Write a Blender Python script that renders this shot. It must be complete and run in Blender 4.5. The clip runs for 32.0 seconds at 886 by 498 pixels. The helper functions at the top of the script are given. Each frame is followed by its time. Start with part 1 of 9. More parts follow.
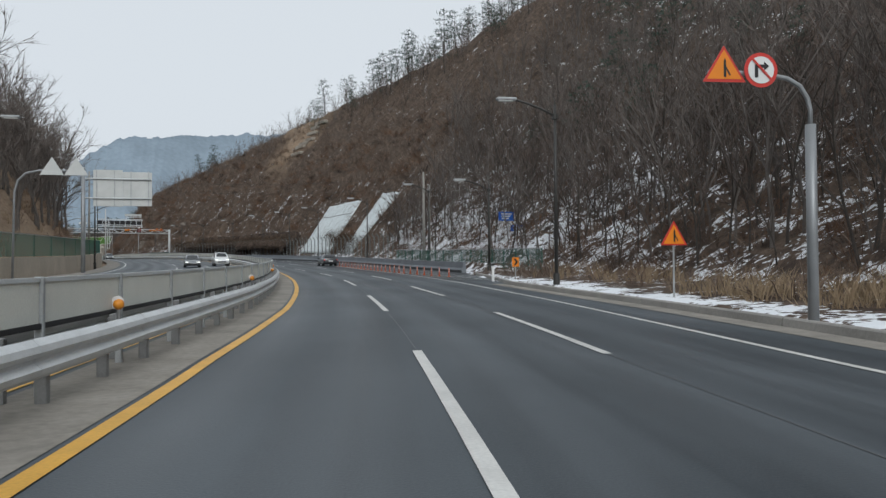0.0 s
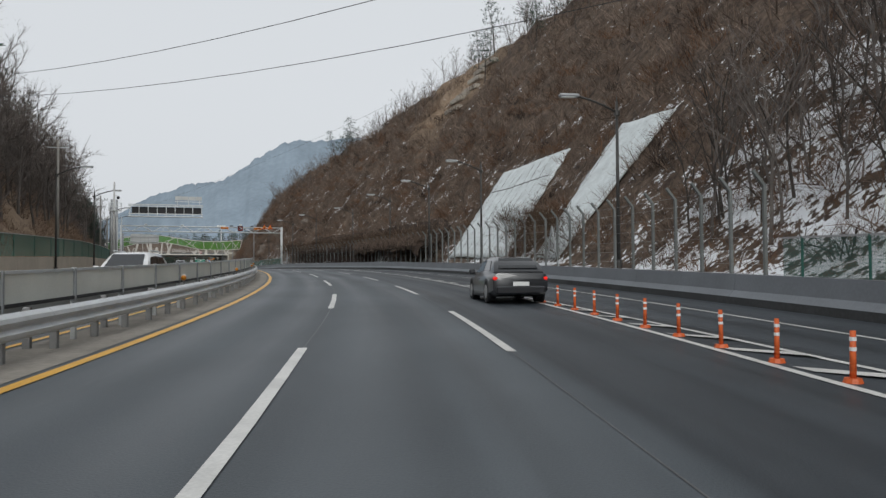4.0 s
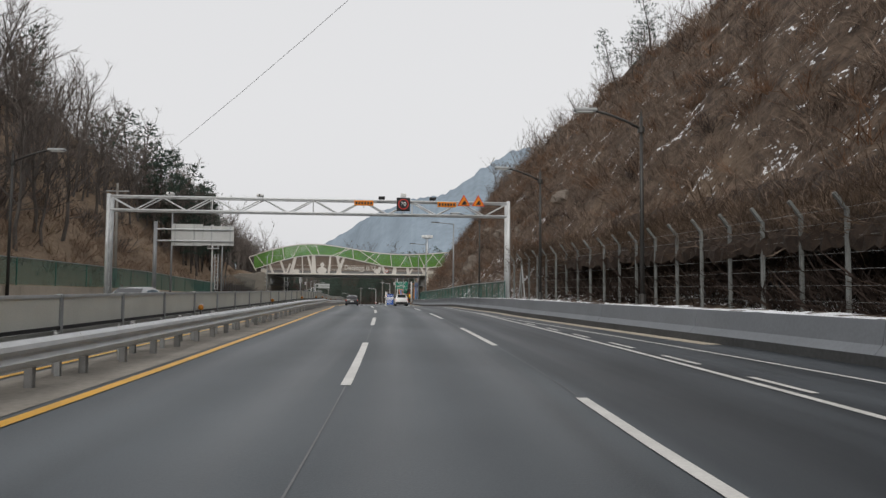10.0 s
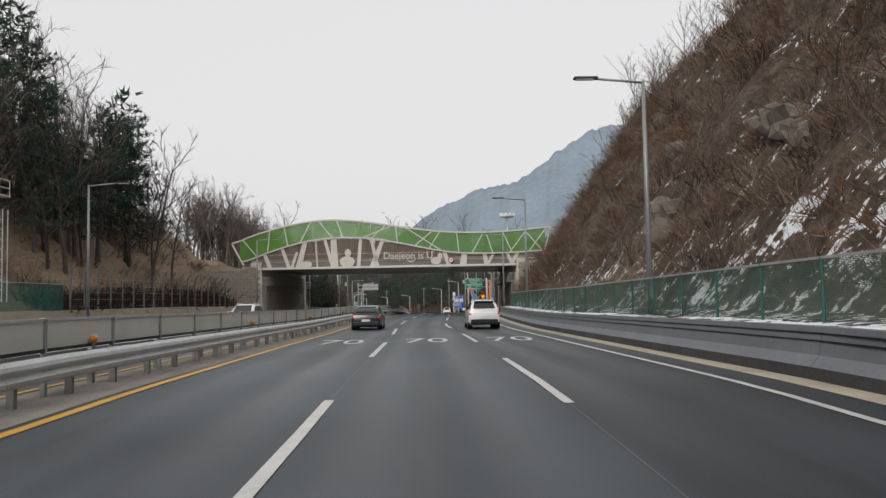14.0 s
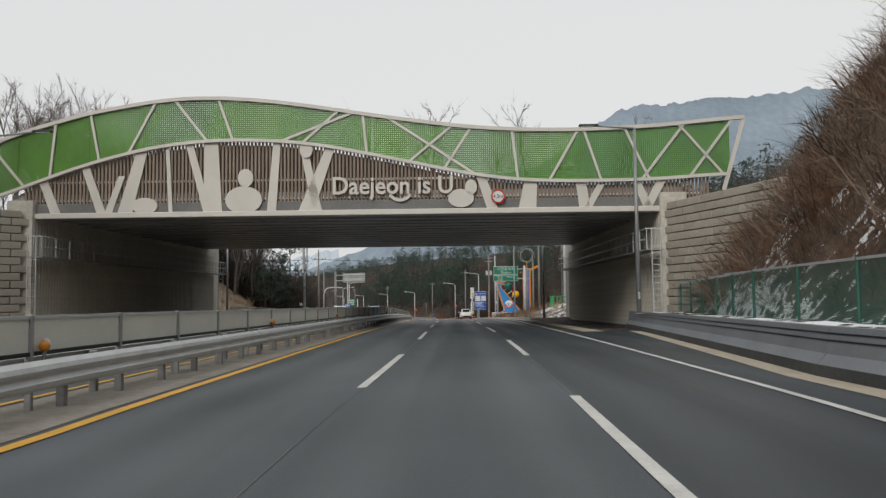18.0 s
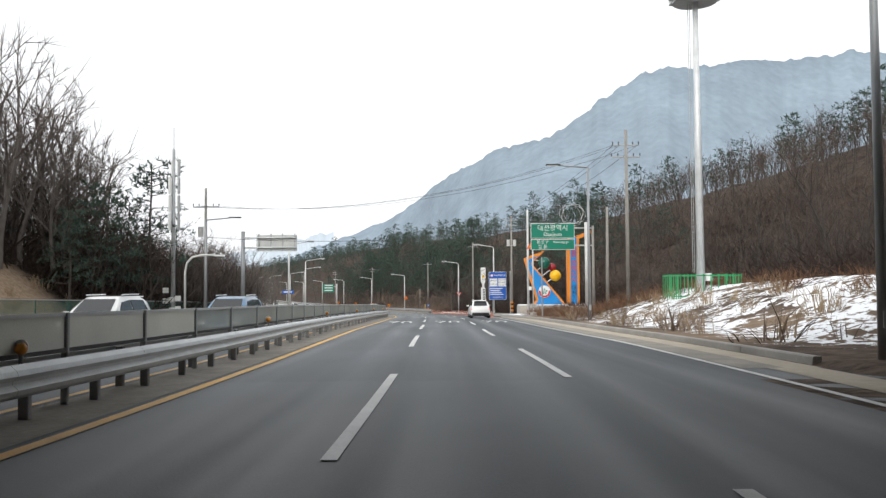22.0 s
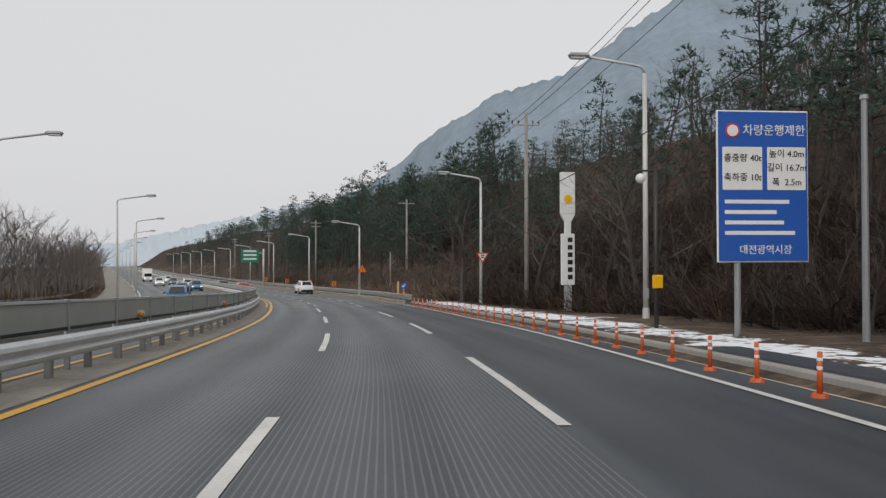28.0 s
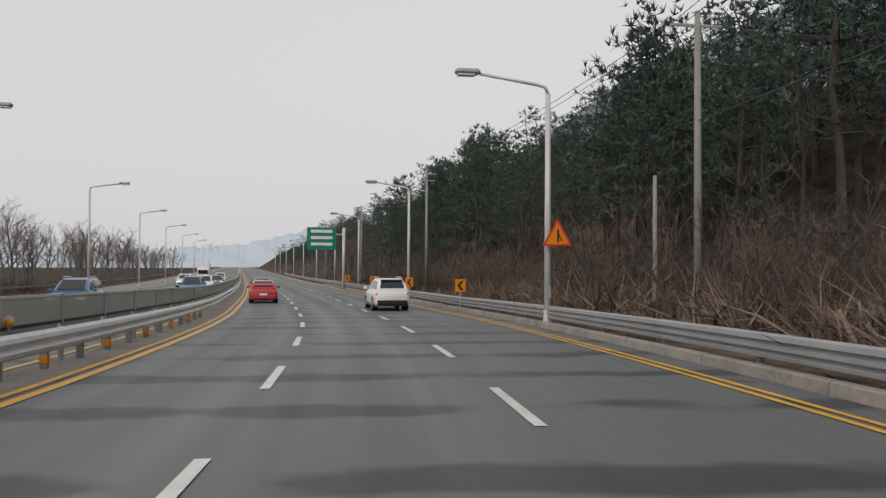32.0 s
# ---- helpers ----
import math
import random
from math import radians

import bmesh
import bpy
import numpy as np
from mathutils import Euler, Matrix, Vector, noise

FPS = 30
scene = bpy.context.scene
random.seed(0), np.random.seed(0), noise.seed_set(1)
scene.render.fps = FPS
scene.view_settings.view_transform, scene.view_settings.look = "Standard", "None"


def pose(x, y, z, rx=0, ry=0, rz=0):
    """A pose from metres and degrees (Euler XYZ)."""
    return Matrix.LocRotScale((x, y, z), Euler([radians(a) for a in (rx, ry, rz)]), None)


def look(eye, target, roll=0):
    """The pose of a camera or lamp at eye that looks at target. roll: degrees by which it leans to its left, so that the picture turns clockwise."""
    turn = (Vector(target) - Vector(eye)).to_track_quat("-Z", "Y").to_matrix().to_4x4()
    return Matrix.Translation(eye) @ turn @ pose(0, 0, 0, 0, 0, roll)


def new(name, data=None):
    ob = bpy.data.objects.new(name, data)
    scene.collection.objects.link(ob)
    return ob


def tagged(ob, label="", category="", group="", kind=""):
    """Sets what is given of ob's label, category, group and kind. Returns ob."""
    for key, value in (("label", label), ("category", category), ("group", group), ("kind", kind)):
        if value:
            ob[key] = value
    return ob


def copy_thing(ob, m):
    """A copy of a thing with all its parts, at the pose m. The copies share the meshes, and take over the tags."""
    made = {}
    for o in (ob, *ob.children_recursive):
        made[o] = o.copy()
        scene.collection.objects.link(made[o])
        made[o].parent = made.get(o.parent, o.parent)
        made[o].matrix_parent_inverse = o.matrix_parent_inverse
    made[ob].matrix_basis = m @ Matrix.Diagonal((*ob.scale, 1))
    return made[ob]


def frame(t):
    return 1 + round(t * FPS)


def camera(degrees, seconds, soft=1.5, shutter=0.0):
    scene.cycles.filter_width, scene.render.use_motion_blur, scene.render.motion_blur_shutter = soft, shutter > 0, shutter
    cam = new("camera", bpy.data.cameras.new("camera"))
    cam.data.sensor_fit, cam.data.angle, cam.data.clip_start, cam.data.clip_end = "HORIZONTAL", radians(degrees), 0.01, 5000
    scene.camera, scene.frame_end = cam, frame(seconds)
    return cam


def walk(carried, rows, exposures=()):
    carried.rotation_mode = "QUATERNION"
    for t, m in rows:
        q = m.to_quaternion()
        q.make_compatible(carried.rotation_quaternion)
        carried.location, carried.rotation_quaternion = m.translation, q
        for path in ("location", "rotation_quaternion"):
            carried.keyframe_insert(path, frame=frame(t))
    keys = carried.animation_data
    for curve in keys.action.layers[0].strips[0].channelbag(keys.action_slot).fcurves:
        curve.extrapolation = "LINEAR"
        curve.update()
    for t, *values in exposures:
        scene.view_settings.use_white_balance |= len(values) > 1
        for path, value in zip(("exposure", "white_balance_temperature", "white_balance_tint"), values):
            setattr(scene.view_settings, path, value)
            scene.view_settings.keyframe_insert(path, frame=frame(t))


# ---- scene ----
# The camera: driven along a dual carriageway, first in the inner lane, then in the middle one.
cam = camera(58.4, 32.0, soft=1.4)
PATH = [
    (0, (0.029, 0.046, 1.500), (0.268, 2.031, 1.543), -0.41),
    (0.5, (0.497, 9.468, 1.567), (0.696, 11.458, 1.616), -0.29),
    (1, (0.854, 18.887, 1.632), (1.008, 20.881, 1.687), -0.27),
    (1.5, (1.007, 28.324, 1.741), (1.114, 30.320, 1.803), -0.00),
    (2, (0.916, 37.759, 1.895), (0.973, 39.757, 1.961), 0.12),
    (2.5, (0.604, 47.144, 2.055), (0.609, 49.143, 2.122), -0.16),
    (3, (-0.100, 56.422, 2.216), (-0.149, 58.421, 2.281), -0.36),
    (3.5, (-1.080, 65.563, 2.374), (-1.185, 67.559, 2.443), -0.65),
    (4, (-2.147, 74.595, 2.527), (-2.333, 76.585, 2.591), -0.40),
    (4.5, (-3.525, 83.496, 2.688), (-3.775, 85.479, 2.761), -0.40),
    (5, (-5.103, 92.275, 2.877), (-5.385, 94.253, 2.960), -0.40),
    (5.5, (-6.777, 100.945, 3.087), (-7.077, 102.921, 3.173), -0.99),
    (6, (-8.768, 109.458, 3.321), (-9.116, 111.425, 3.418), -0.83),
    (6.5, (-11.033, 117.812, 3.550), (-11.432, 119.769, 3.649), -0.80),
    (7, (-13.419, 126.076, 3.747), (-13.879, 128.020, 3.854), -0.78),
    (7.5, (-16.089, 134.231, 3.950), (-16.607, 136.159, 4.059), -0.69),
    (8, (-18.976, 142.314, 4.138), (-19.541, 144.229, 4.252), -0.32),
    (8.5, (-22.041, 150.333, 4.328), (-22.654, 152.233, 4.449), 0.08),
    (9, (-25.267, 158.260, 4.519), (-25.925, 160.145, 4.648), 0.56),
    (9.5, (-28.602, 166.072, 4.688), (-29.304, 167.940, 4.812), 0.71),
    (10, (-32.013, 173.759, 4.790), (-32.750, 175.615, 4.912), 0.45),
    (10.5, (-35.347, 181.410, 4.888), (-36.115, 183.253, 5.008), 0.13),
    (11, (-38.748, 188.964, 4.991), (-39.542, 190.795, 5.111), 0.13),
    (11.5, (-42.147, 196.469, 5.080), (-42.959, 198.293, 5.202), 0.08),
    (12, (-45.604, 203.917, 5.153), (-46.436, 205.731, 5.278), -0.22),
    (12.5, (-49.157, 211.288, 5.222), (-50.007, 213.094, 5.349), -0.65),
    (13, (-52.753, 218.594, 5.299), (-53.620, 220.393, 5.423), -1.06),
    (13.5, (-56.355, 225.854, 5.372), (-57.236, 227.646, 5.495), -1.25),
    (14, (-59.978, 233.057, 5.422), (-60.871, 234.842, 5.543), -1.10),
    (14.5, (-63.665, 240.185, 5.415), (-64.565, 241.966, 5.538), -1.06),
    (15, (-67.573, 247.165, 5.355), (-68.480, 248.945, 5.456), -0.42),
    (15.5, (-71.449, 254.128, 5.250), (-72.351, 255.910, 5.350), -0.40),
    (16, (-75.273, 261.061, 5.142), (-76.165, 262.848, 5.247), -0.40),
    (16.5, (-79.028, 267.948, 5.066), (-79.912, 269.738, 5.191), -0.58),
    (17, (-82.544, 274.859, 5.035), (-83.431, 276.647, 5.157), -0.72),
    (17.5, (-85.996, 281.686, 5.032), (-86.897, 283.467, 5.154), -0.67),
    (18, (-89.346, 288.465, 5.018), (-90.260, 290.240, 5.136), -0.68),
    (18.5, (-92.732, 295.152, 4.995), (-93.656, 296.923, 5.108), -0.72),
    (19, (-96.098, 301.811, 4.968), (-97.026, 303.579, 5.075), -0.60),
    (19.5, (-99.460, 308.439, 4.915), (-100.392, 310.206, 5.016), -0.45),
    (20, (-102.874, 315.010, 4.827), (-103.806, 316.777, 4.927), -0.63),
    (20.5, (-106.202, 321.622, 4.732), (-107.127, 323.393, 4.830), -0.65),
    (21, (-109.482, 328.265, 4.636), (-110.402, 330.038, 4.733), -0.61),
    (21.5, (-112.741, 334.924, 4.557), (-113.662, 336.697, 4.647), -0.30),
    (22, (-116.153, 341.503, 4.450), (-117.071, 343.278, 4.534), -0.45),
    (22.5, (-119.595, 348.099, 4.328), (-120.507, 349.878, 4.409), -0.54),
    (23, (-123.061, 354.717, 4.196), (-123.967, 356.499, 4.273), -0.39),
    (23.5, (-126.590, 361.320, 4.044), (-127.496, 363.102, 4.117), -0.37),
    (24, (-130.165, 367.902, 3.856), (-131.054, 369.692, 3.921), -0.45),
    (24.5, (-133.737, 374.495, 3.641), (-134.608, 376.294, 3.701), -0.85),
    (25, (-137.220, 381.180, 3.443), (-138.070, 382.988, 3.519), -0.40),
    (25.5, (-140.669, 387.951, 3.269), (-141.508, 389.765, 3.342), -0.40),
    (26, (-144.129, 394.802, 3.084), (-144.966, 396.617, 3.149), -0.40),
    (26.5, (-147.641, 401.725, 2.857), (-148.487, 403.538, 2.893), -0.83),
    (27, (-151.435, 408.617, 2.593), (-152.286, 410.426, 2.622), -0.70),
    (27.5, (-155.281, 415.601, 2.306), (-156.147, 417.404, 2.334), -0.43),
    (28, (-159.245, 422.641, 2.044), (-160.131, 424.434, 2.070), -0.19),
    (28.5, (-163.264, 429.739, 1.781), (-164.172, 431.521, 1.802), 0.04),
    (29, (-167.470, 436.791, 1.507), (-168.420, 438.551, 1.527), -0.05),
    (29.5, (-171.845, 443.749, 1.228), (-172.836, 445.486, 1.244), 0.17),
    (30, (-176.370, 450.566, 0.947), (-177.403, 452.279, 0.968), -0.28),
    (30.5, (-181.155, 457.140, 0.682), (-182.220, 458.833, 0.709), -0.42),
    (31, (-186.070, 463.548, 0.429), (-187.161, 465.224, 0.460), -0.32),
    (31.5, (-190.904, 469.962, 0.187), (-192.024, 471.618, 0.220), -0.23),
    (32, (-195.776, 476.322, -0.039), (-196.930, 477.955, -0.001), 0.21),
]
walk(cam, [(t, look(eye, target, roll)) for t, eye, target, roll in PATH],
     exposures=[(0, 0.0, 6150, 6), (3, -0.05, 6300, 7), (7, 0.0, 6550, 9), (13, 0.1, 6700, 10), (17, 0.1, 6700, 9), (18.0, 0.05, 6700, 8), (18.6, 0.1, 6700, 8), (19.2, 0.68, 6550, 8), (20.0, 1.28, 6150, 9), (20.5, 1.38, 6250, 10),
                (21.0, 1.45, 6500, 12), (21.7, 0.75, 6700, 9), (22.1, 0.68, 6500, 8), (22.7, 0.24, 6450, 8), (23.3, 0.16, 6500, 8), (24, -0.05, 6550, 9), (28, -0.05, 6650, 10), (32, -0.1, 6750, 12)])

# ---- sky and light: a pale winter overcast ----
SUN_EL, SUN_AZ = radians(34), radians(176)
world = bpy.data.worlds.new("overcast")
scene.world = world
world.use_nodes = True
wn, wl = world.node_tree.nodes, world.node_tree.links
sky = wn.new("ShaderNodeTexSky")
sky.sky_type, sky.sun_disc = "NISHITA", False
sky.sun_elevation, sky.sun_rotation = SUN_EL, SUN_AZ
sky.air_density, sky.dust_density, sky.ozone_density = 1.0, 6.0, 1.0
hsv = wn.new("ShaderNodeHueSaturation")
hsv.inputs["Saturation"].default_value = 0.10
cloud = wn.new("ShaderNodeMix")
cloud.data_type = "RGBA"
cloud.inputs["Factor"].default_value = 0.82
cloud.inputs["B"].default_value = (8.0, 8.15, 8.5, 1)
wl.new(sky.outputs["Color"], hsv.inputs["Color"])
wl.new(hsv.outputs["Color"], cloud.inputs["A"])
wl.new(cloud.outputs["Result"], wn["Background"].inputs["Color"])
wn["Background"].inputs["Strength"].default_value = 0.1
sun = new("sun", bpy.data.lights.new("sun", "SUN"))
sun.data.energy, sun.data.angle, sun.data.color = 1.3, radians(30), (1.0, 0.97, 0.93)
sun.matrix_world = Matrix.Rotation(-SUN_AZ, 4, "Z") @ Matrix.Rotation(SUN_EL - math.pi / 2, 4, "X")

# ---- the road's alignment: station, heading to the left of north, height ----
ALIGN = np.array([
    (-80, -6.4, 0.0), (-60, -5.5, 0.0), (-10, -3.3, 0.0), (12, -1.13, 0.08), (35, 2.57, 0.35), (60, 6.55, 0.78),
    (85, 9.56, 1.21), (110, 14.04, 1.82), (140, 18.5, 2.54), (170, 22.89, 3.18), (200, 25.45, 3.54), (230, 26.16, 3.82),
    (260, 28.71, 3.86), (290, 28.48, 3.54), (320, 25.59, 3.48), (350, 26.68, 3.16), (375, 26.6, 2.81), (395, 28.6, 2.39),
    (415, 27.6, 1.86), (440, 28.4, 1.17), (470, 30.8, 0.16), (500, 35.6, -0.9), (530, 40.2, -1.76),
    (565, 47.4, -2.45), (610, 49.0, -2.95), (680, 49.6, -3.4), (1400, 49.8, -4.0)])
START = (2.43, -1.03)
ALIGN[:, 0] -= 1.3
_S = np.arange(-80.0, 1400.0, 1.0) - 1.3
_H = np.radians(np.interp(_S, ALIGN[:, 0], ALIGN[:, 1]))
_XY = np.cumsum(np.stack([-np.sin(_H), np.cos(_H)], 1), 0)
_XY += np.array(START) - _XY[80]


def road_z(s):
    return np.interp(s, ALIGN[:, 0], ALIGN[:, 2])


def line(s, e):
    """Ground-plan points at station s, e metres to the right of the middle lane's centre (arrays)."""
    h = np.interp(s, _S, _H)
    return (np.interp(s, _S, _XY[:, 0]) + e * np.cos(h), np.interp(s, _S, _XY[:, 1]) + e * np.sin(h))


def at(s, e, z=0.0, turn=0.0, tilt=0.0):
    """The pose of a thing at station s: x to the right of the road, y along it, z up from the carriageway."""
    x, y = line(s, e)
    h = math.degrees(float(np.interp(s, _S, _H)))
    return pose(float(x), float(y), float(road_z(s)) + z, tilt, 0, h + turn)


# ---- materials ----
def mat(name, color, rough=0.7, metal=0.0, var=0.25, scale=3.0, fine=60.0, bump=0.0, color2=None, spec=0.4, emit=0.0, coords="Object", random_tint=0.0):
    """A plain surface with blotches, grain and a little relief."""
    m = bpy.data.materials.new(name)
    m.use_nodes = True
    n, l = m.node_tree.nodes, m.node_tree.links
    b = n["Principled BSDF"]
    b.inputs["Roughness"].default_value, b.inputs["Metallic"].default_value = rough, metal
    b.inputs["Specular IOR Level"].default_value = spec
    tc = n.new("ShaderNodeTexCoord")
    big, small = n.new("ShaderNodeTexNoise"), n.new("ShaderNodeTexNoise")
    big.inputs["Scale"].default_value, small.inputs["Scale"].default_value = scale, fine
    big.inputs["Detail"].default_value = small.inputs["Detail"].default_value = 5
    ramp = n.new("ShaderNodeMix")
    ramp.data_type = "RGBA"
    c2 = color2 or tuple(c * (1 - var) for c in color)
    ramp.inputs["A"].default_value, ramp.inputs["B"].default_value = (*color, 1), (*c2, 1)
    add = n.new("ShaderNodeMath")
    add.operation = "MULTIPLY_ADD"
    add.inputs[1].default_value = 0.6
    half = n.new("ShaderNodeMath")
    half.operation = "MULTIPLY"
    half.inputs[1].default_value = 0.4
    stretch = n.new("ShaderNodeMapRange")
    stretch.inputs["From Min"].default_value, stretch.inputs["From Max"].default_value = 0.32, 0.68
    out = tc.outputs["Object"]
    for node in (big, small):
        l.new(out, node.inputs["Vector"])
    l.new(small.outputs["Fac"], half.inputs[0])
    l.new(big.outputs["Fac"], add.inputs[0])
    l.new(half.outputs[0], add.inputs[2])
    l.new(add.outputs[0], stretch.inputs["Value"])
    l.new(stretch.outputs["Result"], ramp.inputs["Factor"])
    col = ramp.outputs["Result"]
    if random_tint:
        info, hs, rng = n.new("ShaderNodeObjectInfo"), n.new("ShaderNodeHueSaturation"), n.new("ShaderNodeMapRange")
        rng.inputs["To Min"].default_value, rng.inputs["To Max"].default_value = 1 - random_tint, 1 + random_tint
        l.new(info.outputs["Random"], rng.inputs["Value"])
        l.new(rng.outputs["Result"], hs.inputs["Value"])
        l.new(col, hs.inputs["Color"])
        col = hs.outputs["Color"]
    l.new(col, b.inputs["Base Color"])
    if bump:
        bm_ = n.new("ShaderNodeBump")
        bm_.inputs["Strength"].default_value, bm_.inputs["Distance"].default_value = bump, 0.02
        l.new(small.outputs["Fac"], bm_.inputs["Height"])
        l.new(bm_.outputs["Normal"], b.inputs["Normal"])
    if emit:
        l.new(col, b.inputs["Emission Color"])
        b.inputs["Emission Strength"].default_value = emit
    return m


def island_mat(name, a, c, rough=0.9, spec=0.1, patch=0.12):
    """Plants: each stem, twig or clump takes its own tone between two colours."""
    m = bpy.data.materials.new(name)
    m.use_nodes = True
    n, l = m.node_tree.nodes, m.node_tree.links
    b = n["Principled BSDF"]
    b.inputs["Roughness"].default_value, b.inputs["Specular IOR Level"].default_value = rough, spec
    g, tc, ns = n.new("ShaderNodeNewGeometry"), n.new("ShaderNodeTexCoord"), n.new("ShaderNodeTexNoise")
    ns.inputs["Scale"].default_value, ns.inputs["Detail"].default_value = patch, 3
    l.new(tc.outputs["Object"], ns.inputs["Vector"])
    mx = n.new("ShaderNodeMath")
    mx.operation = "MULTIPLY_ADD"
    mx.inputs[1].default_value, mx.inputs[2].default_value = 0.55, -0.02
    ad = n.new("ShaderNodeMath")
    ad.operation = "MULTIPLY_ADD"
    ad.inputs[1].default_value = 0.5
    l.new(g.outputs["Random Per Island"], mx.inputs[0])
    l.new(ns.outputs["Fac"], ad.inputs[0])
    l.new(mx.outputs[0], ad.inputs[2])
    mix = n.new("ShaderNodeMix")
    mix.data_type = "RGBA"
    mix.inputs["A"].default_value, mix.inputs["B"].default_value = (*a, 1), (*c, 1)
    l.new(ad.outputs[0], mix.inputs["Factor"])
    l.new(mix.outputs["Result"], b.inputs["Base Color"])
    return m


def asphalt_mat():
    """Asphalt by the road's own coordinates (u across, v along): wheel tracks, stains, grain, patched bands and a grooved stretch."""
    m = bpy.data.materials.new("asphalt")
    m.use_nodes = True
    n, l = m.node_tree.nodes, m.node_tree.links
    b = n["Principled BSDF"]
    b.inputs["Specular IOR Level"].default_value = 0.35
    uv = n.new("ShaderNodeUVMap")
    uv.uv_map = "plan"
    sep = n.new("ShaderNodeSeparateXYZ")
    l.new(uv.outputs["UV"], sep.inputs["Vector"])

    def math_(op, a, b_=None, c=None):
        q = n.new("ShaderNodeMath")
        q.operation = op
        for k, v in enumerate((a, b_, c)):
            if v is None:
                continue
            if isinstance(v, (int, float)):
                q.inputs[k].default_value = v
            else:
                l.new(v, q.inputs[k])
        return q.outputs[0]

    def noise_(sx, sy, scale, detail=4):
        mp, t = n.new("ShaderNodeMapping"), n.new("ShaderNodeTexNoise")
        mp.inputs["Scale"].default_value = (sx, sy, 1)
        t.inputs["Scale"].default_value, t.inputs["Detail"].default_value = scale, detail
        l.new(uv.outputs["UV"], mp.inputs["Vector"])
        l.new(mp.outputs["Vector"], t.inputs["Vector"])
        return t.outputs["Fac"]

    u, v = sep.outputs["X"], sep.outputs["Y"]
    streak, blotch, grain = noise_(1.3, 0.035, 1.0), noise_(0.25, 0.12, 1.0), noise_(40, 40, 1.0, 2)
    # the tyres polish two tracks in each 3.4 m lane
    track = math_("COSINE", math_("MULTIPLY", u, 2 * math.pi / 1.7))
    value = math_("MULTIPLY_ADD", track, -0.045, 0.5)
    value = math_("ADD", value, math_("MULTIPLY_ADD", streak, 1.4, -0.7))
    value = math_("ADD", value, math_("MULTIPLY_ADD", blotch, 1.3, -0.65))
    value = math_("ADD", value, math_("MULTIPLY_ADD", grain, 0.5, -0.25))
    ramp = n.new("ShaderNodeValToRGB")
    ramp.color_ramp.elements[0].position, ramp.color_ramp.elements[0].color = 0.1, (0.021, 0.028, 0.034, 1)
    ramp.color_ramp.elements[1].position, ramp.color_ramp.elements[1].color = 0.95, (0.091, 0.105, 0.117, 1)
    l.new(value, ramp.inputs["Fac"])
    # older, paler surface with dark cross bands past station 519
    old = n.new("ShaderNodeMapRange")
    old.inputs["From Min"].default_value, old.inputs["From Max"].default_value = 517, 521
    l.new(math_("MULTIPLY_ADD", streak, 3.0, v), old.inputs["Value"])
    ragged = noise_(0.35, 0.5, 1.0, 3)
    band = math_("COSINE", math_("MULTIPLY_ADD", v, 2 * math.pi / 3.42, -529.9 * 2 * math.pi / 3.42))
    bandm = n.new("ShaderNodeMapRange")
    bandm.inputs["From Min"].default_value, bandm.inputs["From Max"].default_value = 0.62, 0.95
    l.new(math_("ADD", band, math_("MULTIPLY_ADD", ragged, 3.2, -1.6)), bandm.inputs["Value"])
    pale = n.new("ShaderNodeMix")
    pale.data_type = "RGBA"
    pale.inputs["A"].default_value, pale.inputs["B"].default_value = (0.108, 0.116, 0.117, 1), (0.043, 0.048, 0.052, 1)
    l.new(bandm.outputs["Result"], pale.inputs["Factor"])
    mul = n.new("ShaderNodeMix")
    mul.data_type, mul.blend_type = "RGBA", "MULTIPLY"
    mul.inputs["Factor"].default_value = 1.0
    l.new(pale.outputs["Result"], mul.inputs["A"])
    gm = math_("MULTIPLY_ADD", grain, 0.7, 0.62)
    l.new(gm, mul.inputs["B"])
    mix1 = n.new("ShaderNodeMix")
    mix1.data_type = "RGBA"
    l.new(old.outputs["Result"], mix1.inputs["Factor"])
    l.new(ramp.outputs["Color"], mix1.inputs["A"])
    l.new(mul.outputs["Result"], mix1.inputs["B"])
    # grooves cut along the inner two lanes between stations 441 and 519
    inside = math_("MULTIPLY", math_("GREATER_THAN", v, 441.0), math_("LESS_THAN", v, 519.0))
    inside = math_("MULTIPLY", inside, math_("LESS_THAN", math_("ABSOLUTE", math_("ADD", u, 1.65)), 3.2))
    groove = math_("GREATER_THAN", math_("SINE", math_("MULTIPLY", u, 2 * math.pi / 0.075)), 0.66)
    groove = math_("MULTIPLY", math_("MULTIPLY", groove, inside), math_("MULTIPLY_ADD", streak, 0.9, 0.25))
    mix2 = n.new("ShaderNodeMix")
    mix2.data_type = "RGBA"
    mix2.inputs["B"].default_value = (0.25, 0.25, 0.245, 1)
    l.new(math_("MULTIPLY", groove, 0.5), mix2.inputs["Factor"])
    l.new(mix1.outputs["Result"], mix2.inputs["A"])
    # the outer lane carries a newer, darker surface
    fresh = n.new("ShaderNodeMapRange")
    fresh.inputs["From Min"].default_value, fresh.inputs["From Max"].default_value = 1.75, 1.95
    l.new(math_("MULTIPLY_ADD", streak, 0.15, u), fresh.inputs["Value"])
    newer = math_("MULTIPLY", math_("MULTIPLY", math_("GREATER_THAN", v, 60.0), math_("LESS_THAN", v, 519.0)), fresh.outputs["Result"])
    dark = n.new("ShaderNodeMix")
    dark.data_type, dark.blend_type = "RGBA", "MULTIPLY"
    dark.inputs["B"].default_value = (0.58, 0.59, 0.61, 1)
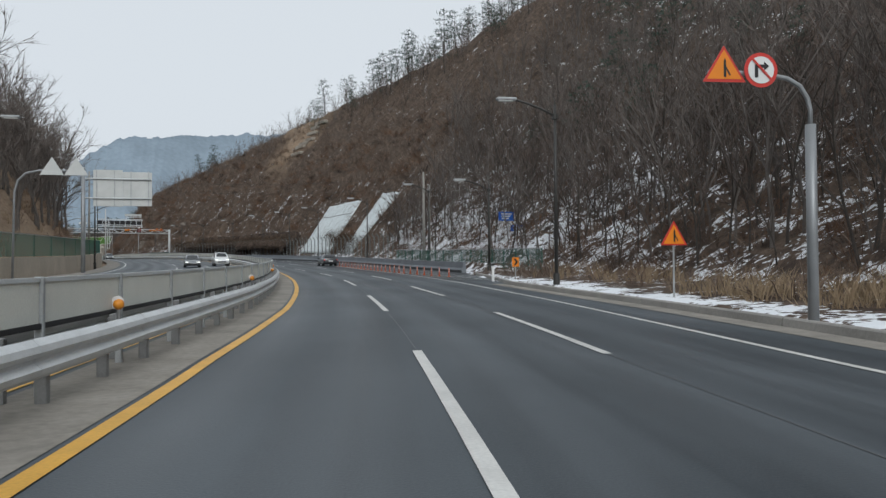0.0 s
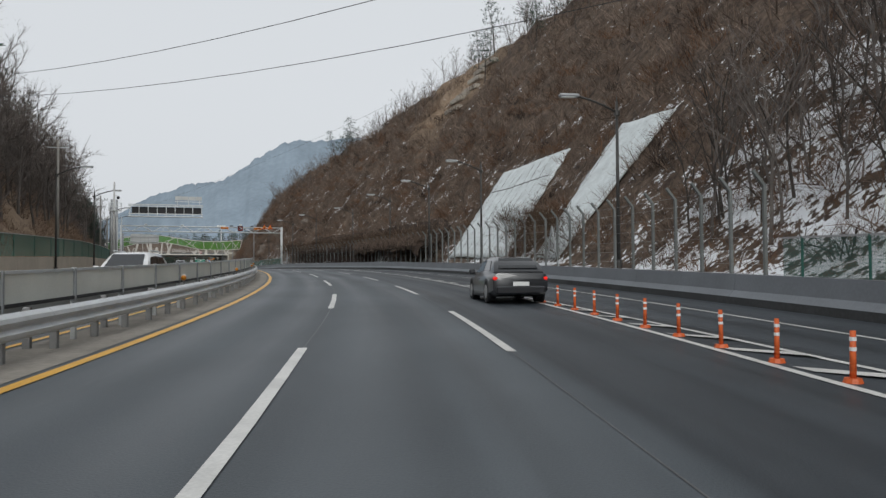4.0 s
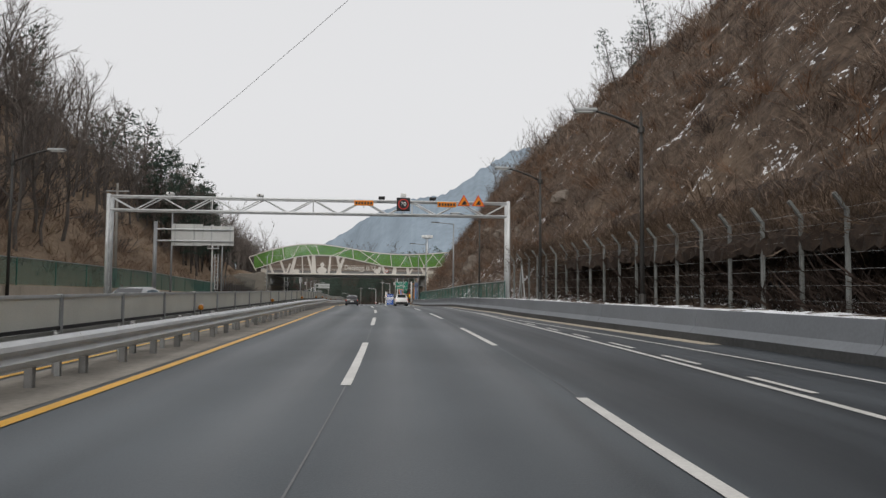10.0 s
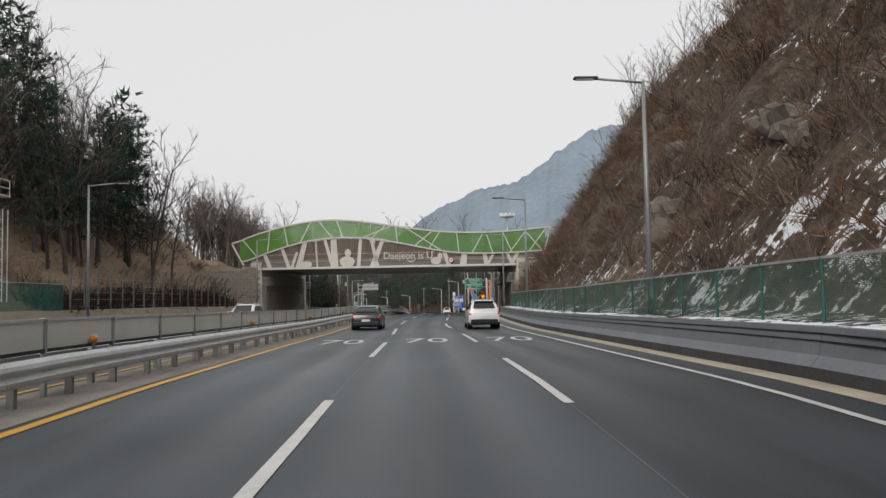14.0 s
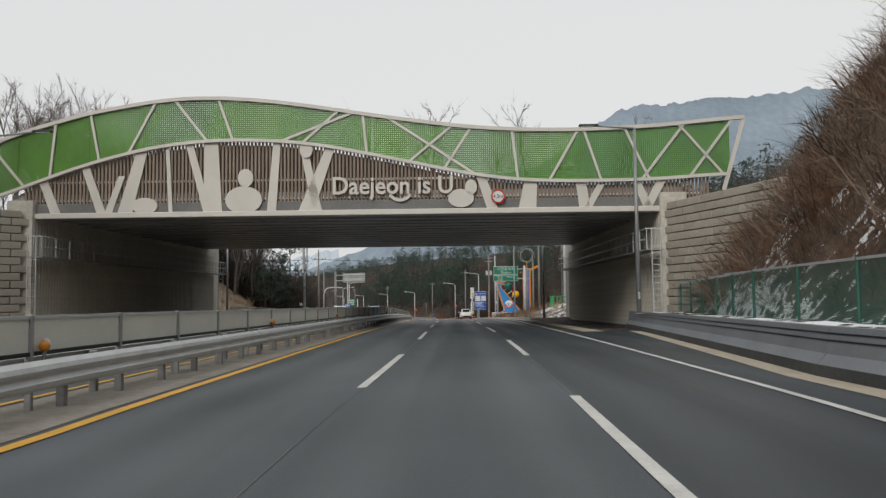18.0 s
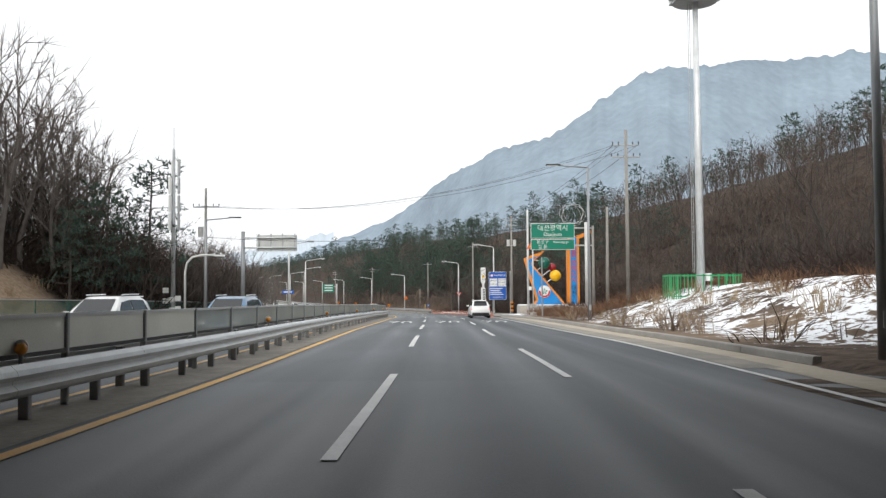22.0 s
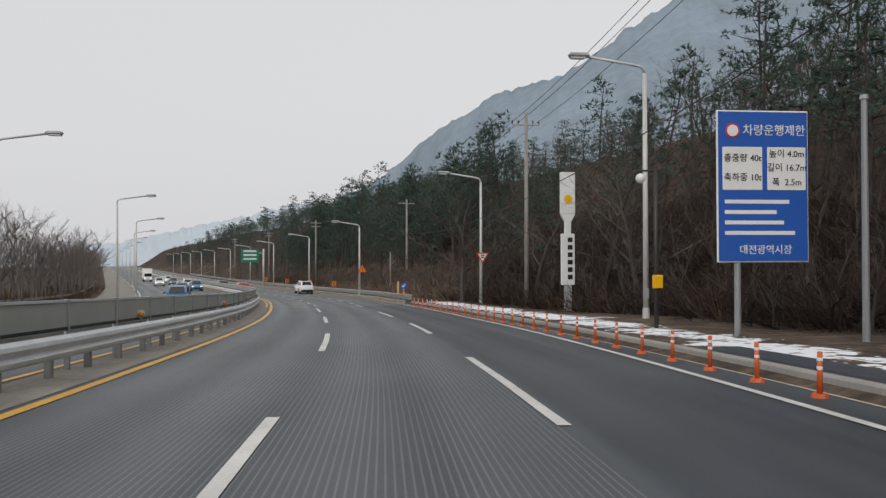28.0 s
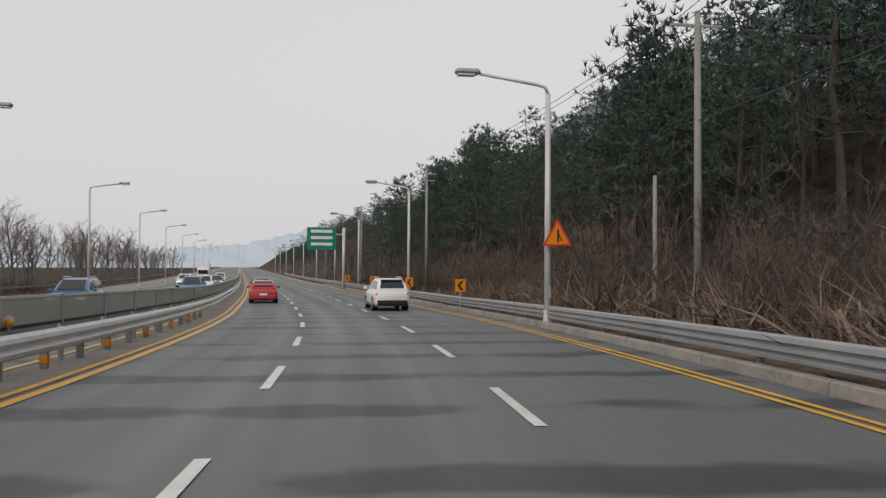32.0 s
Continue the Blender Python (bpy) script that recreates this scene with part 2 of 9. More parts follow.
    relaid = math_("MULTIPLY", math_("MULTIPLY", math_("GREATER_THAN", v, 381.0), math_("LESS_THAN", v, 441.0)), 0.5)
    l.new(math_("MAXIMUM", newer, relaid), dark.inputs["Factor"])
    l.new(mix2.outputs["Result"], dark.inputs["A"])
    l.new(dark.outputs["Result"], b.inputs["Base Color"])
    l.new(math_("ADD", math_("MULTIPLY_ADD", streak, 0.4, 0.32), math_("MULTIPLY", track, 0.04)), b.inputs["Roughness"])
    bp = n.new("ShaderNodeBump")
    bp.inputs["Strength"].default_value, bp.inputs["Distance"].default_value = 0.35, 0.01
    l.new(math_("SUBTRACT", grain, groove), bp.inputs["Height"])
    l.new(bp.outputs["Normal"], b.inputs["Normal"])
    return m


def ground_mat():
    """Winter hillside: litter, dry grass, bare earth and patches of old snow where the sheet carries them."""
    m = bpy.data.materials.new("winter_ground")
    m.use_nodes = True
    n, l = m.node_tree.nodes, m.node_tree.links
    b = n["Principled BSDF"]
    b.inputs["Roughness"].default_value, b.inputs["Specular IOR Level"].default_value = 0.95, 0.1
    tc = n.new("ShaderNodeTexCoord")
    fac = []
    for sc, de in ((0.08, 4), (1.1, 6), (3.2, 6), (0.4, 7)):
        t = n.new("ShaderNodeTexNoise")
        t.inputs["Scale"].default_value, t.inputs["Detail"].default_value = sc, de
        l.new(tc.outputs["Object"], t.inputs["Vector"])
        fac.append(t.outputs["Fac"])

    def mixc(f, a, c):
        q = n.new("ShaderNodeMix")
        q.data_type = "RGBA"
        for key, v in (("Factor", f), ("A", a), ("B", c)):
            if isinstance(v, tuple):
                q.inputs[key].default_value = (*v, 1)
            else:
                l.new(v, q.inputs[key])
        return q.outputs["Result"]

    def ramp(f, lo, hi):
        q = n.new("ShaderNodeMapRange")
        q.inputs["From Min"].default_value, q.inputs["From Max"].default_value = lo, hi
        l.new(f, q.inputs["Value"])
        return q.outputs["Result"]

    litter = mixc(ramp(fac[1], 0.35, 0.65), (0.062, 0.046, 0.038), (0.150, 0.112, 0.085))
    litter = mixc(ramp(fac[2], 0.45, 0.75), litter, (0.045, 0.037, 0.031))
    straw = mixc(ramp(fac[2], 0.3, 0.7), (0.195, 0.138, 0.096), (0.33, 0.25, 0.178))
    dry = n.new("ShaderNodeAttribute")
    dry.attribute_name = "straw"
    snow = n.new("ShaderNodeAttribute")
    snow.attribute_name = "snow"
    q = n.new("ShaderNodeMath")
    q.operation = "ADD"
    l.new(dry.outputs["Fac"], q.inputs[0])
    l.new(fac[0], q.inputs[1])
    # Shade under the woods, put into the litter's colour.
    wood_shade = n.new("ShaderNodeAttribute")
    wood_shade.attribute_name = "wood_shade"
    litter = mixc(wood_shade.outputs["Fac"], litter, mixc(ramp(fac[1], 0.35, 0.65), (0.034, 0.026, 0.022), (0.075, 0.057, 0.046)))
    base = mixc(ramp(q.outputs[0], 0.75, 1.05), litter, straw)
    q2 = n.new("ShaderNodeMath")
    q2.operation = "MULTIPLY_ADD"
    q2.inputs[1].default_value = 0.6
    l.new(fac[1], q2.inputs[0])
    l.new(fac[3], q2.inputs[2])
    q3 = n.new("ShaderNodeMath")
    q3.operation = "ADD"
    l.new(q2.outputs[0], q3.inputs[0])
    l.new(snow.outputs["Fac"], q3.inputs[1])
    q4 = n.new("ShaderNodeMath")
    q4.operation = "MULTIPLY_ADD"
    q4.inputs[1].default_value = 0.95
    l.new(fac[2], q4.inputs[0])
    l.new(q3.outputs[0], q4.inputs[2])
    l.new(mixc(ramp(q4.outputs[0], 1.735, 1.805), base, (0.78, 0.8, 0.83)), b.inputs["Base Color"])
    bp = n.new("ShaderNodeBump")
    bp.inputs["Strength"].default_value, bp.inputs["Distance"].default_value = 0.6, 0.25
    l.new(fac[2], bp.inputs["Height"])
    l.new(bp.outputs["Normal"], b.inputs["Normal"])
    return m


def see_through(name, color, amount, wire, own=False):
    """A woven mesh: wires with air between them."""
    m = mat(name, color, 0.6, 0.2, var=0.4, scale=0.6, fine=9)
    n, l = m.node_tree.nodes, m.node_tree.links
    b, o = n["Principled BSDF"], n["Material Output"]
    tr, mx = n.new("ShaderNodeBsdfTransparent"), n.new("ShaderNodeMixShader")
    sep = n.new("ShaderNodeSeparateXYZ")
    if own:
        l.new(n.new("ShaderNodeTexCoord").outputs["Object"], sep.inputs["Vector"])
    else:
        uv = n.new("ShaderNodeUVMap")
        uv.uv_map = "plan"
        l.new(uv.outputs["UV"], sep.inputs["Vector"])
    waves = []
    for axis in ("X", "Z") if own else ("X", "Y"):
        q, r = n.new("ShaderNodeMath"), n.new("ShaderNodeMath")
        q.operation, r.operation = "MULTIPLY", "SINE"
        q.inputs[1].default_value = 2 * math.pi / wire
        l.new(sep.outputs[axis], q.inputs[0])
        l.new(q.outputs[0], r.inputs[0])
        waves.append(r.outputs[0])
    mxm, gt = n.new("ShaderNodeMath"), n.new("ShaderNodeMath")
    mxm.operation, gt.operation = "MAXIMUM", "GREATER_THAN"
    l.new(waves[0], mxm.inputs[0])
    l.new(waves[1], mxm.inputs[1])
    gt.inputs[1].default_value = amount
    l.new(mxm.outputs[0], gt.inputs[0])
    l.new(gt.outputs[0], mx.inputs["Fac"])
    l.new(tr.outputs["BSDF"], mx.inputs[1])
    l.new(b.outputs["BSDF"], mx.inputs[2])
    l.new(mx.outputs["Shader"], o.inputs["Surface"])
    return m


def veil(name, color, amount):
    """A weave of wires too fine to part: light passes between them."""
    m = mat(name, color, 0.6, 0.1, var=0.2, scale=0.8, fine=40)
    n, l = m.node_tree.nodes, m.node_tree.links
    tr, mx = n.new("ShaderNodeBsdfTransparent"), n.new("ShaderNodeMixShader")
    mx.inputs["Fac"].default_value = amount
    l.new(tr.outputs["BSDF"], mx.inputs[1])
    l.new(n["Principled BSDF"].outputs["BSDF"], mx.inputs[2])
    l.new(mx.outputs["Shader"], n["Material Output"].inputs["Surface"])
    return m


ASPHALT, GROUND = asphalt_mat(), ground_mat()
WHITE_LINE = mat("white_road_paint", (0.70, 0.69, 0.66), 0.42, var=0.35, scale=1.3, fine=25)
YELLOW_LINE = mat("yellow_road_paint", (0.76, 0.41, 0.04), 0.45, var=0.35, scale=1.3, fine=25)
CONCRETE = mat("concrete", (0.36, 0.345, 0.32), 0.85, var=0.35, scale=0.7, fine=14, bump=0.3)
BEIGE_GUTTER = mat("beige_gutter_concrete", (0.44, 0.385, 0.305), 0.9, var=0.3, scale=0.9, fine=9, bump=0.3)
GUTTER = mat("gutter_concrete", (0.31, 0.285, 0.25), 0.9, var=0.45, scale=0.9, fine=9, bump=0.3)
DARK_CONCRETE = mat("weathered_concrete", (0.23, 0.23, 0.225), 0.85, var=0.4, scale=0.35, fine=10, bump=0.3)
ABUTMENT = mat("stained_abutment_concrete", (0.70, 0.66, 0.58), 0.8, var=0.45, scale=0.35, fine=5, bump=0.3)
BEIGE_BLOCK = mat("beige_wall_block", (0.40, 0.365, 0.31), 0.9, var=0.25, scale=0.8, fine=12, bump=0.5, random_tint=0.08)
GALV = mat("galvanised_steel", (0.66, 0.68, 0.69), 0.42, 0.12, var=0.25, scale=2.0, fine=40)
RAIL_STEEL = mat("weathered_rail_steel", (0.37, 0.38, 0.385), 0.5, 0.3, var=0.3, scale=1.5, fine=30)
GALV_DULL = mat("dull_galvanised_steel", (0.42, 0.435, 0.44), 0.55, 0.3, var=0.3, scale=2.0, fine=30)
RAIL_POST = mat("rail_post_steel", (0.3, 0.3, 0.3), 0.6, 0.4, var=0.3, scale=2, fine=30)
SCREEN = veil("glare_screen_mesh", (0.86, 0.86, 0.79), 0.84)
DARK_POLE = mat("dark_grey_lamp_paint", (0.06, 0.058, 0.055), 0.5, 0.3, var=0.3, scale=3, fine=50)
GREY_POLE = mat("grey_pole_paint", (0.3, 0.31, 0.32), 0.45, 0.3, var=0.2, scale=2, fine=40)
WHITE_POLE = mat("pale_pole_paint", (0.58, 0.58, 0.57), 0.45, 0.1, var=0.25, scale=1.5, fine=30)
UTILITY = mat("weathered_utility_pole", (0.3, 0.285, 0.26), 0.9, var=0.35, scale=1.5, fine=25, bump=0.2)
BLACK = mat("black_plastic", (0.02, 0.02, 0.022), 0.45, var=0.3, scale=4, fine=60)
CABLE = mat("black_cable", (0.03, 0.03, 0.032), 0.6, var=0.2, scale=5, fine=60)
ORANGE = mat("orange_plastic", (0.62, 0.12, 0.03), 0.5, var=0.25, scale=4, fine=40, random_tint=0.12)
AMBER = mat("amber_reflector", (0.7, 0.27, 0.03), 0.35, var=0.2)
REFLECT_WHITE = mat("white_reflective_band", (0.75, 0.75, 0.75), 0.35, var=0.15)
SIGN_BLUE = mat("blue_sign_sheet", (0.02, 0.10, 0.42), 0.4, var=0.15, scale=1, fine=20)
SIGN_GREEN = mat("green_sign_sheet", (0.01, 0.20, 0.13), 0.4, var=0.15, scale=1, fine=20)
SIGN_WHITE = mat("white_sign_sheet", (0.72, 0.73, 0.72), 0.45, var=0.12, scale=1, fine=20)
SIGN_RED = mat("red_sign_sheet", (0.55, 0.04, 0.03), 0.4, var=0.15)
SIGN_ORANGE = mat("orange_warning_sheet", (0.75, 0.23, 0.01), 0.4, var=0.15)
SIGN_BLACK = mat("black_sign_ink", (0.015, 0.015, 0.016), 0.5, var=0.2)
SIGN_BACK = mat("sign_back_aluminium", (0.52, 0.53, 0.52), 0.5, 0.3, var=0.2, scale=1.0, fine=20)
GREEN_PANEL = see_through("green_perforated_panel", (0.125, 0.31, 0.052), -0.2, 0.11, True)
GREEN_MESH = mat("green_fence_mesh", (0.03, 0.13, 0.10), 0.6, 0.1, var=0.4, scale=0.5, fine=8)
BRIGHT_GREEN = mat("bright_green_fence_paint", (0.03, 0.33, 0.12), 0.5, var=0.2)
BROWN_SLAT = mat("brown_wood_slat", (0.30, 0.235, 0.19), 0.7, var=0.3, scale=1.2, fine=20, random_tint=0.12)
IVORY = mat("ivory_painted_plate", (0.66, 0.63, 0.58), 0.55, var=0.12, scale=0.8, fine=20)
GIRDER = mat("damp_girder_concrete", (0.42, 0.425, 0.43), 0.34, var=0.45, scale=0.3, fine=8, bump=0.1, spec=0.75)
SHEET = mat("frosted_sheet", (0.68, 0.73, 0.74), 0.7, var=0.34, scale=0.9, fine=5, bump=0.9)
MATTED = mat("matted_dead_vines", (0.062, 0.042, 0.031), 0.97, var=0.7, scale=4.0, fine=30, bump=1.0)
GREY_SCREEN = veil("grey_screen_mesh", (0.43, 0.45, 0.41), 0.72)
GREEN_CLOTH = veil("green_fence_weave", (0.035, 0.17, 0.135), 0.66)
SAND_WALL = mat("sandy_wall_render", (0.52, 0.455, 0.37), 0.9, var=0.3, scale=0.5, fine=9, bump=0.4)
SNOW = mat("old_snow", (0.80, 0.82, 0.85), 0.75, var=0.14, scale=0.8, fine=5, bump=0.5)
GREY_BARK = mat("grey_bark", (0.15, 0.132, 0.12), 0.95, var=0.4, scale=2, fine=20, bump=0.4)
BARK = mat("bark", (0.075, 0.064, 0.056), 0.95, var=0.4, scale=2, fine=20, bump=0.4)
DARK_TWIGS = island_mat("dark_bare_twigs", (0.018, 0.014, 0.013), (0.070, 0.052, 0.044), patch=0.3)
RUST = island_mat("rusty_dead_brush", (0.050, 0.026, 0.017), (0.235, 0.135, 0.082), patch=0.5)
BROWN_TWIGS = island_mat("brown_bare_twigs", (0.050, 0.038, 0.033), (0.150, 0.115, 0.098), patch=0.25)
DRY_BRUSH = island_mat("dry_brown_brush", (0.130, 0.088, 0.064), (0.36, 0.26, 0.19), patch=0.4)
ROCK = mat("weathered_slope_rock", (0.20, 0.17, 0.145), 0.95, var=0.5, scale=0.6, fine=6, bump=0.8, color2=(0.12, 0.10, 0.085))
TWIGS = island_mat("bare_twigs", (0.06, 0.048, 0.043), (0.165, 0.138, 0.12))
SCRUB = island_mat("brown_scrub", (0.040, 0.031, 0.027), (0.285, 0.213, 0.166), patch=0.4)
STRAW = island_mat("dry_grass", (0.20, 0.145, 0.095), (0.36, 0.275, 0.18))
PINE = island_mat("pine_needles", (0.034, 0.056, 0.046), (0.095, 0.130, 0.105))
GREY_TWIGS = island_mat("grey_bare_twigs", (0.085, 0.072, 0.066), (0.21, 0.18, 0.162))
SEAM = mat("worn_joint_seam", (0.135, 0.137, 0.14), 0.5, var=0.6, scale=0.25, fine=6)
VINE = island_mat("dead_vines", (0.035, 0.024, 0.018), (0.10, 0.068, 0.045))
MON_BLUE = mat("blue_monument_paint", (0.02, 0.22, 0.55), 0.4, var=0.12, scale=0.5, fine=10)
MON_ORANGE = mat("orange_monument_paint", (0.70, 0.24, 0.03), 0.4, var=0.12, scale=0.5, fine=10)
MON_YELLOW = mat("yellow_gloss_paint", (0.78, 0.42, 0.01), 0.25, var=0.1)
MON_RED = mat("dark_red_gloss_paint", (0.28, 0.02, 0.03), 0.25, var=0.1)
MON_GREEN = mat("dark_green_gloss_paint", (0.01, 0.10, 0.07), 0.25, var=0.1)
TAIL_RED = mat("tail_lamp_glass", (0.6, 0.015, 0.01), 0.2, var=0.1, emit=0.8)
HEAD_GLASS = mat("head_lamp_glass", (0.85, 0.85, 0.8), 0.15, var=0.05, emit=1.0)
CAR_GLASS = mat("dark_car_glass", (0.012, 0.014, 0.016), 0.06, var=0.1, spec=0.6)
TYRE = mat("tyre_rubber", (0.015, 0.015, 0.015), 0.8, var=0.2)
RIM = mat("alloy_rim", (0.5, 0.5, 0.5), 0.3, 0.8, var=0.2)


def paint(name, c, metal=0.0):
    m = mat(name, c, 0.28, metal, var=0.08, scale=1.0, fine=10, spec=0.5)
    m.node_tree.nodes["Principled BSDF"].inputs["Coat Weight"].default_value = 0.6
    return m


# ---- mesh helpers ----
def part(name, bm, material, parent, label="", smooth=False):
    """Links a bmesh as one mesh object under a thing or a part."""
    me = bpy.data.meshes.new(name)
    bm.to_mesh(me)
    bm.free()
    return mesh_part(name, me, material, parent, label, smooth)


def mesh_part(name, me, material, parent, label="", smooth=False):
    me.materials.append(material) if not me.materials else None
    if smooth:
        me.shade_smooth()
    ob = new(name, me)
    ob.parent = parent
    if label:
        ob["label"] = label
    return ob


def thing(name, m, label, category, group="", kind=""):
    ob = new(name)
    ob.empty_display_size = 0.2
    ob.matrix_basis = m
    return tagged(ob, label, category, group, kind)


def B():
    return bmesh.new()


def box(bm, c, size, m=None, bevel=0.0):
    t = Matrix.Translation(c) @ Matrix.Diagonal((*size, 1))
    r = bmesh.ops.create_cube(bm, size=1.0, matrix=(m @ t) if m else t)
    if bevel:
        es = {e for v in r["verts"] for e in v.link_edges}
        bmesh.ops.bevel(bm, geom=list(es), offset=bevel, segments=1, affect="EDGES")
    return bm


def tube(bm, p0, p1, r0, r1=None, n=8, caps=True):
    p0, p1 = Vector(p0), Vector(p1)
    d = p1 - p0
    m = Matrix.Translation((p0 + p1) / 2) @ d.to_track_quat("Z", "Y").to_matrix().to_4x4()
    bmesh.ops.create_cone(bm, cap_ends=caps, segments=n, radius1=r0, radius2=r0 if r1 is None else r1, depth=d.length, matrix=m)
    return bm


def pipe(bm, pts, r, n=6, r1=None):
    """A bent pipe through points."""
    pts = [Vector(p) for p in pts]
    last, side = None, None
    for k, p in enumerate(pts):
        d = (pts[min(k + 1, len(pts) - 1)] - pts[max(k - 1, 0)]).normalized()
        if side is None:
            side = d.orthogonal()
        side = (side - d * side.dot(d)).normalized()
        up = d.cross(side)
        a = r if r1 is None else r + (r1 - r) * k / (len(pts) - 1)
        ring = [bm.verts.new(p + (side * math.cos(t) + up * math.sin(t)) * a) for t in (2 * math.pi * i / n for i in range(n))]
        if last:
            for i in range(n):
                bm.faces.new((last[i], last[(i + 1) % n], ring[(i + 1) % n], ring[i]))
        else:
            bm.faces.new(ring[::-1])
        last = ring
    bm.faces.new(last)
    return bm


def plate(bm, pts, depth, m=None, axis="y"):
    """A flat plate from an outline in x and z, depth thick along y (from 0 to depth)."""
    m = m or Matrix.Identity(4)
    f0 = [bm.verts.new(m @ Vector((x, 0, z))) for x, z in pts]
    f1 = [bm.verts.new(m @ Vector((x, depth, z))) for x, z in pts]
    k = len(pts)
    bm.faces.new(f0)
    bm.faces.new(f1[::-1])
    for i in range(k):
        bm.faces.new((f0[i], f1[i], f1[(i + 1) % k], f0[(i + 1) % k]))
    bmesh.ops.recalc_face_normals(bm, faces=bm.faces)
    return bm


def disc(r, n=24, cx=0.0, cz=0.0):
    return [(cx + r * math.cos(2 * math.pi * k / n), cz + r * math.sin(2 * math.pi * k / n)) for k in range(n)]


def grid_mesh(name, pts, nu, nv, uv=None):
    """A sheet of nu x nv vertices (v runs fastest)."""
    me = bpy.data.meshes.new(name)
    i = np.arange(nu * nv).reshape(nu, nv)
    q = np.stack([i[:-1, :-1], i[:-1, 1:], i[1:, 1:], i[1:, :-1]], -1).reshape(-1, 4)[:, ::-1]
    fill_mesh(me, pts, q)
    if uv is not None:
        lay = me.uv_layers.new(name="plan")
        lay.data.foreach_set("uv", np.asarray(uv, np.float32)[q.ravel()].ravel())
    return me


def fill_mesh(me, pts, faces):
    faces = np.asarray(faces)
    k = faces.shape[1]
    me.vertices.add(len(pts))
    me.vertices.foreach_set("co", np.asarray(pts, np.float32).ravel())
    me.loops.add(faces.size)
    me.loops.foreach_set("vertex_index", faces.ravel().astype(np.int32))
    me.polygons.add(len(faces))
    me.polygons.foreach_set("loop_start", np.arange(0, faces.size, k, dtype=np.int32))
    me.update(calc_edges=True)
    me.validate()
    me.shade_flat()


def ribbon(name, s0, s1, section, material, parent, label="", step=2.0, offset=None, closed=True, smooth=False, zfun=None):
    """A section of (e, z) points drawn along the road from s0 to s1."""
    ss = np.linspace(s0, s1, max(2, int(round((s1 - s0) / step)) + 1))
    sec = section + section[:1] if closed else section
    pts = []
    for s in ss:
        off = float(offset(s)) if offset else 0.0
        for e, z in sec:
            x, y = line(s, e + off)
            pts.append((x, y, road_z(s) + z + (zfun(s) if zfun else 0.0)))
    me = grid_mesh(name, pts, len(ss), len(sec))
    if closed:
        k = len(section)
        bm = bmesh.new()
        bm.from_mesh(me)
        bmesh.ops.remove_doubles(bm, verts=bm.verts, dist=1e-4)
        bmesh.ops.holes_fill(bm, edges=[e for e in bm.edges if e.is_boundary], sides=0)
        bmesh.ops.recalc_face_normals(bm, faces=bm.faces)
        bm.to_mesh(me)
        bm.free()
    me.materials.append(material)
    if smooth:
        me.shade_smooth()
    ob = new(name, me)
    ob.parent = parent
    if label:
        ob["label"] = label
    return ob


def text_mesh(words, size, depth=0.01, align="CENTER", bold=0.0):
    cu = bpy.data.curves.new("writing", "FONT")
    cu.body, cu.size, cu.extrude, cu.align_x, cu.align_y = words, size, depth, align, "CENTER"
    cu.resolution_u, cu.offset = 3, bold
    ob = bpy.data.objects.new("writing", cu)
    scene.collection.objects.link(ob)
    bpy.context.view_layer.update()
    me = bpy.data.meshes.new_from_object(ob.evaluated_get(bpy.context.evaluated_depsgraph_get()))
    bpy.data.objects.remove(ob)
    me.materials.clear()
    return me


def lettering(words, size, m, material, parent, name="lettering", wide=1.0, bold=0.0):
    """Words standing upright on a face that looks towards -y of the parent."""
    me = text_mesh(words, size)
    me.materials.append(material)
    ob = new(name, me)
    ob.parent = parent
    ob.matrix_basis = m @ Matrix.Rotation(math.pi / 2, 4, "X") @ Matrix.Diagonal((wide, 1, 1, 1))
    return ob




def letters(words, size, m, material, parent, name="letter", wide=1.0):
    """Standing letters, each one an object of its own."""
    bm = bmesh.new()
    bm.from_mesh(text_mesh(words, size, 0.04, bold=0.022))
    todo, groups = set(bm.verts), []
    while todo:
        v = todo.pop()
        piece, stack = {v}, [v]
        while stack:
            for e in stack.pop().link_edges:
                for w in e.verts:
                    if w not in piece:
                        piece.add(w)
                        stack.append(w)
        todo -= piece
        xs = [w.co.x for w in piece]
        lo, hi = min(xs), max(xs)
        for g in groups:
            if min(hi, g[1]) - max(lo, g[0]) > 0.3 * min(hi - lo, g[1] - g[0]):
                g[0], g[1] = min(lo, g[0]), max(hi, g[1])
                g[2] |= piece
                break
        else:
            groups.append([lo, hi, piece])
    for g in sorted(groups, key=lambda q: q[0]):
        one = bm.copy()
        keep = {tuple(round(c, 5) for c in w.co) for w in g[2]}
        bmesh.ops.delete(one, geom=[w for w in one.verts if tuple(round(c, 5) for c in w.co) not in keep], context="VERTS")
        part(name, one, material, parent).matrix_basis = m @ Matrix.Rotation(math.pi / 2, 4, "X") @ Matrix.Diagonal((wide, 1, 1, 1))
    bm.free()

# ---- the lie of the land: height over the carriageway at station s, e to the right ----
def barrier_e(s):
    return np.interp(s, (60, 66, 140, 165, 193, 210, 223, 242, 256, 322, 352), (10.6, 10.2, 10.6, 10.1, 8.6, 7.2, 6.3, 6.15, 6.45, 6.6, 9.4))


def smooth_step(x, a, b):
    t = np.clip((x - a) / (b - a), 0, 1)
    return t * t * (3 - 2 * t)


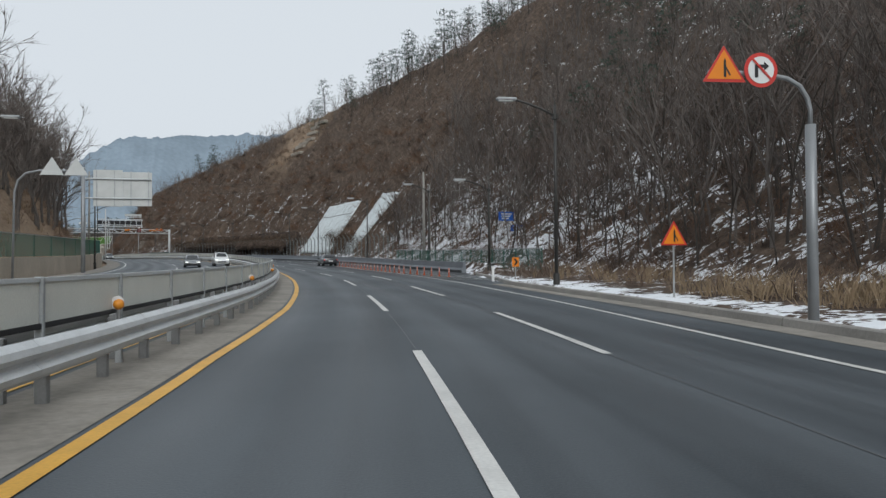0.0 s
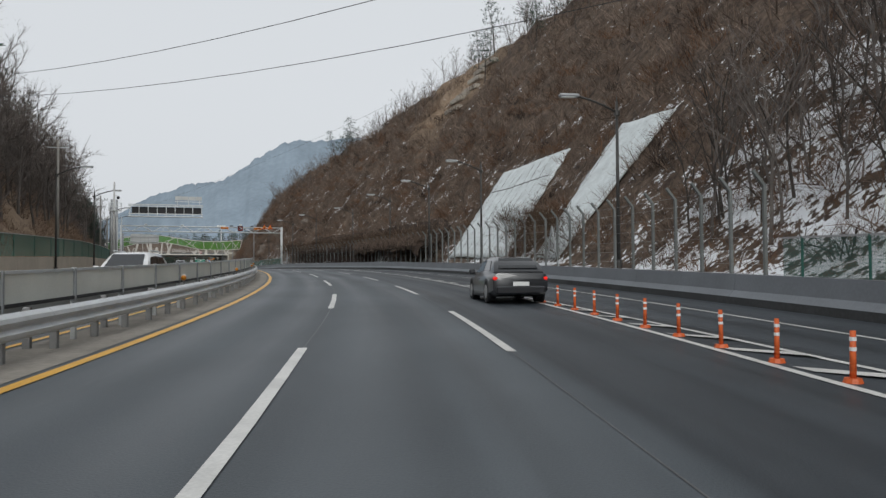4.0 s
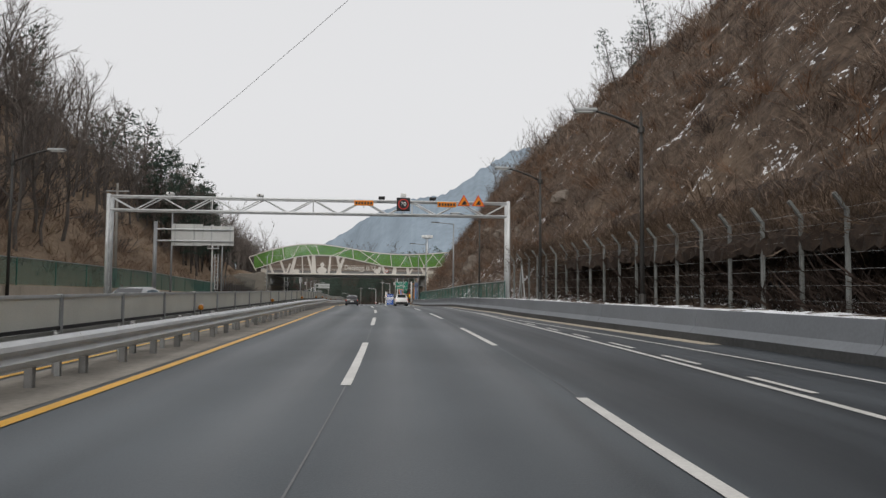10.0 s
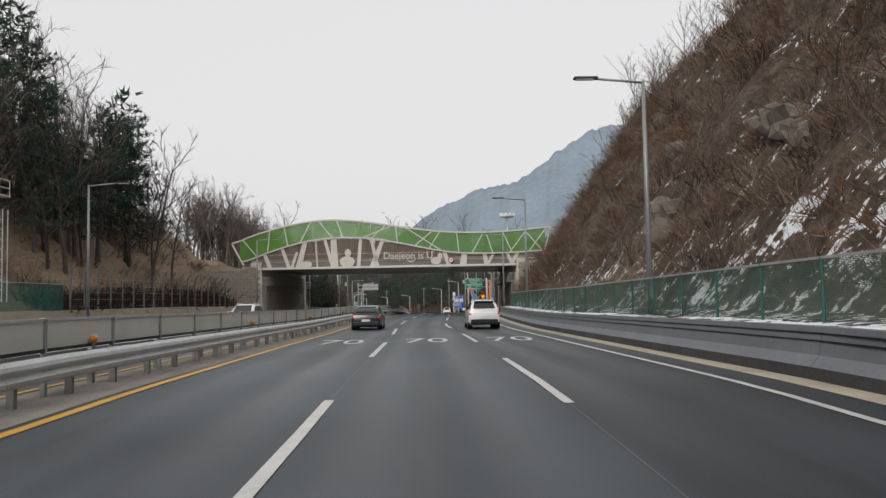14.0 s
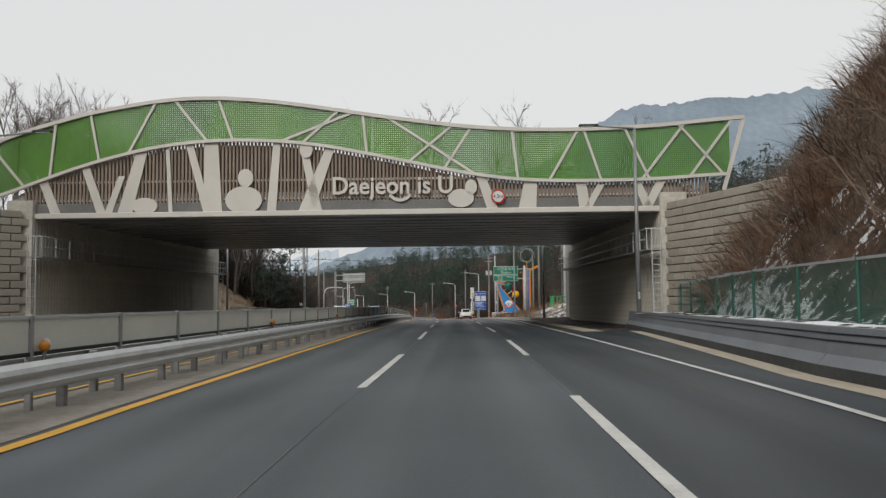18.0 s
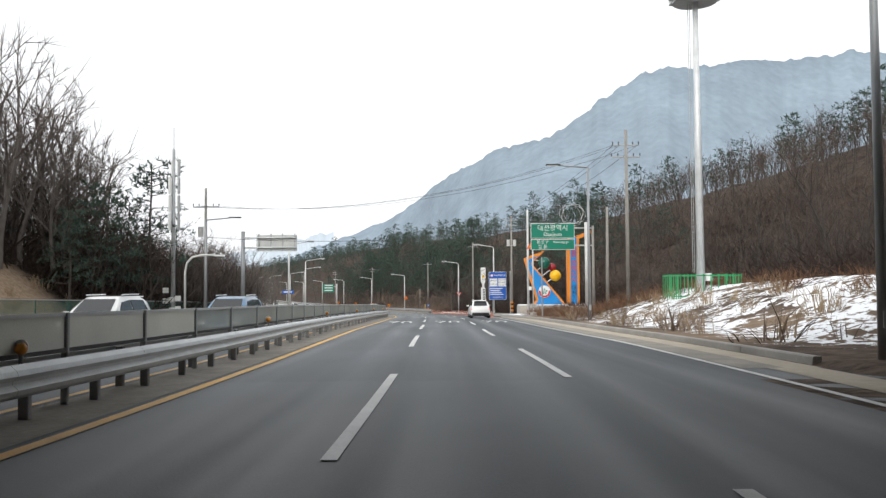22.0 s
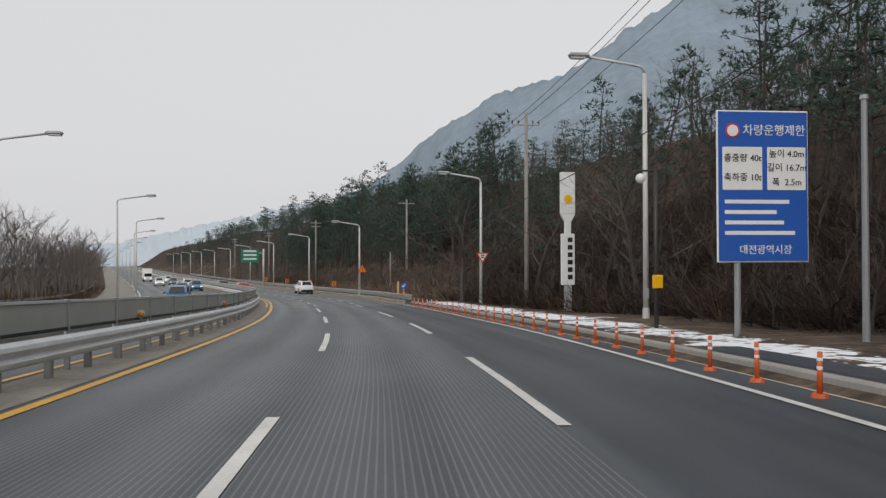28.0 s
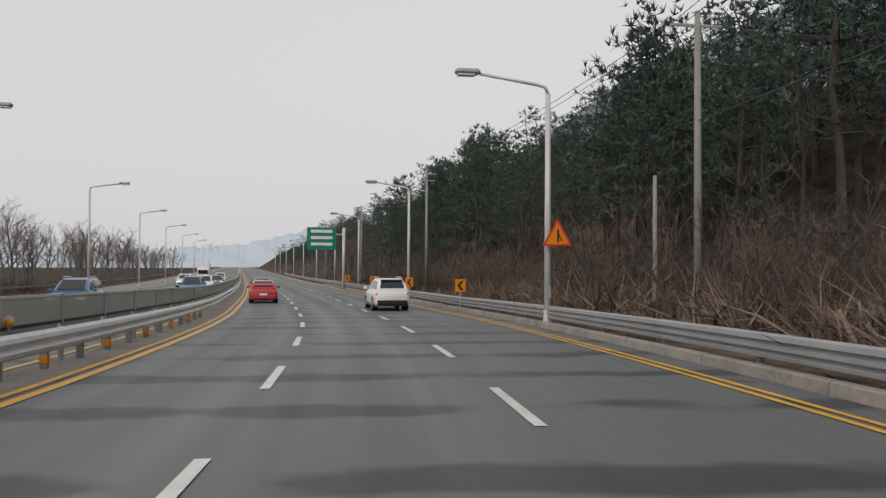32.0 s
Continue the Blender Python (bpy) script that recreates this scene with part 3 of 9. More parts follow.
def wobble(x, y, scale, seed):
    """Cheap smooth noise on arrays, about -1 to 1."""
    r = np.random.RandomState(seed)
    out = 0
    for k in range(6):
        a, f, p = r.uniform(0, 2 * math.pi), r.uniform(0.6, 1.9) / scale, r.uniform(0, 6.3)
        out = out + np.sin((x * math.cos(a) + y * math.sin(a)) * f * 2 * math.pi + p)
    return out / 3.0


TOE_R = ((-80, 60, 108, 118, 138, 152, 195, 232, 327, 335, 343, 347, 349), (12.5, 13.0, 13.6, 12.9, 12.9, 13.1, 13.0, 9.8, 9.3, 9.0, 10.7, 12.5, 15.0))
SLOPE_R = ((-80, 60, 105, 128, 300, 335, 343, 348), (0.62, 0.66, 0.9, 1.22, 1.32, 1.45, 1.3, 0.9))
BREAK_R = ((-80, 60, 150, 200, 250, 300, 330, 343, 347), (62, 60, 46, 40, 32, 27, 25, 18, 12))


def land(s, e):
    s, e = np.broadcast_arrays(np.asarray(s, float), np.asarray(e, float))
    z = np.full(s.shape, -0.25)
    rough = wobble(s, e, 17.0, 3) * 0.9 + wobble(s, e, 6.0, 4) * 0.35
    # right of the road, before the bridge
    toe, sl, br = (np.interp(s, *t) for t in (TOE_R, SLOPE_R, BREAK_R))
    up = np.maximum(e - toe, 0)
    first = np.minimum(up * sl, br)
    past = np.maximum(up - br / sl, 0)
    # bushes and hollows swell the brown slope; it lies even under the two sheets
    even = smooth_step(s, 114, 121) * (1 - smooth_step(s, 158, 164)) * (1 - smooth_step(e, 22.5, 27))
    swell = 0.42 * np.abs(wobble(s, e, 4.6, 31)) + 0.3 * np.abs(wobble(s, e, 7.5, 32)) - 0.25
    heave = rough + swell * smooth_step(s, 112, 126) * (1 - 0.5 * smooth_step(e, 30, 45))
    right = first + np.minimum(past * 0.42, 26) + (heave * (1 - 0.95 * even) - 0.2 * even) * smooth_step(up, 0.5, 6)
    shelf = np.where(s < 62, 0.12 + 0.2 * smooth_step(e, 7, 12), 0.85)
    edge = np.where(s < 62, np.interp(s, (41, 58, 62), (6.6, 9.3, 10.4)), barrier_e(s) + np.where(s < 195, 0.95, 1.6))
    right = np.where(e > edge, shelf + right, -0.25)
    # after the bridge: a snowy berm, a level plaza, then the wooded hill
    wood = np.interp(s, (376, 385, 430, 452, 470, 500, 560, 1400), (30, 46, 40, 27, 21, 15.5, 13.0, 14))
    w = np.maximum(e - wood, 0)
    berm = 2.3 * smooth_step(e, 9.0, 19.0) * smooth_step(s, 384, 392) * (1 - smooth_step(s, 424, 440))
    after = 0.15 + berm + np.minimum(w * 0.62, 17) + np.minimum(np.maximum(w - 27, 0) * np.interp(s, (470, 520, 600), (0.34, 0.26, 0.18)), 45) + rough * smooth_step(w, 0, 8) + 0.12 * wobble(s, e, 3.0, 8) * smooth_step(e, 9, 12)
    after = np.where(e > np.interp(s, (376, 430, 448, 522, 526), (7.35, 7.35, 6.2, 6.2, 6.45)), after, -0.25)
    # the fill that carries the crossing
    fill = np.where(e > 0, smooth_step(e, 15.5, 17.5) * 7.0 + np.minimum(np.maximum(e - 22, 0) * 0.25, 14), 0)
    z = np.where(e > 0, np.where(s < 347, right, np.where(s > 381, after, fill)), z)
    blend_r = smooth_step(s, 381, 396)
    z = np.where((e > 12) & (s > 381), fill * (1 - blend_r) * smooth_step(e, 15.5, 22) + after * np.maximum(blend_r, 0.15), z)
    # left of the road
    sl = np.interp(s, (-80, 60, 110, 345), (0.6, 0.8, 1.15, 1.15))
    cap = np.interp(s, (-80, 60, 150, 250, 320, 347), (18, 24, 32, 32, 22, 9))
    up = np.maximum(-e - 25.5, 0)
    left = np.where(e < -23.3, 1.5 + np.minimum(up * sl, cap) + np.minimum(np.maximum(up - cap / sl, 0) * 0.2, 8) + rough * smooth_step(up, 0.5, 5), -0.25)
    cap2 = np.interp(s, (379, 392, 412, 428, 442, 1400), (10, 10, 9, 3.5, 0.0, 0.0))
    left2 = np.where(e < -22.3, 0.1 + np.minimum(up * 0.72, cap2) + rough * 0.5 * smooth_step(cap2, 0, 6) - 0.8 * smooth_step(up, 3, 30) * smooth_step(s, 430, 460), -0.25)
    lfill = smooth_step(-e, 25.5, 27.5) * 7.0
    z = np.where(e < 0, np.where(s < 347, left, np.where(s > 381, left2, lfill)), z)
    return z


def land_point(s, e):
    x, y = line(s, e)
    return np.stack([x, y, road_z(s) + land(s, e)], -1)


SETTING = thing("terrain", Matrix.Identity(4), "winter hillsides and verges beside the road", "ground", kind="structure")
es = np.concatenate([[-240, -180, -140, -115, -95, -80, -70, -62, -56, -51], np.arange(-47, -22.4, 1.6), [-22.4, -22.2, -16, -8, 0, 5, 6.3], np.arange(6.5, 46, 1.1), np.arange(46.5, 80, 3), [85, 95, 108, 125, 150, 185, 240]])
ss = np.concatenate([np.arange(-80, 340, 1.5), np.arange(340, 400, 0.8), np.arange(400, 620, 2.5), np.arange(622, 1350, 9)])
gs, ge = np.meshgrid(ss, es, indexing="ij")
pts = land_point(gs, ge).reshape(-1, 3)
me = grid_mesh("ground", pts, len(ss), len(es))
snow = (np.interp(gs, (-80, 40, 62, 108), (0.33, 0.38, 0.51, 0.52)) * (1 - smooth_step(gs, 108, 122)) * smooth_step(ge, 7, 14) * (1 - 0.45 * smooth_step(ge, 24, 32))
        + np.where(ge < 25, np.where(gs < 230, np.where((ge < np.interp(gs, *TOE_R) + 3.5) & (gs > 178), 0.5, 0.285), np.where(gs < 285, 0.25, 0.19)), 0.18) * smooth_step(gs, 108, 122) * (1 - smooth_step(gs, 347, 349)) * smooth_step(ge, 10, 12)
        + 0.5 * smooth_step(gs, 384, 388) * (1 - smooth_step(gs, 421, 432)) * smooth_step(ge, 7.9, 9.2) * (1 - smooth_step(ge, 27, 33))
        + 0.62 * smooth_step(gs, 443, 447) * (1 - smooth_step(gs, 521, 525)) * smooth_step(ge, 6.3, 6.8) * (1 - smooth_step(ge, np.where(gs < 470, 16, 8.6), np.where(gs < 470, 22, 10.5))))
snow = np.where((ge > 0) & (gs < 66), np.maximum(snow, 0.6 * smooth_step(ge, 6.8, 7.6) * (1 - smooth_step(ge, 9.0, 10.5))), snow)
near = ge - barrier_e(gs)
snow = np.where((ge > 8) & (ge < 12.5) & (gs > 215) & (gs < 347), np.where(gs < 285, 0.37, 0.31), snow)
snow = np.where((near > 0.3) & (near < 2.6) & (gs > 64) & (gs < 349), 0.50, snow)
straw = np.where(ge < 0, 0.6 * (1 - smooth_step(gs, 420, 428)) * (1 - smooth_step(-ge, 38, 58)), 0.22 * (1 - smooth_step(ge, 14, 30)) * (gs > 120)) + 0.1 * ((ge > 0) & (gs > 376) & (gs < 445) & (ge < 13))
scar = np.exp(-(((gs - 214) / 12) ** 2 + ((ge - 36) / 9) ** 2))
straw = straw + 0.75 * scar
# Painted shade: the ground darkens where the woods stand over it.
wood_shade = smooth_step(gs, 392, 402) * np.where(ge > 0, smooth_step(ge, np.interp(gs, (400, 445, 470, 500), (20, 18, 12, 8.5)), np.interp(gs, (400, 445, 470, 500), (25, 22, 16, 11))), smooth_step(gs, 420, 430) * smooth_step(-ge, 22.5, 24.5))
for key, val in (("snow", snow), ("straw", straw), ("wood_shade", wood_shade)):
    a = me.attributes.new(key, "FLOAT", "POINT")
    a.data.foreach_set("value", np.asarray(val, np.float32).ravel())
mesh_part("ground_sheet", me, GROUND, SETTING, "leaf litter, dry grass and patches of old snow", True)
bm = B()
bmesh.ops.create_grid(bm, x_segments=24, y_segments=24, size=3500, matrix=Matrix.Translation((-300, 700, -7)))
part("far_plain", bm, GROUND, SETTING, "flat winter land far off")

# ---- carriageways ----
ROAD = thing("road", Matrix.Identity(4), "dark asphalt dual carriageway, pale wheel tracks", "road", kind="structure")


def edge_right(s):
    return np.where(s < 346, np.where(s < 62, np.interp(s, (41, 58, 62), (6.5, 9.2, 10.2)), barrier_e(s)), np.where(s < 381, 10.9, np.interp(s, (381, 384, 430, 448, 522, 526), (10.9, 7.2, 7.2, 6.05, 6.05, 6.3))))


def kerb_e(s):
    """Front face of the kerb past the bridge."""
    return float(np.interp(s, (383, 430, 448, 522, 526), (7.22, 7.22, 6.07, 6.07, 6.32)))


def strip(name, e0, e1, s0, s1, z, material, parent, n=2, step=2.0, label=""):
    """A flat strip between two lines, which may be functions of the station."""
    st = np.linspace(s0, s1, max(2, int((s1 - s0) / step) + 1))
    a = np.array([e0(s) if callable(e0) else e0 for s in st], float)
    c = np.array([e1(s) if callable(e1) else e1 for s in st], float)
    f = np.linspace(0, 1, n)
    ee = a[:, None] + (c - a)[:, None] * f
    s2 = np.repeat(st[:, None], n, 1)
    x, y = line(s2, ee)
    p = np.stack([x, y, road_z(s2) + z], -1).reshape(-1, 3)
    me = grid_mesh(name, p, len(st), n, np.stack([ee, s2], -1).reshape(-1, 2))
    return mesh_part(name, me, material, parent, label)


def med(s):
    """How far the median and its line stand to the right of their usual place."""
    return float(np.interp(s, (0, 12, 24, 50, 74, 82, 120, 138, 187, 236, 257, 275, 300, 316, 330, 344, 380, 395, 408, 440, 452, 460, 475, 516, 524, 535), (0.22, 0.15, 0.42, 0.38, 0.28, 0.05, 0, -0.1, -0.08, -0.36, -0.38, -0.32, 0.05, 0.34, 0.08, 0, 0.15, 0.22, 0.1, 0.15, 0.27, 0.2, 0.02, 0, 0.05, 0.25)))


def far_line(s):
    """The oncoming lanes' yellow line, just past the median."""
    return med(s) - float(np.interp(s, (60, 130, 330, 385), (6.85, 7.1, 7.1, 6.7)))


strip("asphalt", -6.5, edge_right, -80, 1300, 0.0, ASPHALT, ROAD, n=12)
def edge_left(s):
    return np.interp(s, (390, 425), (-20.6, -18.0))


strip("oncoming_asphalt", edge_left, -6.5, -80, 1300, 0.0, ASPHALT, ROAD, n=8)
strip("median_strip", lambda s: far_line(s) + 0.2, lambda s: med(s) - 5.24 + float(np.interp(s, (0, 65, 90), (0.06, 0.06, 0))), -80, 1300, 0.008, GUTTER, ROAD, n=3, label="dusty concrete median strip")
strip("left_gutter", -22.3, edge_left, -80, 1300, 0.015, GUTTER, ROAD, n=2, label="dusty concrete gutter")
strip("right_gutter", 5.75, 6.5, -80, 42, 0.008, GUTTER, ROAD, label="concrete gutter with dirt")
strip("right_gutter", lambda s: barrier_e(s) - 0.55, lambda s: barrier_e(s) + 0.02, 200, 346, 0.008, BEIGE_GUTTER, ROAD, label="concrete gutter with dirt")
strip("right_gutter", 6.05, lambda s: min(float(edge_right(s)), 7.1), 346, 383, 0.008, BEIGE_GUTTER, ROAD, label="pale concrete gutter")
gutter_e = lambda s: float(np.interp(s, (383, 430, 448), (6.42, 6.42, 5.76)))
strip("right_gutter", 5.5, gutter_e, 383, 446, 0.006, GUTTER, ROAD, label="worn grey hard strip")
strip("right_gutter", gutter_e, lambda s: kerb_e(s) - 0.02, 383, 522, 0.008, BEIGE_GUTTER, ROAD, label="pale concrete gutter")
strip("footpath", 6.3, 7.45, 447, 475, 0.19, ASPHALT, ROAD, label="narrow dark asphalt path behind the kerb")

# lane lines, which wander a little from the axis
def lane_1(s):
    return -1.7 + np.interp(s, (0, 20, 31, 40, 46, 56, 64, 71, 78, 87, 112, 124, 135, 150, 180, 238, 257, 280, 300, 375, 391, 400, 408, 416, 425, 450, 480, 494, 502), (0.08, 0.02, 0.0, 0.14, 0.2, 0.26, 0.28, 0.12, -0.05, -0.2, 0.05, -0.04, -0.04, -0.05, 0.03, -0.1, -0.05, 0.15, 0, 0, 0.1, 0.22, 0.18, 0.22, 0.1, 0.1, 0.0, -0.18, -0.22))


def lane_2(s):
    return 1.7 + np.interp(s, (0, 31, 39, 50, 77, 100, 133, 152, 165, 178, 185, 195, 218, 236, 246, 256, 267, 280, 290, 298, 306, 340, 368, 400, 408, 416, 445, 477, 488, 497, 510, 540), (-0.38, -0.47, -0.55, -0.25, -0.28, -0.2, -0.2, 0, -0.08, -0.05, -0.17, -0.03, -0.08, -0.25, -0.1, 0.1, 0.22, 0.2, 0.1, -0.22, -0.03, 0.12, 0, -0.08, 0, 0, 0, -0.15, -0.1, -0.12, -0.28, -0.5))


PAINT = thing("road_marking", Matrix.Identity(4), "white and yellow painted lane lines, slightly worn", "road marking", kind="structure")
Z_LINE = 0.012
strip("inner_line", lambda s: med(s) - 5.1, lambda s: med(s) - 4.91, -80, 1300, Z_LINE, YELLOW_LINE, PAINT, label="yellow edge line")
strip("inner_line", lambda s: med(s) - 5.40, lambda s: med(s) - 5.26, 519, 1300, Z_LINE + 0.004, YELLOW_LINE, PAINT, label="yellow edge line")
strip("oncoming_inner_line", lambda s: far_line(s) - 0.07, lambda s: far_line(s) + 0.07, -80, 1300, Z_LINE, YELLOW_LINE, PAINT, label="yellow edge line")
strip("oncoming_outer_line", lambda s: edge_left(s) + 0.6, lambda s: edge_left(s) + 0.75, -80, 1300, Z_LINE, WHITE_LINE, PAINT, label="white edge line")


def right_line(s):
    return np.interp(s, (-80, 8, 18, 30, 46, 74, 136, 190, 215, 238, 246, 256, 275, 316, 350, 392, 408, 440, 452, 462, 484, 520), (4.2, 4.15, 4.2, 4.45, 4.62, 4.7, 4.85, 4.8, 4.65, 4.5, 4.75, 5.12, 5.1, 5.03, 5.05, 5.42, 5.2, 4.9, 4.76, 4.85, 5.05, 5.13))


strip("edge_line", lambda s: right_line(s) - 0.075, lambda s: right_line(s) + 0.075, -80, 520, Z_LINE, WHITE_LINE, PAINT, label="white edge line")
strip("edge_line", 5.25, 5.37, 522, 1300, Z_LINE, YELLOW_LINE, PAINT, label="yellow edge line")
strip("edge_line", 5.5, 5.62, 522, 1300, Z_LINE, YELLOW_LINE, PAINT, label="yellow edge line")
slip = lambda s: float(np.interp(s, (46, 145, 170, 191, 221, 229), (8.2, 8.3, 7.8, 7.0, 4.95, 4.74)))
strip("slip_line", lambda s: slip(s) - 0.06, lambda s: slip(s) + 0.06, 46, 228, Z_LINE - 0.004, WHITE_LINE, PAINT, label="white outer line of the slip lane")
ENDS = [-25.5, -6.2, 12.8, 31.9, 51.0, 69.3, 88.0, 106.5, 124.2, 141.8, 161.4, 181.0, 200.2, 219.3, 236.8, 256.7, 275.5, 293.3, 311.0, 329.6, 347.9, 365.2, 382.3, 399.6, 416.3, 433.4, 450.8, 467.8, 485.0, 500.2, 514.2]
for k, end in enumerate(ENDS):
    long = (ENDS[k + 1] - end) * 0.49 if k + 1 < len(ENDS) else 6.8
    strip("lane_dash", lambda s: lane_1(s) - 0.08, lambda s: lane_1(s) + 0.08, end - long, end, Z_LINE, WHITE_LINE, PAINT, step=3)
    if end > 514:
        continue
    strip("lane_dash", lambda s: lane_2(s) - 0.08, lambda s: lane_2(s) + 0.08, end - 0.9, end + long - 0.9, Z_LINE, WHITE_LINE, PAINT, step=3)
    strip("lane_dash", -10.65, -10.5, end - long, end, Z_LINE, WHITE_LINE, PAINT, step=3)
    strip("lane_dash", -14.15, -14.0, end - 0.3, end + long - 0.3, Z_LINE, WHITE_LINE, PAINT, step=3)
strip("lane_dash", 1.46, 1.61, 516.4, 521.3, Z_LINE, WHITE_LINE, PAINT, step=3)
for k in range(38):
    for e, end in ((-1.62, 523.0), (1.75, 527.4), (-10.5, 520.6), (-14.0, 522.0)):
        strip("lane_dash", e - 0.075, e + 0.075, end + 7.7 * k - 3.1, end + 7.7 * k, Z_LINE, WHITE_LINE, PAINT, step=3)
for lane, a, c in ((lane_1, -20, 345), (lane_2, -20, 345)):
    strip("joint_seam", lambda s: lane(s) - 0.008, lambda s: lane(s) + 0.012, a, c, 0.006, SEAM, ROAD, step=3, label="worn pale seam between the lanes")
# short dashes beside the slip lane's line
for k in range(26):
    a = 104 + k * 4.3
    strip("slip_dash", lambda s: right_line(s) + 0.27, lambda s: right_line(s) + 0.41, a, a + 2.1, Z_LINE, WHITE_LINE, PAINT, step=3)
# hatching under the row of orange posts
for k in range(22):
    a = 50 + k * 2.3
    w = max(0.15, 2.4 * (1 - k / 24))
    bm = B()
    c = [line(a + d, e) for d, e in ((0, 4.95), (0.6, 4.95), (0.6 - 1.1, 4.95 + w), (-1.1, 4.95 + w))]
    zz = float(road_z(a)) + Z_LINE + 0.004
    bm.faces.new([bm.verts.new((float(x), float(y), zz)) for x, y in c])
    part("hatch_bar", bm, WHITE_LINE, PAINT)
strip("hatch_edge", lambda s: 4.98 + max(0, 2.4 * (1 - (s - 48) / 55)), lambda s: 5.12 + max(0, 2.4 * (1 - (s - 48) / 55)), 48, 103, Z_LINE, WHITE_LINE, PAINT)
# speed figures and the yield triangle in the lanes


def road_words(words, s, e, size, long):
    me = text_mesh(words, size, 0.001)
    me.materials.append(WHITE_LINE)
    ob = new("road_figure", me)
    ob.parent = PAINT
    ob.matrix_basis = at(s, e, 0.016) @ Matrix.Diagonal((1, long, 1, 1))


for s, e in ((276.5, -3.4), (276.5, 0.0), (276.5, 3.4), (423.2, -3.3), (423.2, 0.08), (423.2, 3.45)):
    road_words("70", s, e, 1.9, 2.2)
bm = B()
for a0, a1 in (((-1.1, 0), (0, 5)), ((1.1, 0), (0, 5)), ((-1.1, 0), (1.1, 0))):
    d = Vector((a1[0] - a0[0], a1[1] - a0[1], 0)).normalized()
    n_ = Vector((-d.y, d.x, 0)) * 0.14
    m = at(166, 6.75, 0.016)
    bm.faces.new([bm.verts.new(m @ (Vector((*p, 0)) + q)) for p, q in ((a0, -n_), (a1, -n_), (a1, n_), (a0, n_))])
part("yield_triangle", bm, WHITE_LINE, PAINT)
road_words("양보", 161.5, 6.75, 1.6, 1.5)

# ---- kerbs ----
KERB = thing("kerb", Matrix.Identity(4), "worn grey concrete kerb along the verge", "kerb", kind="structure")
ribbon("kerb_stone", 41, 59.5, [(-0.06, -0.05), (-0.03, 0.17), (0, 0.2), (0.16, 0.2), (0.18, -0.05)], CONCRETE, KERB, step=2, offset=lambda s: float(np.interp(s, (41, 58, 62), (6.55, 9.25, 10.2))))
for s0, s1, e, bow in ((-80, 41, 6.55, None), (383.5, 522, 0.06, kerb_e), (526, 1000, 0.06, kerb_e)):
    s = s0
    while s < min(s1, 640):
        ribbon("kerb_stone", s, min(s + 3.96, s1), [(e - 0.06, -0.05), (e - 0.03, 0.17), (e, 0.2), (e + 0.16, 0.2), (e + 0.18, -0.05)], CONCRETE if s0 < 500 else GUTTER, KERB, step=4, offset=bow)
        s += 4.0

# ---- the concrete barrier on the outer side ----
BARRIER = thing("concrete_barrier", Matrix.Identity(4), "grey painted concrete crash barrier along the outer edge", "barrier", kind="structure")
BARRIER_PAINT = mat("grey_barrier_paint", (0.19, 0.205, 0.225), 0.75, var=0.25, scale=0.5, fine=12, bump=0.15)
s = 66.0
while s < 350:
    ribbon("barrier_block", s, min(s + 7.97, 352), [(0.0, -0.1), (0.0, 0.23), (0.17, 0.42), (0.25, 0.92), (0.46, 0.92), (0.5, -0.1)], BARRIER_PAINT, BARRIER, offset=barrier_e, step=2)
    s += 8.0

ribbon("soiled_skirt", 66, 352, [(-0.004, -0.05), (-0.004, 0.225), (0.1, 0.225), (0.1, -0.05)], mat("road_grime", (0.075, 0.078, 0.08), 0.9, var=0.5, scale=0.6, fine=9), BARRIER, "lower face dark with road grime", offset=barrier_e, step=2)
st = np.arange(186, 348.1, 1.0)
s2, o2 = np.meshgrid(st, np.array([0.45, 0.9, 1.4, 2.0, 2.8]), indexing="ij")
x, y = line(s2, barrier_e(s2) + o2)
me = grid_mesh("shelf", np.stack([x, y, road_z(s2) + 0.9 + 0.05 * wobble(s2, o2 * 3, 2.5, 12)], -1).reshape(-1, 3), len(st), 5)
a = me.attributes.new("snow", "FLOAT", "POINT")
a.data.foreach_set("value", np.where(o2 < 1.5, 0.56, 0.46).astype(np.float32).ravel())
mesh_part("shelf", me, GROUND, SETTING, "snow and dead leaves behind the barrier", True)

# ---- median: two guard rails and the screen between them ----
W_BEAM = [(0.0, 0.36), (0.06, 0.40), (0.08, 0.45), (0.02, 0.50), (0.02, 0.53), (0.08, 0.58), (0.06, 0.63), (0.0, 0.68), (-0.015, 0.67), (0.045, 0.62), (0.06, 0.58), (0.005, 0.53), (0.005, 0.50), (0.06, 0.45), (0.045, 0.41), (-0.015, 0.37)]
W_BEAM = [(1.3 * a, 0.31 + (z - 0.36) * 1.3) for a, z in W_BEAM]

FRONT = [(0.0, 0.27), (0.085, 0.30), (0.095, 0.37), (0.015, 0.41), (0.015, 0.44), (0.095, 0.48), (0.095, 0.55), (0.015, 0.59), (0.015, 0.62), (0.095, 0.66), (0.085, 0.76), (0.0, 0.80)]
FRONT = [(a, 0.29 + (z - 0.27) * 0.83) for a, z in FRONT]
THRIE = FRONT + [(a - 0.012, z) for a, z in FRONT[::-1]]


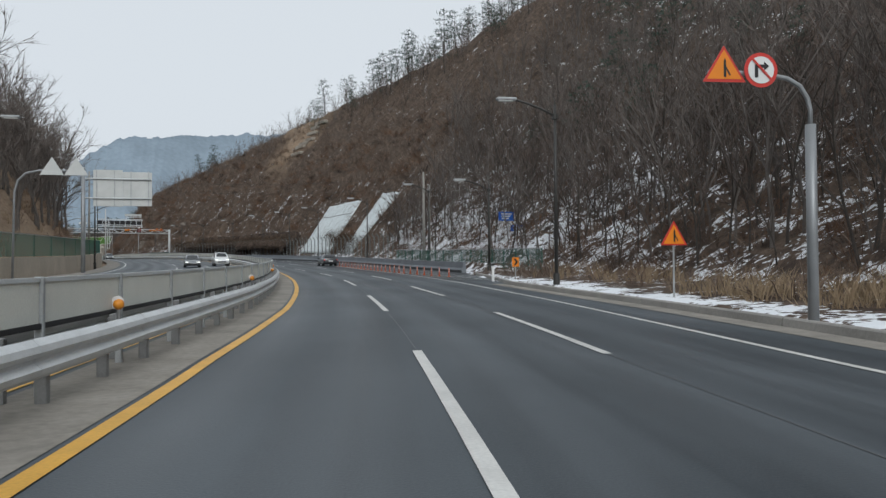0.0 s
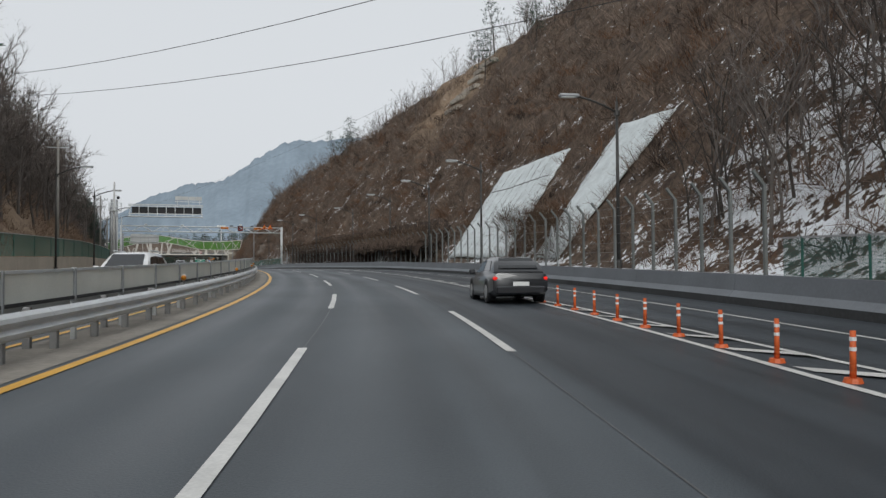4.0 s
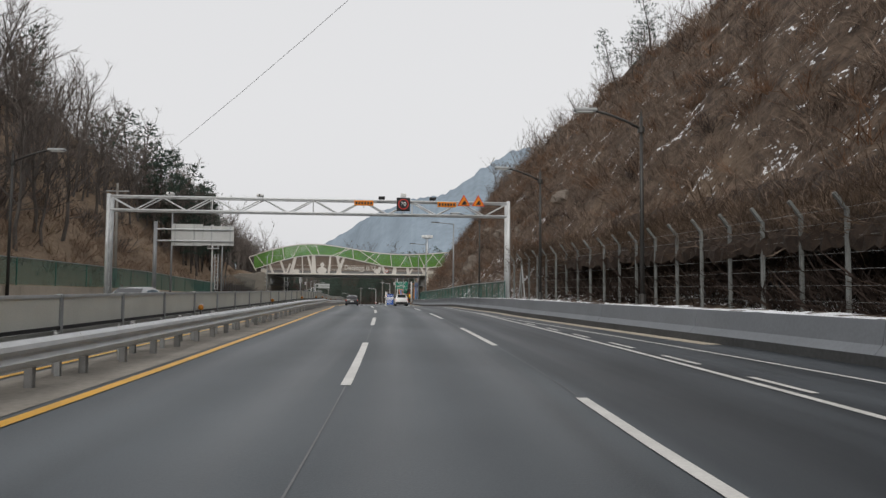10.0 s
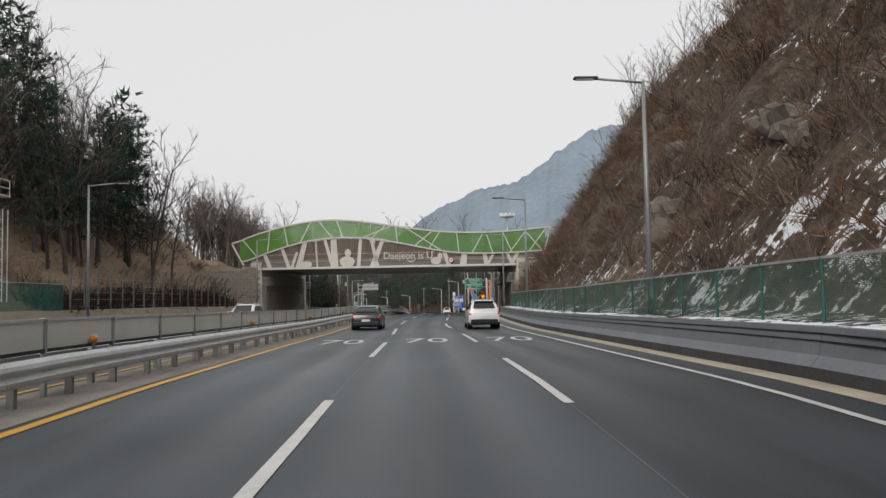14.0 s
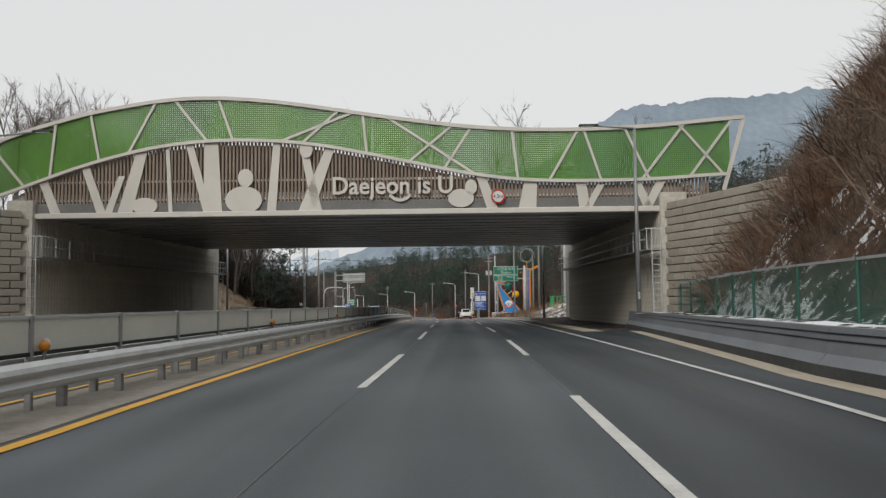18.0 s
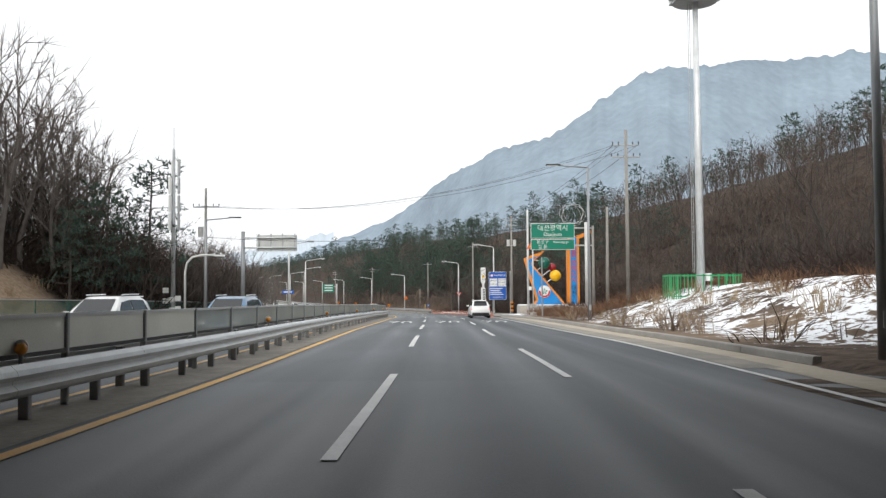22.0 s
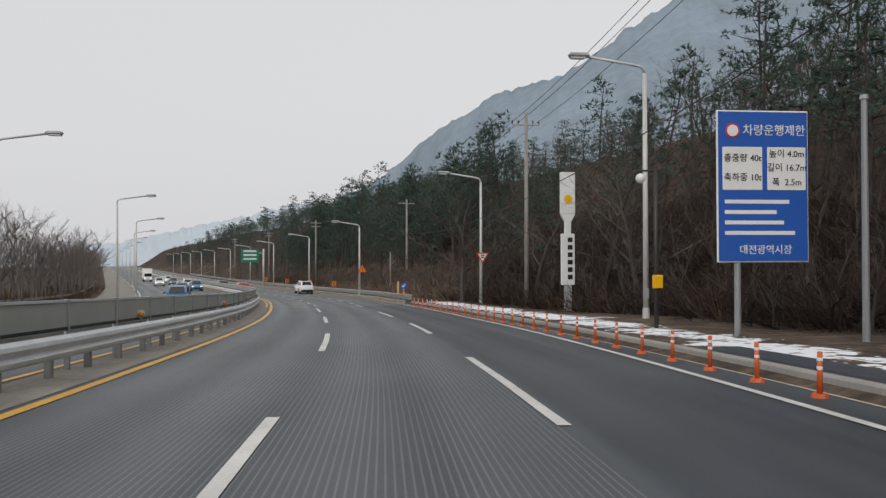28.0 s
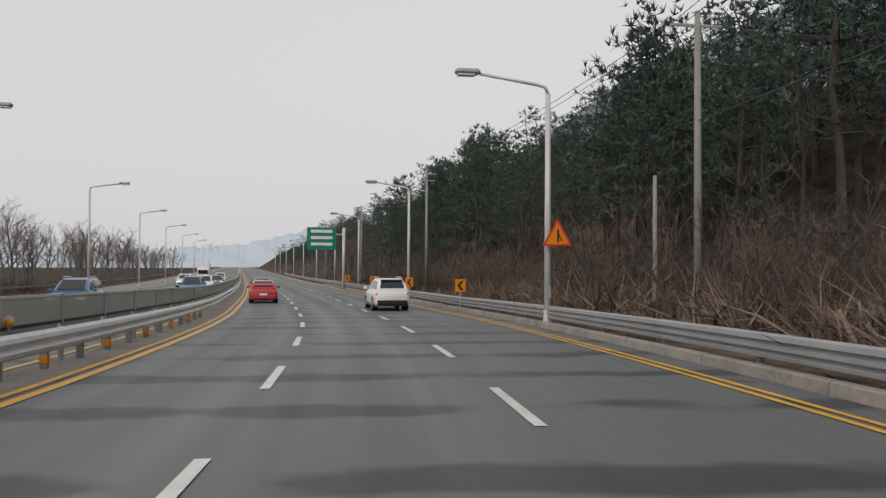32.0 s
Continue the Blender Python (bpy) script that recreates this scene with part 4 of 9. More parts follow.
def guard_rail(label, e, side, s0, s1, s_fine, post_material=RAIL_POST, gap=2.0, hi=0.0, waves=None, steel=None):
    g = thing("guard_rail", at(s0, e), label, "guard rail", "guard rails", "structure")
    inv = g.matrix_basis.inverted()
    g["count"] = 1
    sec = [(e + side * a, z + hi) for a, z in (waves or W_BEAM)]
    s = s0
    while s < s1:
        d = 4.0 if s < s_fine else 20.0
        o = ribbon("beam", s, min(s + d - 0.01, s1), sec, steel or GALV, g, offset=med if e < 0 else None, step=2 if s < s_fine else 5, smooth=False)
        o.matrix_basis = inv
        s += d
    bm = B()
    box(bm, (0, 0, 0.30 + hi / 2), (0.13, 0.11, 0.80 + hi), bevel=0.012)
    box(bm, (side * 0.06, 0, 0.52 + hi), (0.07, 0.12, 0.26), bevel=0.01)
    me = bpy.data.meshes.new("post")
    bm.to_mesh(me)
    bm.free()
    me.materials.append(post_material)
    bm = B()
    box(bm, (0, 0, 0.17), (0.15, 0.13, 0.14), bevel=0.006)
    band_me = bpy.data.meshes.new("orange_band")
    bm.to_mesh(band_me)
    bm.free()
    band_me.materials.append(SIGN_ORANGE)
    s = s0 + 0.5
    while s < min(s_fine, s1):
        o = new("post", me)
        o.parent = g
        if e == -6.0 and s > 519 and int(s / gap) % 2:
            band = new("orange_band", band_me)
            band.parent = o
        o.matrix_basis = inv @ at(s, e - side * 0.09 + (med(s) if e < 0 else 0))
        s += gap
    return g


guard_rail("silver W-beam guard rail on grey steel posts beside the inner lane", -6.0, 1, -24, 900, 560)
guard_rail("silver W-beam guard rail facing the oncoming lanes", -6.62, -1, -24, 900, 420, gap=4.0)
SCREEN_T = thing("glare_screen", at(-24, -6.31), "see-through grey mesh anti-glare screen between the two guard rails", "median screen", kind="structure")
inv = SCREEN_T.matrix_basis.inverted()
bm = B()
box(bm, (0, 0, 0.66), (0.10, 0.08, 1.36), bevel=0.012)
post_me = bpy.data.meshes.new("screen_post")
bm.to_mesh(post_me)
bm.free()
post_me.materials.append(GALV_DULL)
s = -24.0
while s < 900:
    d = 3.0 if s < 560 else 30.0
    stp = 3 if d < 5 else 6
    mesh_run = [(-6.32, 0.82), (-6.32, 1.28), (-6.30, 1.28), (-6.30, 0.82)]
    # The black strip below the panels stands in for the dark gap above the beams.
    for name, sec, m_ in (("screen_panel", mesh_run, SCREEN if s < 384 else GREY_SCREEN), ("screen_rail", [(-6.34, 1.28), (-6.34, 1.33), (-6.28, 1.33), (-6.28, 1.28)], GALV), ("dark_gap_strip", [(-6.35, 0.76), (-6.35, 0.82), (-6.27, 0.82), (-6.27, 0.76)], BLACK)):
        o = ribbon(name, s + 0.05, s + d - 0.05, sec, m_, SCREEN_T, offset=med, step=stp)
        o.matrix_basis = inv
    if d < 5:
        o = new("screen_post", post_me)
        o.parent = SCREEN_T
        o.matrix_basis = inv @ at(s, -6.31 + med(s))
    s += d
for k in range(38):
    s = -3 + k * 14.6
    t = thing("delineator", at(s, -6.2 + med(s), 0.76), "small round orange reflector on a stub above the guard rail", "reflector", "median reflectors")
    bm = B()
    bmesh.ops.create_uvsphere(bm, u_segments=10, v_segments=6, radius=0.08, matrix=Matrix.Translation((0, 0, 0.13)))
    part("reflector", bm, AMBER, t, smooth=True)
    part("stub", tube(B(), (0, 0, -0.3), (0, 0, 0.06), 0.03, n=6), RAIL_POST, t)
    part("white_disc", tube(B(), (-0.03, 0.04, 0.15), (-0.03, 0.06, 0.15), 0.1, n=12), REFLECT_WHITE, t)
guard_rail("dull silver three-wave guard rail along the outer edge, snow behind it", 6.62, -1, 524, 760, 640, gap=4.0, hi=0.0, waves=THRIE, steel=RAIL_STEEL)

for z in (0.66, 0.79):
    ribbon("barrier_groove", 238, 350, [(0.155 + (z - 0.42) * 0.16, z), (0.155 + (z - 0.42) * 0.16, z + 0.025), (0.26, z + 0.025), (0.26, z)], BLACK, BARRIER, "thin dark groove", offset=barrier_e, step=4)
# ---- the crossing: abutments, girders, deck, and its timber-and-green facade ----
BR0, BR1, ZB = 350.0, 380.6, 6.4
BRIDGE = thing("bridge", at(BR0, 0), "road bridge with a brown slatted facade and a green wavy screen", "bridge")
binv = BRIDGE.matrix_basis.inverted()


def bpart(name, bm, material, label="", smooth=False, parent=None):
    return part(name, bm, material, parent or BRIDGE, label, smooth)


for e0, e1, lab in ((10.9, 12.3, "stained ribbed concrete abutment wall"), (-24.4, -23.0, "stained ribbed concrete abutment wall")):
    o = ribbon("abutment", BR0 - 0.5, BR1 + 4, [(e0, -0.8), (e0, ZB + 0.9), (e1, ZB + 0.9), (e1, -0.8)], ABUTMENT, BRIDGE, lab, step=4, zfun=lambda s: float(road_z(BR0) - road_z(min(s, BR1))))
    o.matrix_basis = binv
for e in (10.89, -22.99):
    sg = -1 if e > 0 else 1
    rib = bpy.data.meshes.new("wall_rib")
    rib_bm = box(B(), (0, 0, 0), (0.05, 0.12, ZB + 0.2))
    rib_bm.to_mesh(rib)
    rib.materials.append(ABUTMENT)
    for k in range(104):
        s = BR0 - 0.3 + k * 0.32
        mesh_part("wall_rib", rib, ABUTMENT, BRIDGE).matrix_basis = binv @ at(s, e, ZB / 2 - 0.1)
for k in range(15):
    s = BR0 + 1.2 + k * 2.0
    bm = B()
    m = binv @ at(s, 0, float(road_z(BR0) - road_z(s)))
    sec = [(-0.45, ZB), (0.45, ZB), (0.45, ZB + 0.18), (0.12, ZB + 0.3), (0.12, ZB + 0.75), (0.5, ZB + 0.9), (-0.5, ZB + 0.9), (-0.12, ZB + 0.75), (-0.12, ZB + 0.3), (-0.45, ZB + 0.18)]
    a = [bm.verts.new(m @ Vector((-23.0, y, z))) for y, z in sec]
    c = [bm.verts.new(m @ Vector((10.9, y, z))) for y, z in sec]
    bm.faces.new(a[::-1])
    bm.faces.new(c)
    for i in range(len(sec)):
        j = (i + 1) % len(sec)
        bm.faces.new((a[i], a[j], c[j], c[i]))
    bmesh.ops.recalc_face_normals(bm, faces=bm.faces)
    bpart("girder", bm, GIRDER)
o = ribbon("deck", BR0, BR1, [(-24.4, ZB + 0.9), (-24.4, ZB + 1.25), (12.3, ZB + 1.25), (12.3, ZB + 0.9)], GIRDER, BRIDGE, "grey concrete deck slab", step=6, zfun=lambda s: float(road_z(BR0) - road_z(s)))
o.matrix_basis = binv
for y in (0.0, BR1 - BR0):
    bpart("edge_beam", box(B(), (-6.0, y, ZB + 0.45), (36.6, 0.35, 0.55), bevel=0.03), DARK_CONCRETE, "dark steel edge beam")
bpart("parapet", box(B(), (-6.0, BR1 - BR0, ZB + 1.4), (40, 0.3, 1.3), bevel=0.03), CONCRETE, "plain concrete parapet")
# brown slats of the facade
UP = ((-26.9, 9.8), (-24, 11.0), (-20, 12.1), (-16, 12.75), (-13.4, 12.85), (-10.5, 12.65), (-7.6, 12.25), (-3.6, 11.6), (0.5, 11.05), (3.4, 10.85), (6.7, 10.8), (10.7, 10.95), (15.6, 11.4))
LO = ((-25.7, 7.3), (-22.7, 8.4), (-19.9, 9.35), (-16.6, 10.15), (-13.4, 10.5), (-10.1, 10.45), (-7.6, 10.2), (-3.6, 9.4), (0.5, 8.5), (3.4, 8.1), (6.7, 8.0), (10.7, 8.05), (14.6, 8.3))


def wave(t, x):
    """A smooth curve through the rail's posts."""
    xs, zs = [p[0] for p in t], [p[1] for p in t]
    f = np.linspace(-1.2, 1.2, 7)
    return float(np.mean([np.interp(x + d, xs, zs) for d in f]))


slat_x, k = -23.6, 0
slats = []
while slat_x < 13.6:
    top = wave(LO, slat_x)
    bm = B()
    box(bm, (slat_x, -0.06, (ZB + 0.15 + top) / 2), (0.11, 0.1, top - ZB - 0.15))
    bpart("slat", bm, BROWN_SLAT)
    slat_x += 0.2
bpart("slat_backing", plate(B(), [(-24.3, ZB + 0.2)] + [(x / 2, wave(LO, x / 2) - 0.2) for x in range(-48, 28, 4)] + [(13.8, ZB + 0.2)], 0.06, Matrix.Translation((0, 0.12, 0))), mat("slat_backing_board", (0.19, 0.15, 0.122), 0.8, var=0.3), "brown backing boards behind the slats")
for z in (ZB + 0.9, ZB + 1.9):
    bpart("slat_rail", box(B(), (-5, -0.02, z), (36.5, 0.06, 0.1)), IVORY)
bpart("sill_plate", box(B(), (-6.2, -0.2, ZB + 0.05), (37.0, 0.25, 0.3), bevel=0.03), IVORY, "ivory sill along the foot of the slats")
# green perforated screen in panels, between two ivory rails
xs_ = np.linspace(-25.9, 14.8, 22)
for a, c in zip(xs_[:-1], xs_[1:]):
    n_ = 4
    f = np.linspace(a + 0.006, c - 0.006, n_)
    o = bpart("green_panel", plate(B(), [(x, wave(LO, x)) for x in f] + [(x, wave(UP, x)) for x in f[::-1]], 0.05, Matrix.Translation((0, -0.22, 0))), GREEN_PANEL)
for t, th in ((UP, 0.2), (LO, 0.17)):
    bm = B()
    f = np.linspace(t[0][0], t[-1][0], 60)
    plate(bm, [(x, wave(t, x) - th / 2) for x in f] + [(x, wave(t, x) + th / 2) for x in f[::-1]], 0.22, Matrix.Translation((0, -0.38, 0)))
    bpart("wave_rail", bm, IVORY, "ivory wavy rail")


def bar2(x0, z0, x1, z1, w, y=-0.34, name="lattice_bar", depth=0.1):
    d = Vector((x1 - x0, z1 - z0)).normalized()
    n2 = Vector((-d.y, d.x)) * w / 2
    bm = plate(B(), [(x0 - n2.x, z0 - n2.y), (x1 - n2.x, z1 - n2.y), (x1 + n2.x, z1 + n2.y), (x0 + n2.x, z0 + n2.y)], depth, Matrix.Translation((0, y, 0)))
    bpart(name, bm, IVORY)


bar2(-26.9, 9.8, -25.4, 7.0, 0.2, name="end_bar")
bar2(15.6, 11.4, 14.4, 7.4, 0.2, name="end_bar")
for x0, up0, x1, up1 in ((-25.5, 1, -23.6, 0), (-22.2, 0, -21.9, 1), (-20, 1, -19.5, 0), (-17.9, 0, -16.4, 1), (-15.4, 1, -13.6, 0), (-13, 1, -12.2, 0), (-9.6, 0, -5.6, 1), (-6.4, 1, -8.4, 0), (-5.1, 1, -4.9, 0), (-3.8, 1, 1.0, 0), (-0.7, 0, 0.8, 1), (-2.6, 0, -0.2, 1), (3.0, 1, 3.3, 0), (5.0, 0, 6.6, 1), (6.9, 1, 7.8, 0), (9.1, 1, 10.4, 0), (10.0, 0, 12.4, 1), (12.0, 1, 14.4, 0), (12.6, 0, 15.0, 1)):
    bar2(x0, wave(UP if up0 else LO, x0), x1, wave(UP if up1 else LO, x1), 0.13)
# ivory tree trunks standing against the slats: foot, fork and tips
def trunk(x0, w0, x1, w1, top=None):
    zt = top if top else wave(LO, x1) - 0.05
    bm = plate(B(), [(x0 - w0 / 2, ZB + 0.2), (x0 + w0 / 2, ZB + 0.2), (x1 + w1 / 2, zt), (x1 - w1 / 2, zt)], 0.08, Matrix.Translation((0, -0.22, 0)))
    bpart("tree_cutout", bm, IVORY)


for q in ((-21.9, 0.55, -22.6, 0.5), (-19.4, 0.5, -20.3, 0.45), (-18.1, 0.8, -17.2, 0.6), (-19.0, 0.4, -18.3, 0.35, 8.6), (-15.6, 0.22, -15.8, 0.2), (-13.3, 1.0, -13.4, 0.75), (-13.6, 0.45, -14.6, 0.4), (-10.1, 0.5, -9.8, 0.4), (-8.2, 0.85, -6.9, 0.5), (-7.6, 0.5, -8.4, 0.4), (1.9, 0.6, 1.3, 0.5), (3.8, 0.95, 4.0, 0.7), (6.9, 0.6, 6.7, 0.55), (7.1, 0.4, 7.8, 0.4, 7.8), (10.3, 0.5, 9.7, 0.45), (10.3, 0.5, 11.1, 0.5)):
    trunk(*q)
# plain rounded plates where the facade carries cut-out figures
for cx, cz, rx, rz in ((-11.6, 7.2, 1.0, 0.75), (-11.5, 8.4, 0.42, 0.5), (-17.0, 6.95, 0.7, 0.45), (0.2, 7.15, 0.7, 0.5), (0.75, 7.75, 0.32, 0.42), (-8.2, 9.9, 0.35, 0.45)):
    bpart("cutout_plate", plate(B(), [(cx + rx * math.cos(a), cz + rz * math.sin(a)) for a in np.linspace(0, 2 * math.pi, 22)[:-1]], 0.08, Matrix.Translation((0, -0.3, 0))), IVORY, "plain ivory plate")
letters("Daejeon is U", 1.34, Matrix.Translation((-3.5, -0.3, 7.85)), IVORY, BRIDGE, "ivory_letter", 0.94)
bm = B()
arc = [(-3.1 + 0.62 * math.cos(a), 7.5 + 0.5 * math.sin(a)) for a in np.linspace(math.pi * 1.08, math.pi * 1.92, 12)]
arc2 = [(-3.1 + 0.5 * math.cos(a), 7.56 + 0.38 * math.sin(a)) for a in np.linspace(math.pi * 1.92, math.pi * 1.08, 12)]
bpart("smile_plate", plate(bm, arc + arc2, 0.08, Matrix.Translation((0, -0.3, 0))), IVORY)


def round_sign(parent, m, r, rim, face, words="", size=0.3, name="sign_face"):
    o = part(name, plate(B(), disc(r), 0.03), rim, parent)
    o.matrix_basis = m
    o2 = part("sign_field", plate(B(), disc(r * 0.78), 0.012, Matrix.Translation((0, -0.016, 0))), face, parent)
    o2.matrix_basis = m
    if words:
        lettering(words, size, m @ Matrix.Translation((0, -0.03, 0)), SIGN_BLACK, parent)


t = thing("height_limit_sign", at(BR0, 2.2, 7.2), "round white height limit sign with a red rim", "road sign")
round_sign(t, Matrix.Translation((0, -0.42, 0)), 0.38, SIGN_RED, SIGN_WHITE, "4.5m", 0.27)
part("bracket", box(B(), (0, -0.2, 0), (0.1, 0.4, 0.1)), GALV_DULL, t)

# inspection walkways along the abutments, with ladders
for e, sd, hi in ((10.75, -1, 4.15), (-22.85, 1, 4.15)):
    w = thing("walkway", at(BR0 - 1.5, e), "galvanised inspection walkway with railings on the abutment", "walkway", "walkways")
    L = 34.0
    part("deck_grating", box(B(), (sd * 0.45, L / 2, hi), (0.9, L, 0.06)), GALV_DULL, w)
    for z in (0.55, 1.1):
        part("handrail", tube(B(), (sd * 0.88, 0, hi + z), (sd * 0.88, L, hi + z), 0.03, n=6), GALV, w)
    bm = tube(B(), (sd * 0.88, 0, hi), (sd * 0.88, 0, hi + 1.1), 0.028, n=6)
    me = bpy.data.meshes.new("stanchion")
    bm.to_mesh(me)
    bm.free()
    me.materials.append(GALV)
    for k in range(23):
        o = new("stanchion", me)
        o.parent = w
        o.matrix_basis = Matrix.Translation((0, k * L / 22, 0))
    for y in (0.0, L):
        part("end_rail", tube(B(), (0, y, hi + 1.1), (sd * 0.88, y, hi + 1.1), 0.03, n=6), GALV, w)
    for y in (-0.1, L + 0.1):
        lad = part("ladder", tube(tube(B(), (sd * 0.2, y, 0.6), (sd * 0.2, y, hi + 1.1), 0.03, n=6), (sd * 0.65, y, 0.6), (sd * 0.65, y, hi + 1.1), 0.03, n=6), GALV, w)
        bm = B()
        for r in range(12):
            tube(bm, (sd * 0.2, y, 0.8 + r * 0.32), (sd * 0.65, y, 0.8 + r * 0.32), 0.018, n=5)
        part("rung_set", bm, GALV, lad)

# wing walls of beige blocks
def block_wall(name, corners, top0, top1, material, label, bw=1.05, bh=0.42):
    """A retaining wall along a ground line, in courses of blocks."""
    w = thing(name, Matrix.Identity(4), label, "retaining wall", "wing walls", "structure")
    (s0, e0), (s1, e1) = corners
    p0, p1 = (Vector((float(a), float(b), float(road_z(s)))) for s, (a, b) in ((s0, line(s0, e0)), (s1, line(s1, e1))))
    d = p1 - p0
    L = d.length
    d.normalize()
    nrm = Vector((-d.y, d.x, 0)) * 0.12
    n_, k = int(L / bw), 0
    me = None
    for r in range(int(max(top0, top1) / bh) + 1):
        for c in range(n_ + 1):
            f = min(1, max(0, (c * bw + (r % 2) * bw / 2) / L))
            if (r + 1) * bh > top0 + (top1 - top0) * f + 0.3:
                continue
            if me is None:
                bm = box(B(), (0, 0, bh / 2), (bw - 0.04, 0.5, bh - 0.04), bevel=0.03)
                me = bpy.data.meshes.new("wall_block")
                bm.to_mesh(me)
                bm.free()
                me.materials.append(material)
            o = new("wall_block", me)
            o.parent = w
            q = p0 + d * min(L, c * bw + (r % 2) * bw / 2)
            o.matrix_basis = Matrix.Translation((q.x, q.y, p0.z + r * bh)) @ Matrix.Rotation(math.atan2(d.y, d.x), 4, "Z")
    back = [(p0, 0.0), (p1, 0.0)]
    bm = B()
    a = [p0 + Vector((0, 0, -0.4)), p1 + Vector((0, 0, -0.4)), p1 + Vector((0, 0, top1)), p0 + Vector((0, 0, top0))]
    side = -1 if nrm.dot(Vector((*line((s0 + s1) / 2, 0), 0)) - p0) > 0 else 1
    f0 = [bm.verts.new(v + nrm * side * 0.6) for v in a]
    f1 = [bm.verts.new(v + nrm * side * 4) for v in a]
    bm.faces.new(f0)
    bm.faces.new(f1[::-1])
    for i in range(4):
        j = (i + 1) % 4
        bm.faces.new((f0[i], f1[i], f1[j], f0[j]))
    bmesh.ops.recalc_face_normals(bm, faces=bm.faces)
    part("wall_core", bm, material, w)
    return w


block_wall("wing_wall", ((BR0 - 0.6, 11.4), (334, 15.6)), 6.6, 6.3, BEIGE_BLOCK, "beige concrete block retaining wall beside the bridge")
block_wall("wing_wall", ((BR0 - 0.6, -23.6), (338, -34)), 6.6, 5.2, BEIGE_BLOCK, "beige concrete block retaining wall beside the bridge")
block_wall("wing_wall", ((BR1 + 4, 11.4), (391, 17)), 6.2, 3.2, BEIGE_BLOCK, "beige concrete block retaining wall beside the bridge")
block_wall("wing_wall", ((BR1 + 4, -23.6), (392, -30)), 6.2, 3.5, BEIGE_BLOCK, "beige concrete block retaining wall beside the bridge")

# ---- truss gantry over the carriageway ----
GA = thing("sign_gantry", at(241.5, 0), "galvanised lattice gantry over the road with cameras and a speed display", "gantry")
x0, x1, zt, zl = -22.1, 8.75, 8.5, 7.45
for x in (x0, x1):
    for y in (-0.45, 0.45):
        part("leg", tube(B(), (x, y, 0.3), (x, y, zt + 0.15), 0.15, n=10), GALV, GA, smooth=True)
    bm = B()
    for k in range(7):
        z = 0.8 + k * 0.95
        tube(bm, (x, -0.45, z), (x, 0.45, z + 0.95), 0.045, n=5)
    part("leg_lacing", bm, GALV, GA)
    part("footing", box(B(), (x, 0, 0.35), (0.9, 1.7, 0.9), bevel=0.04), CONCRETE, GA, "concrete footing")
for y in (-0.45, 0.45):
    for z in (zl, zt):
        part("chord", tube(B(), (x0, y, z), (x1, y, z), 0.085, n=8), GALV, GA, smooth=True)
n_ = 16
for k in range(n_):
    a, c = x0 + (x1 - x0) * k / n_, x0 + (x1 - x0) * (k + 1) / n_
    for y in (-0.45, 0.45):
        part("diagonal", tube(B(), (a, y, zl if k % 2 else zt), (c, y, zt if k % 2 else zl), 0.05, n=6), GALV, GA)
    part("cross_tie", tube(B(), (a, -0.45, zt), (a, 0.45, zt), 0.04, n=6), GALV, GA)
    if k % 4 == 0:
        part("upright", tube(B(), (a, -0.45, zl), (a, -0.45, zt), 0.05, n=6), GALV, GA)
d = thing("speed_display", at(241.0, 0.35, 8.25), "black electronic speed display with a red ring reading 70", "speed display")
part("case", box(B(), (0, 0, 0), (1.05, 0.3, 1.05), bevel=0.04), BLACK, d)
part("ring", plate(B(), disc(0.42), 0.03, Matrix.Translation((0, -0.19, 0))), SIGN_RED, d)
part("dial", plate(B(), disc(0.34), 0.03, Matrix.Translation((0, -0.205, 0))), SIGN_BLACK, d)
lettering("70", 0.46, Matrix.Translation((0, -0.23, 0)), REFLECT_WHITE, d)
part("sensor_box", box(B(), (0, 0, 0.72), (0.45, 0.25, 0.3), bevel=0.03), SIGN_WHITE, d)
part("mount", box(B(), (0, 0.15, -0.2), (0.1, 0.2, 0.9)), GALV, d)
for x in (-2.75, 3.8):
    d = thing("amber_sign", at(241.0, x, 8.3), "amber sign board with black bars of lettering on the gantry", "sign panel", "gantry panels")
    part("panel", box(B(), (0, 0, 0), (1.5, 0.12, 0.4), bevel=0.02), SIGN_ORANGE, d)
    for k in range(6):
        part("bar", box(B(), (-0.58 + k * 0.23, -0.07, 0), (0.15, 0.02, 0.2)), SIGN_BLACK, d)
    part("mount", box(B(), (0, 0.15, -0.1), (0.08, 0.2, 0.5)), GALV, d)
for x in (-17.6, -10.8, -1.35, 2.7):
    d = thing("traffic_camera", at(241.4, x, 8.45), "pale grey enforcement camera on a short bracket", "camera", "gantry cameras")
    part("bracket", tube(B(), (0, 0, -0.1), (0, 0, 0.22), 0.04, n=6), GALV, d)
    part("housing", box(B(), (0, -0.08, 0.32), (0.5, 0.62, 0.2), bevel=0.03), SIGN_WHITE if x < -5 else BLACK, d)
    part("lens", tube(B(), (0, -0.39, 0.32), (0, -0.44, 0.32), 0.07, n=10), BLACK, d)


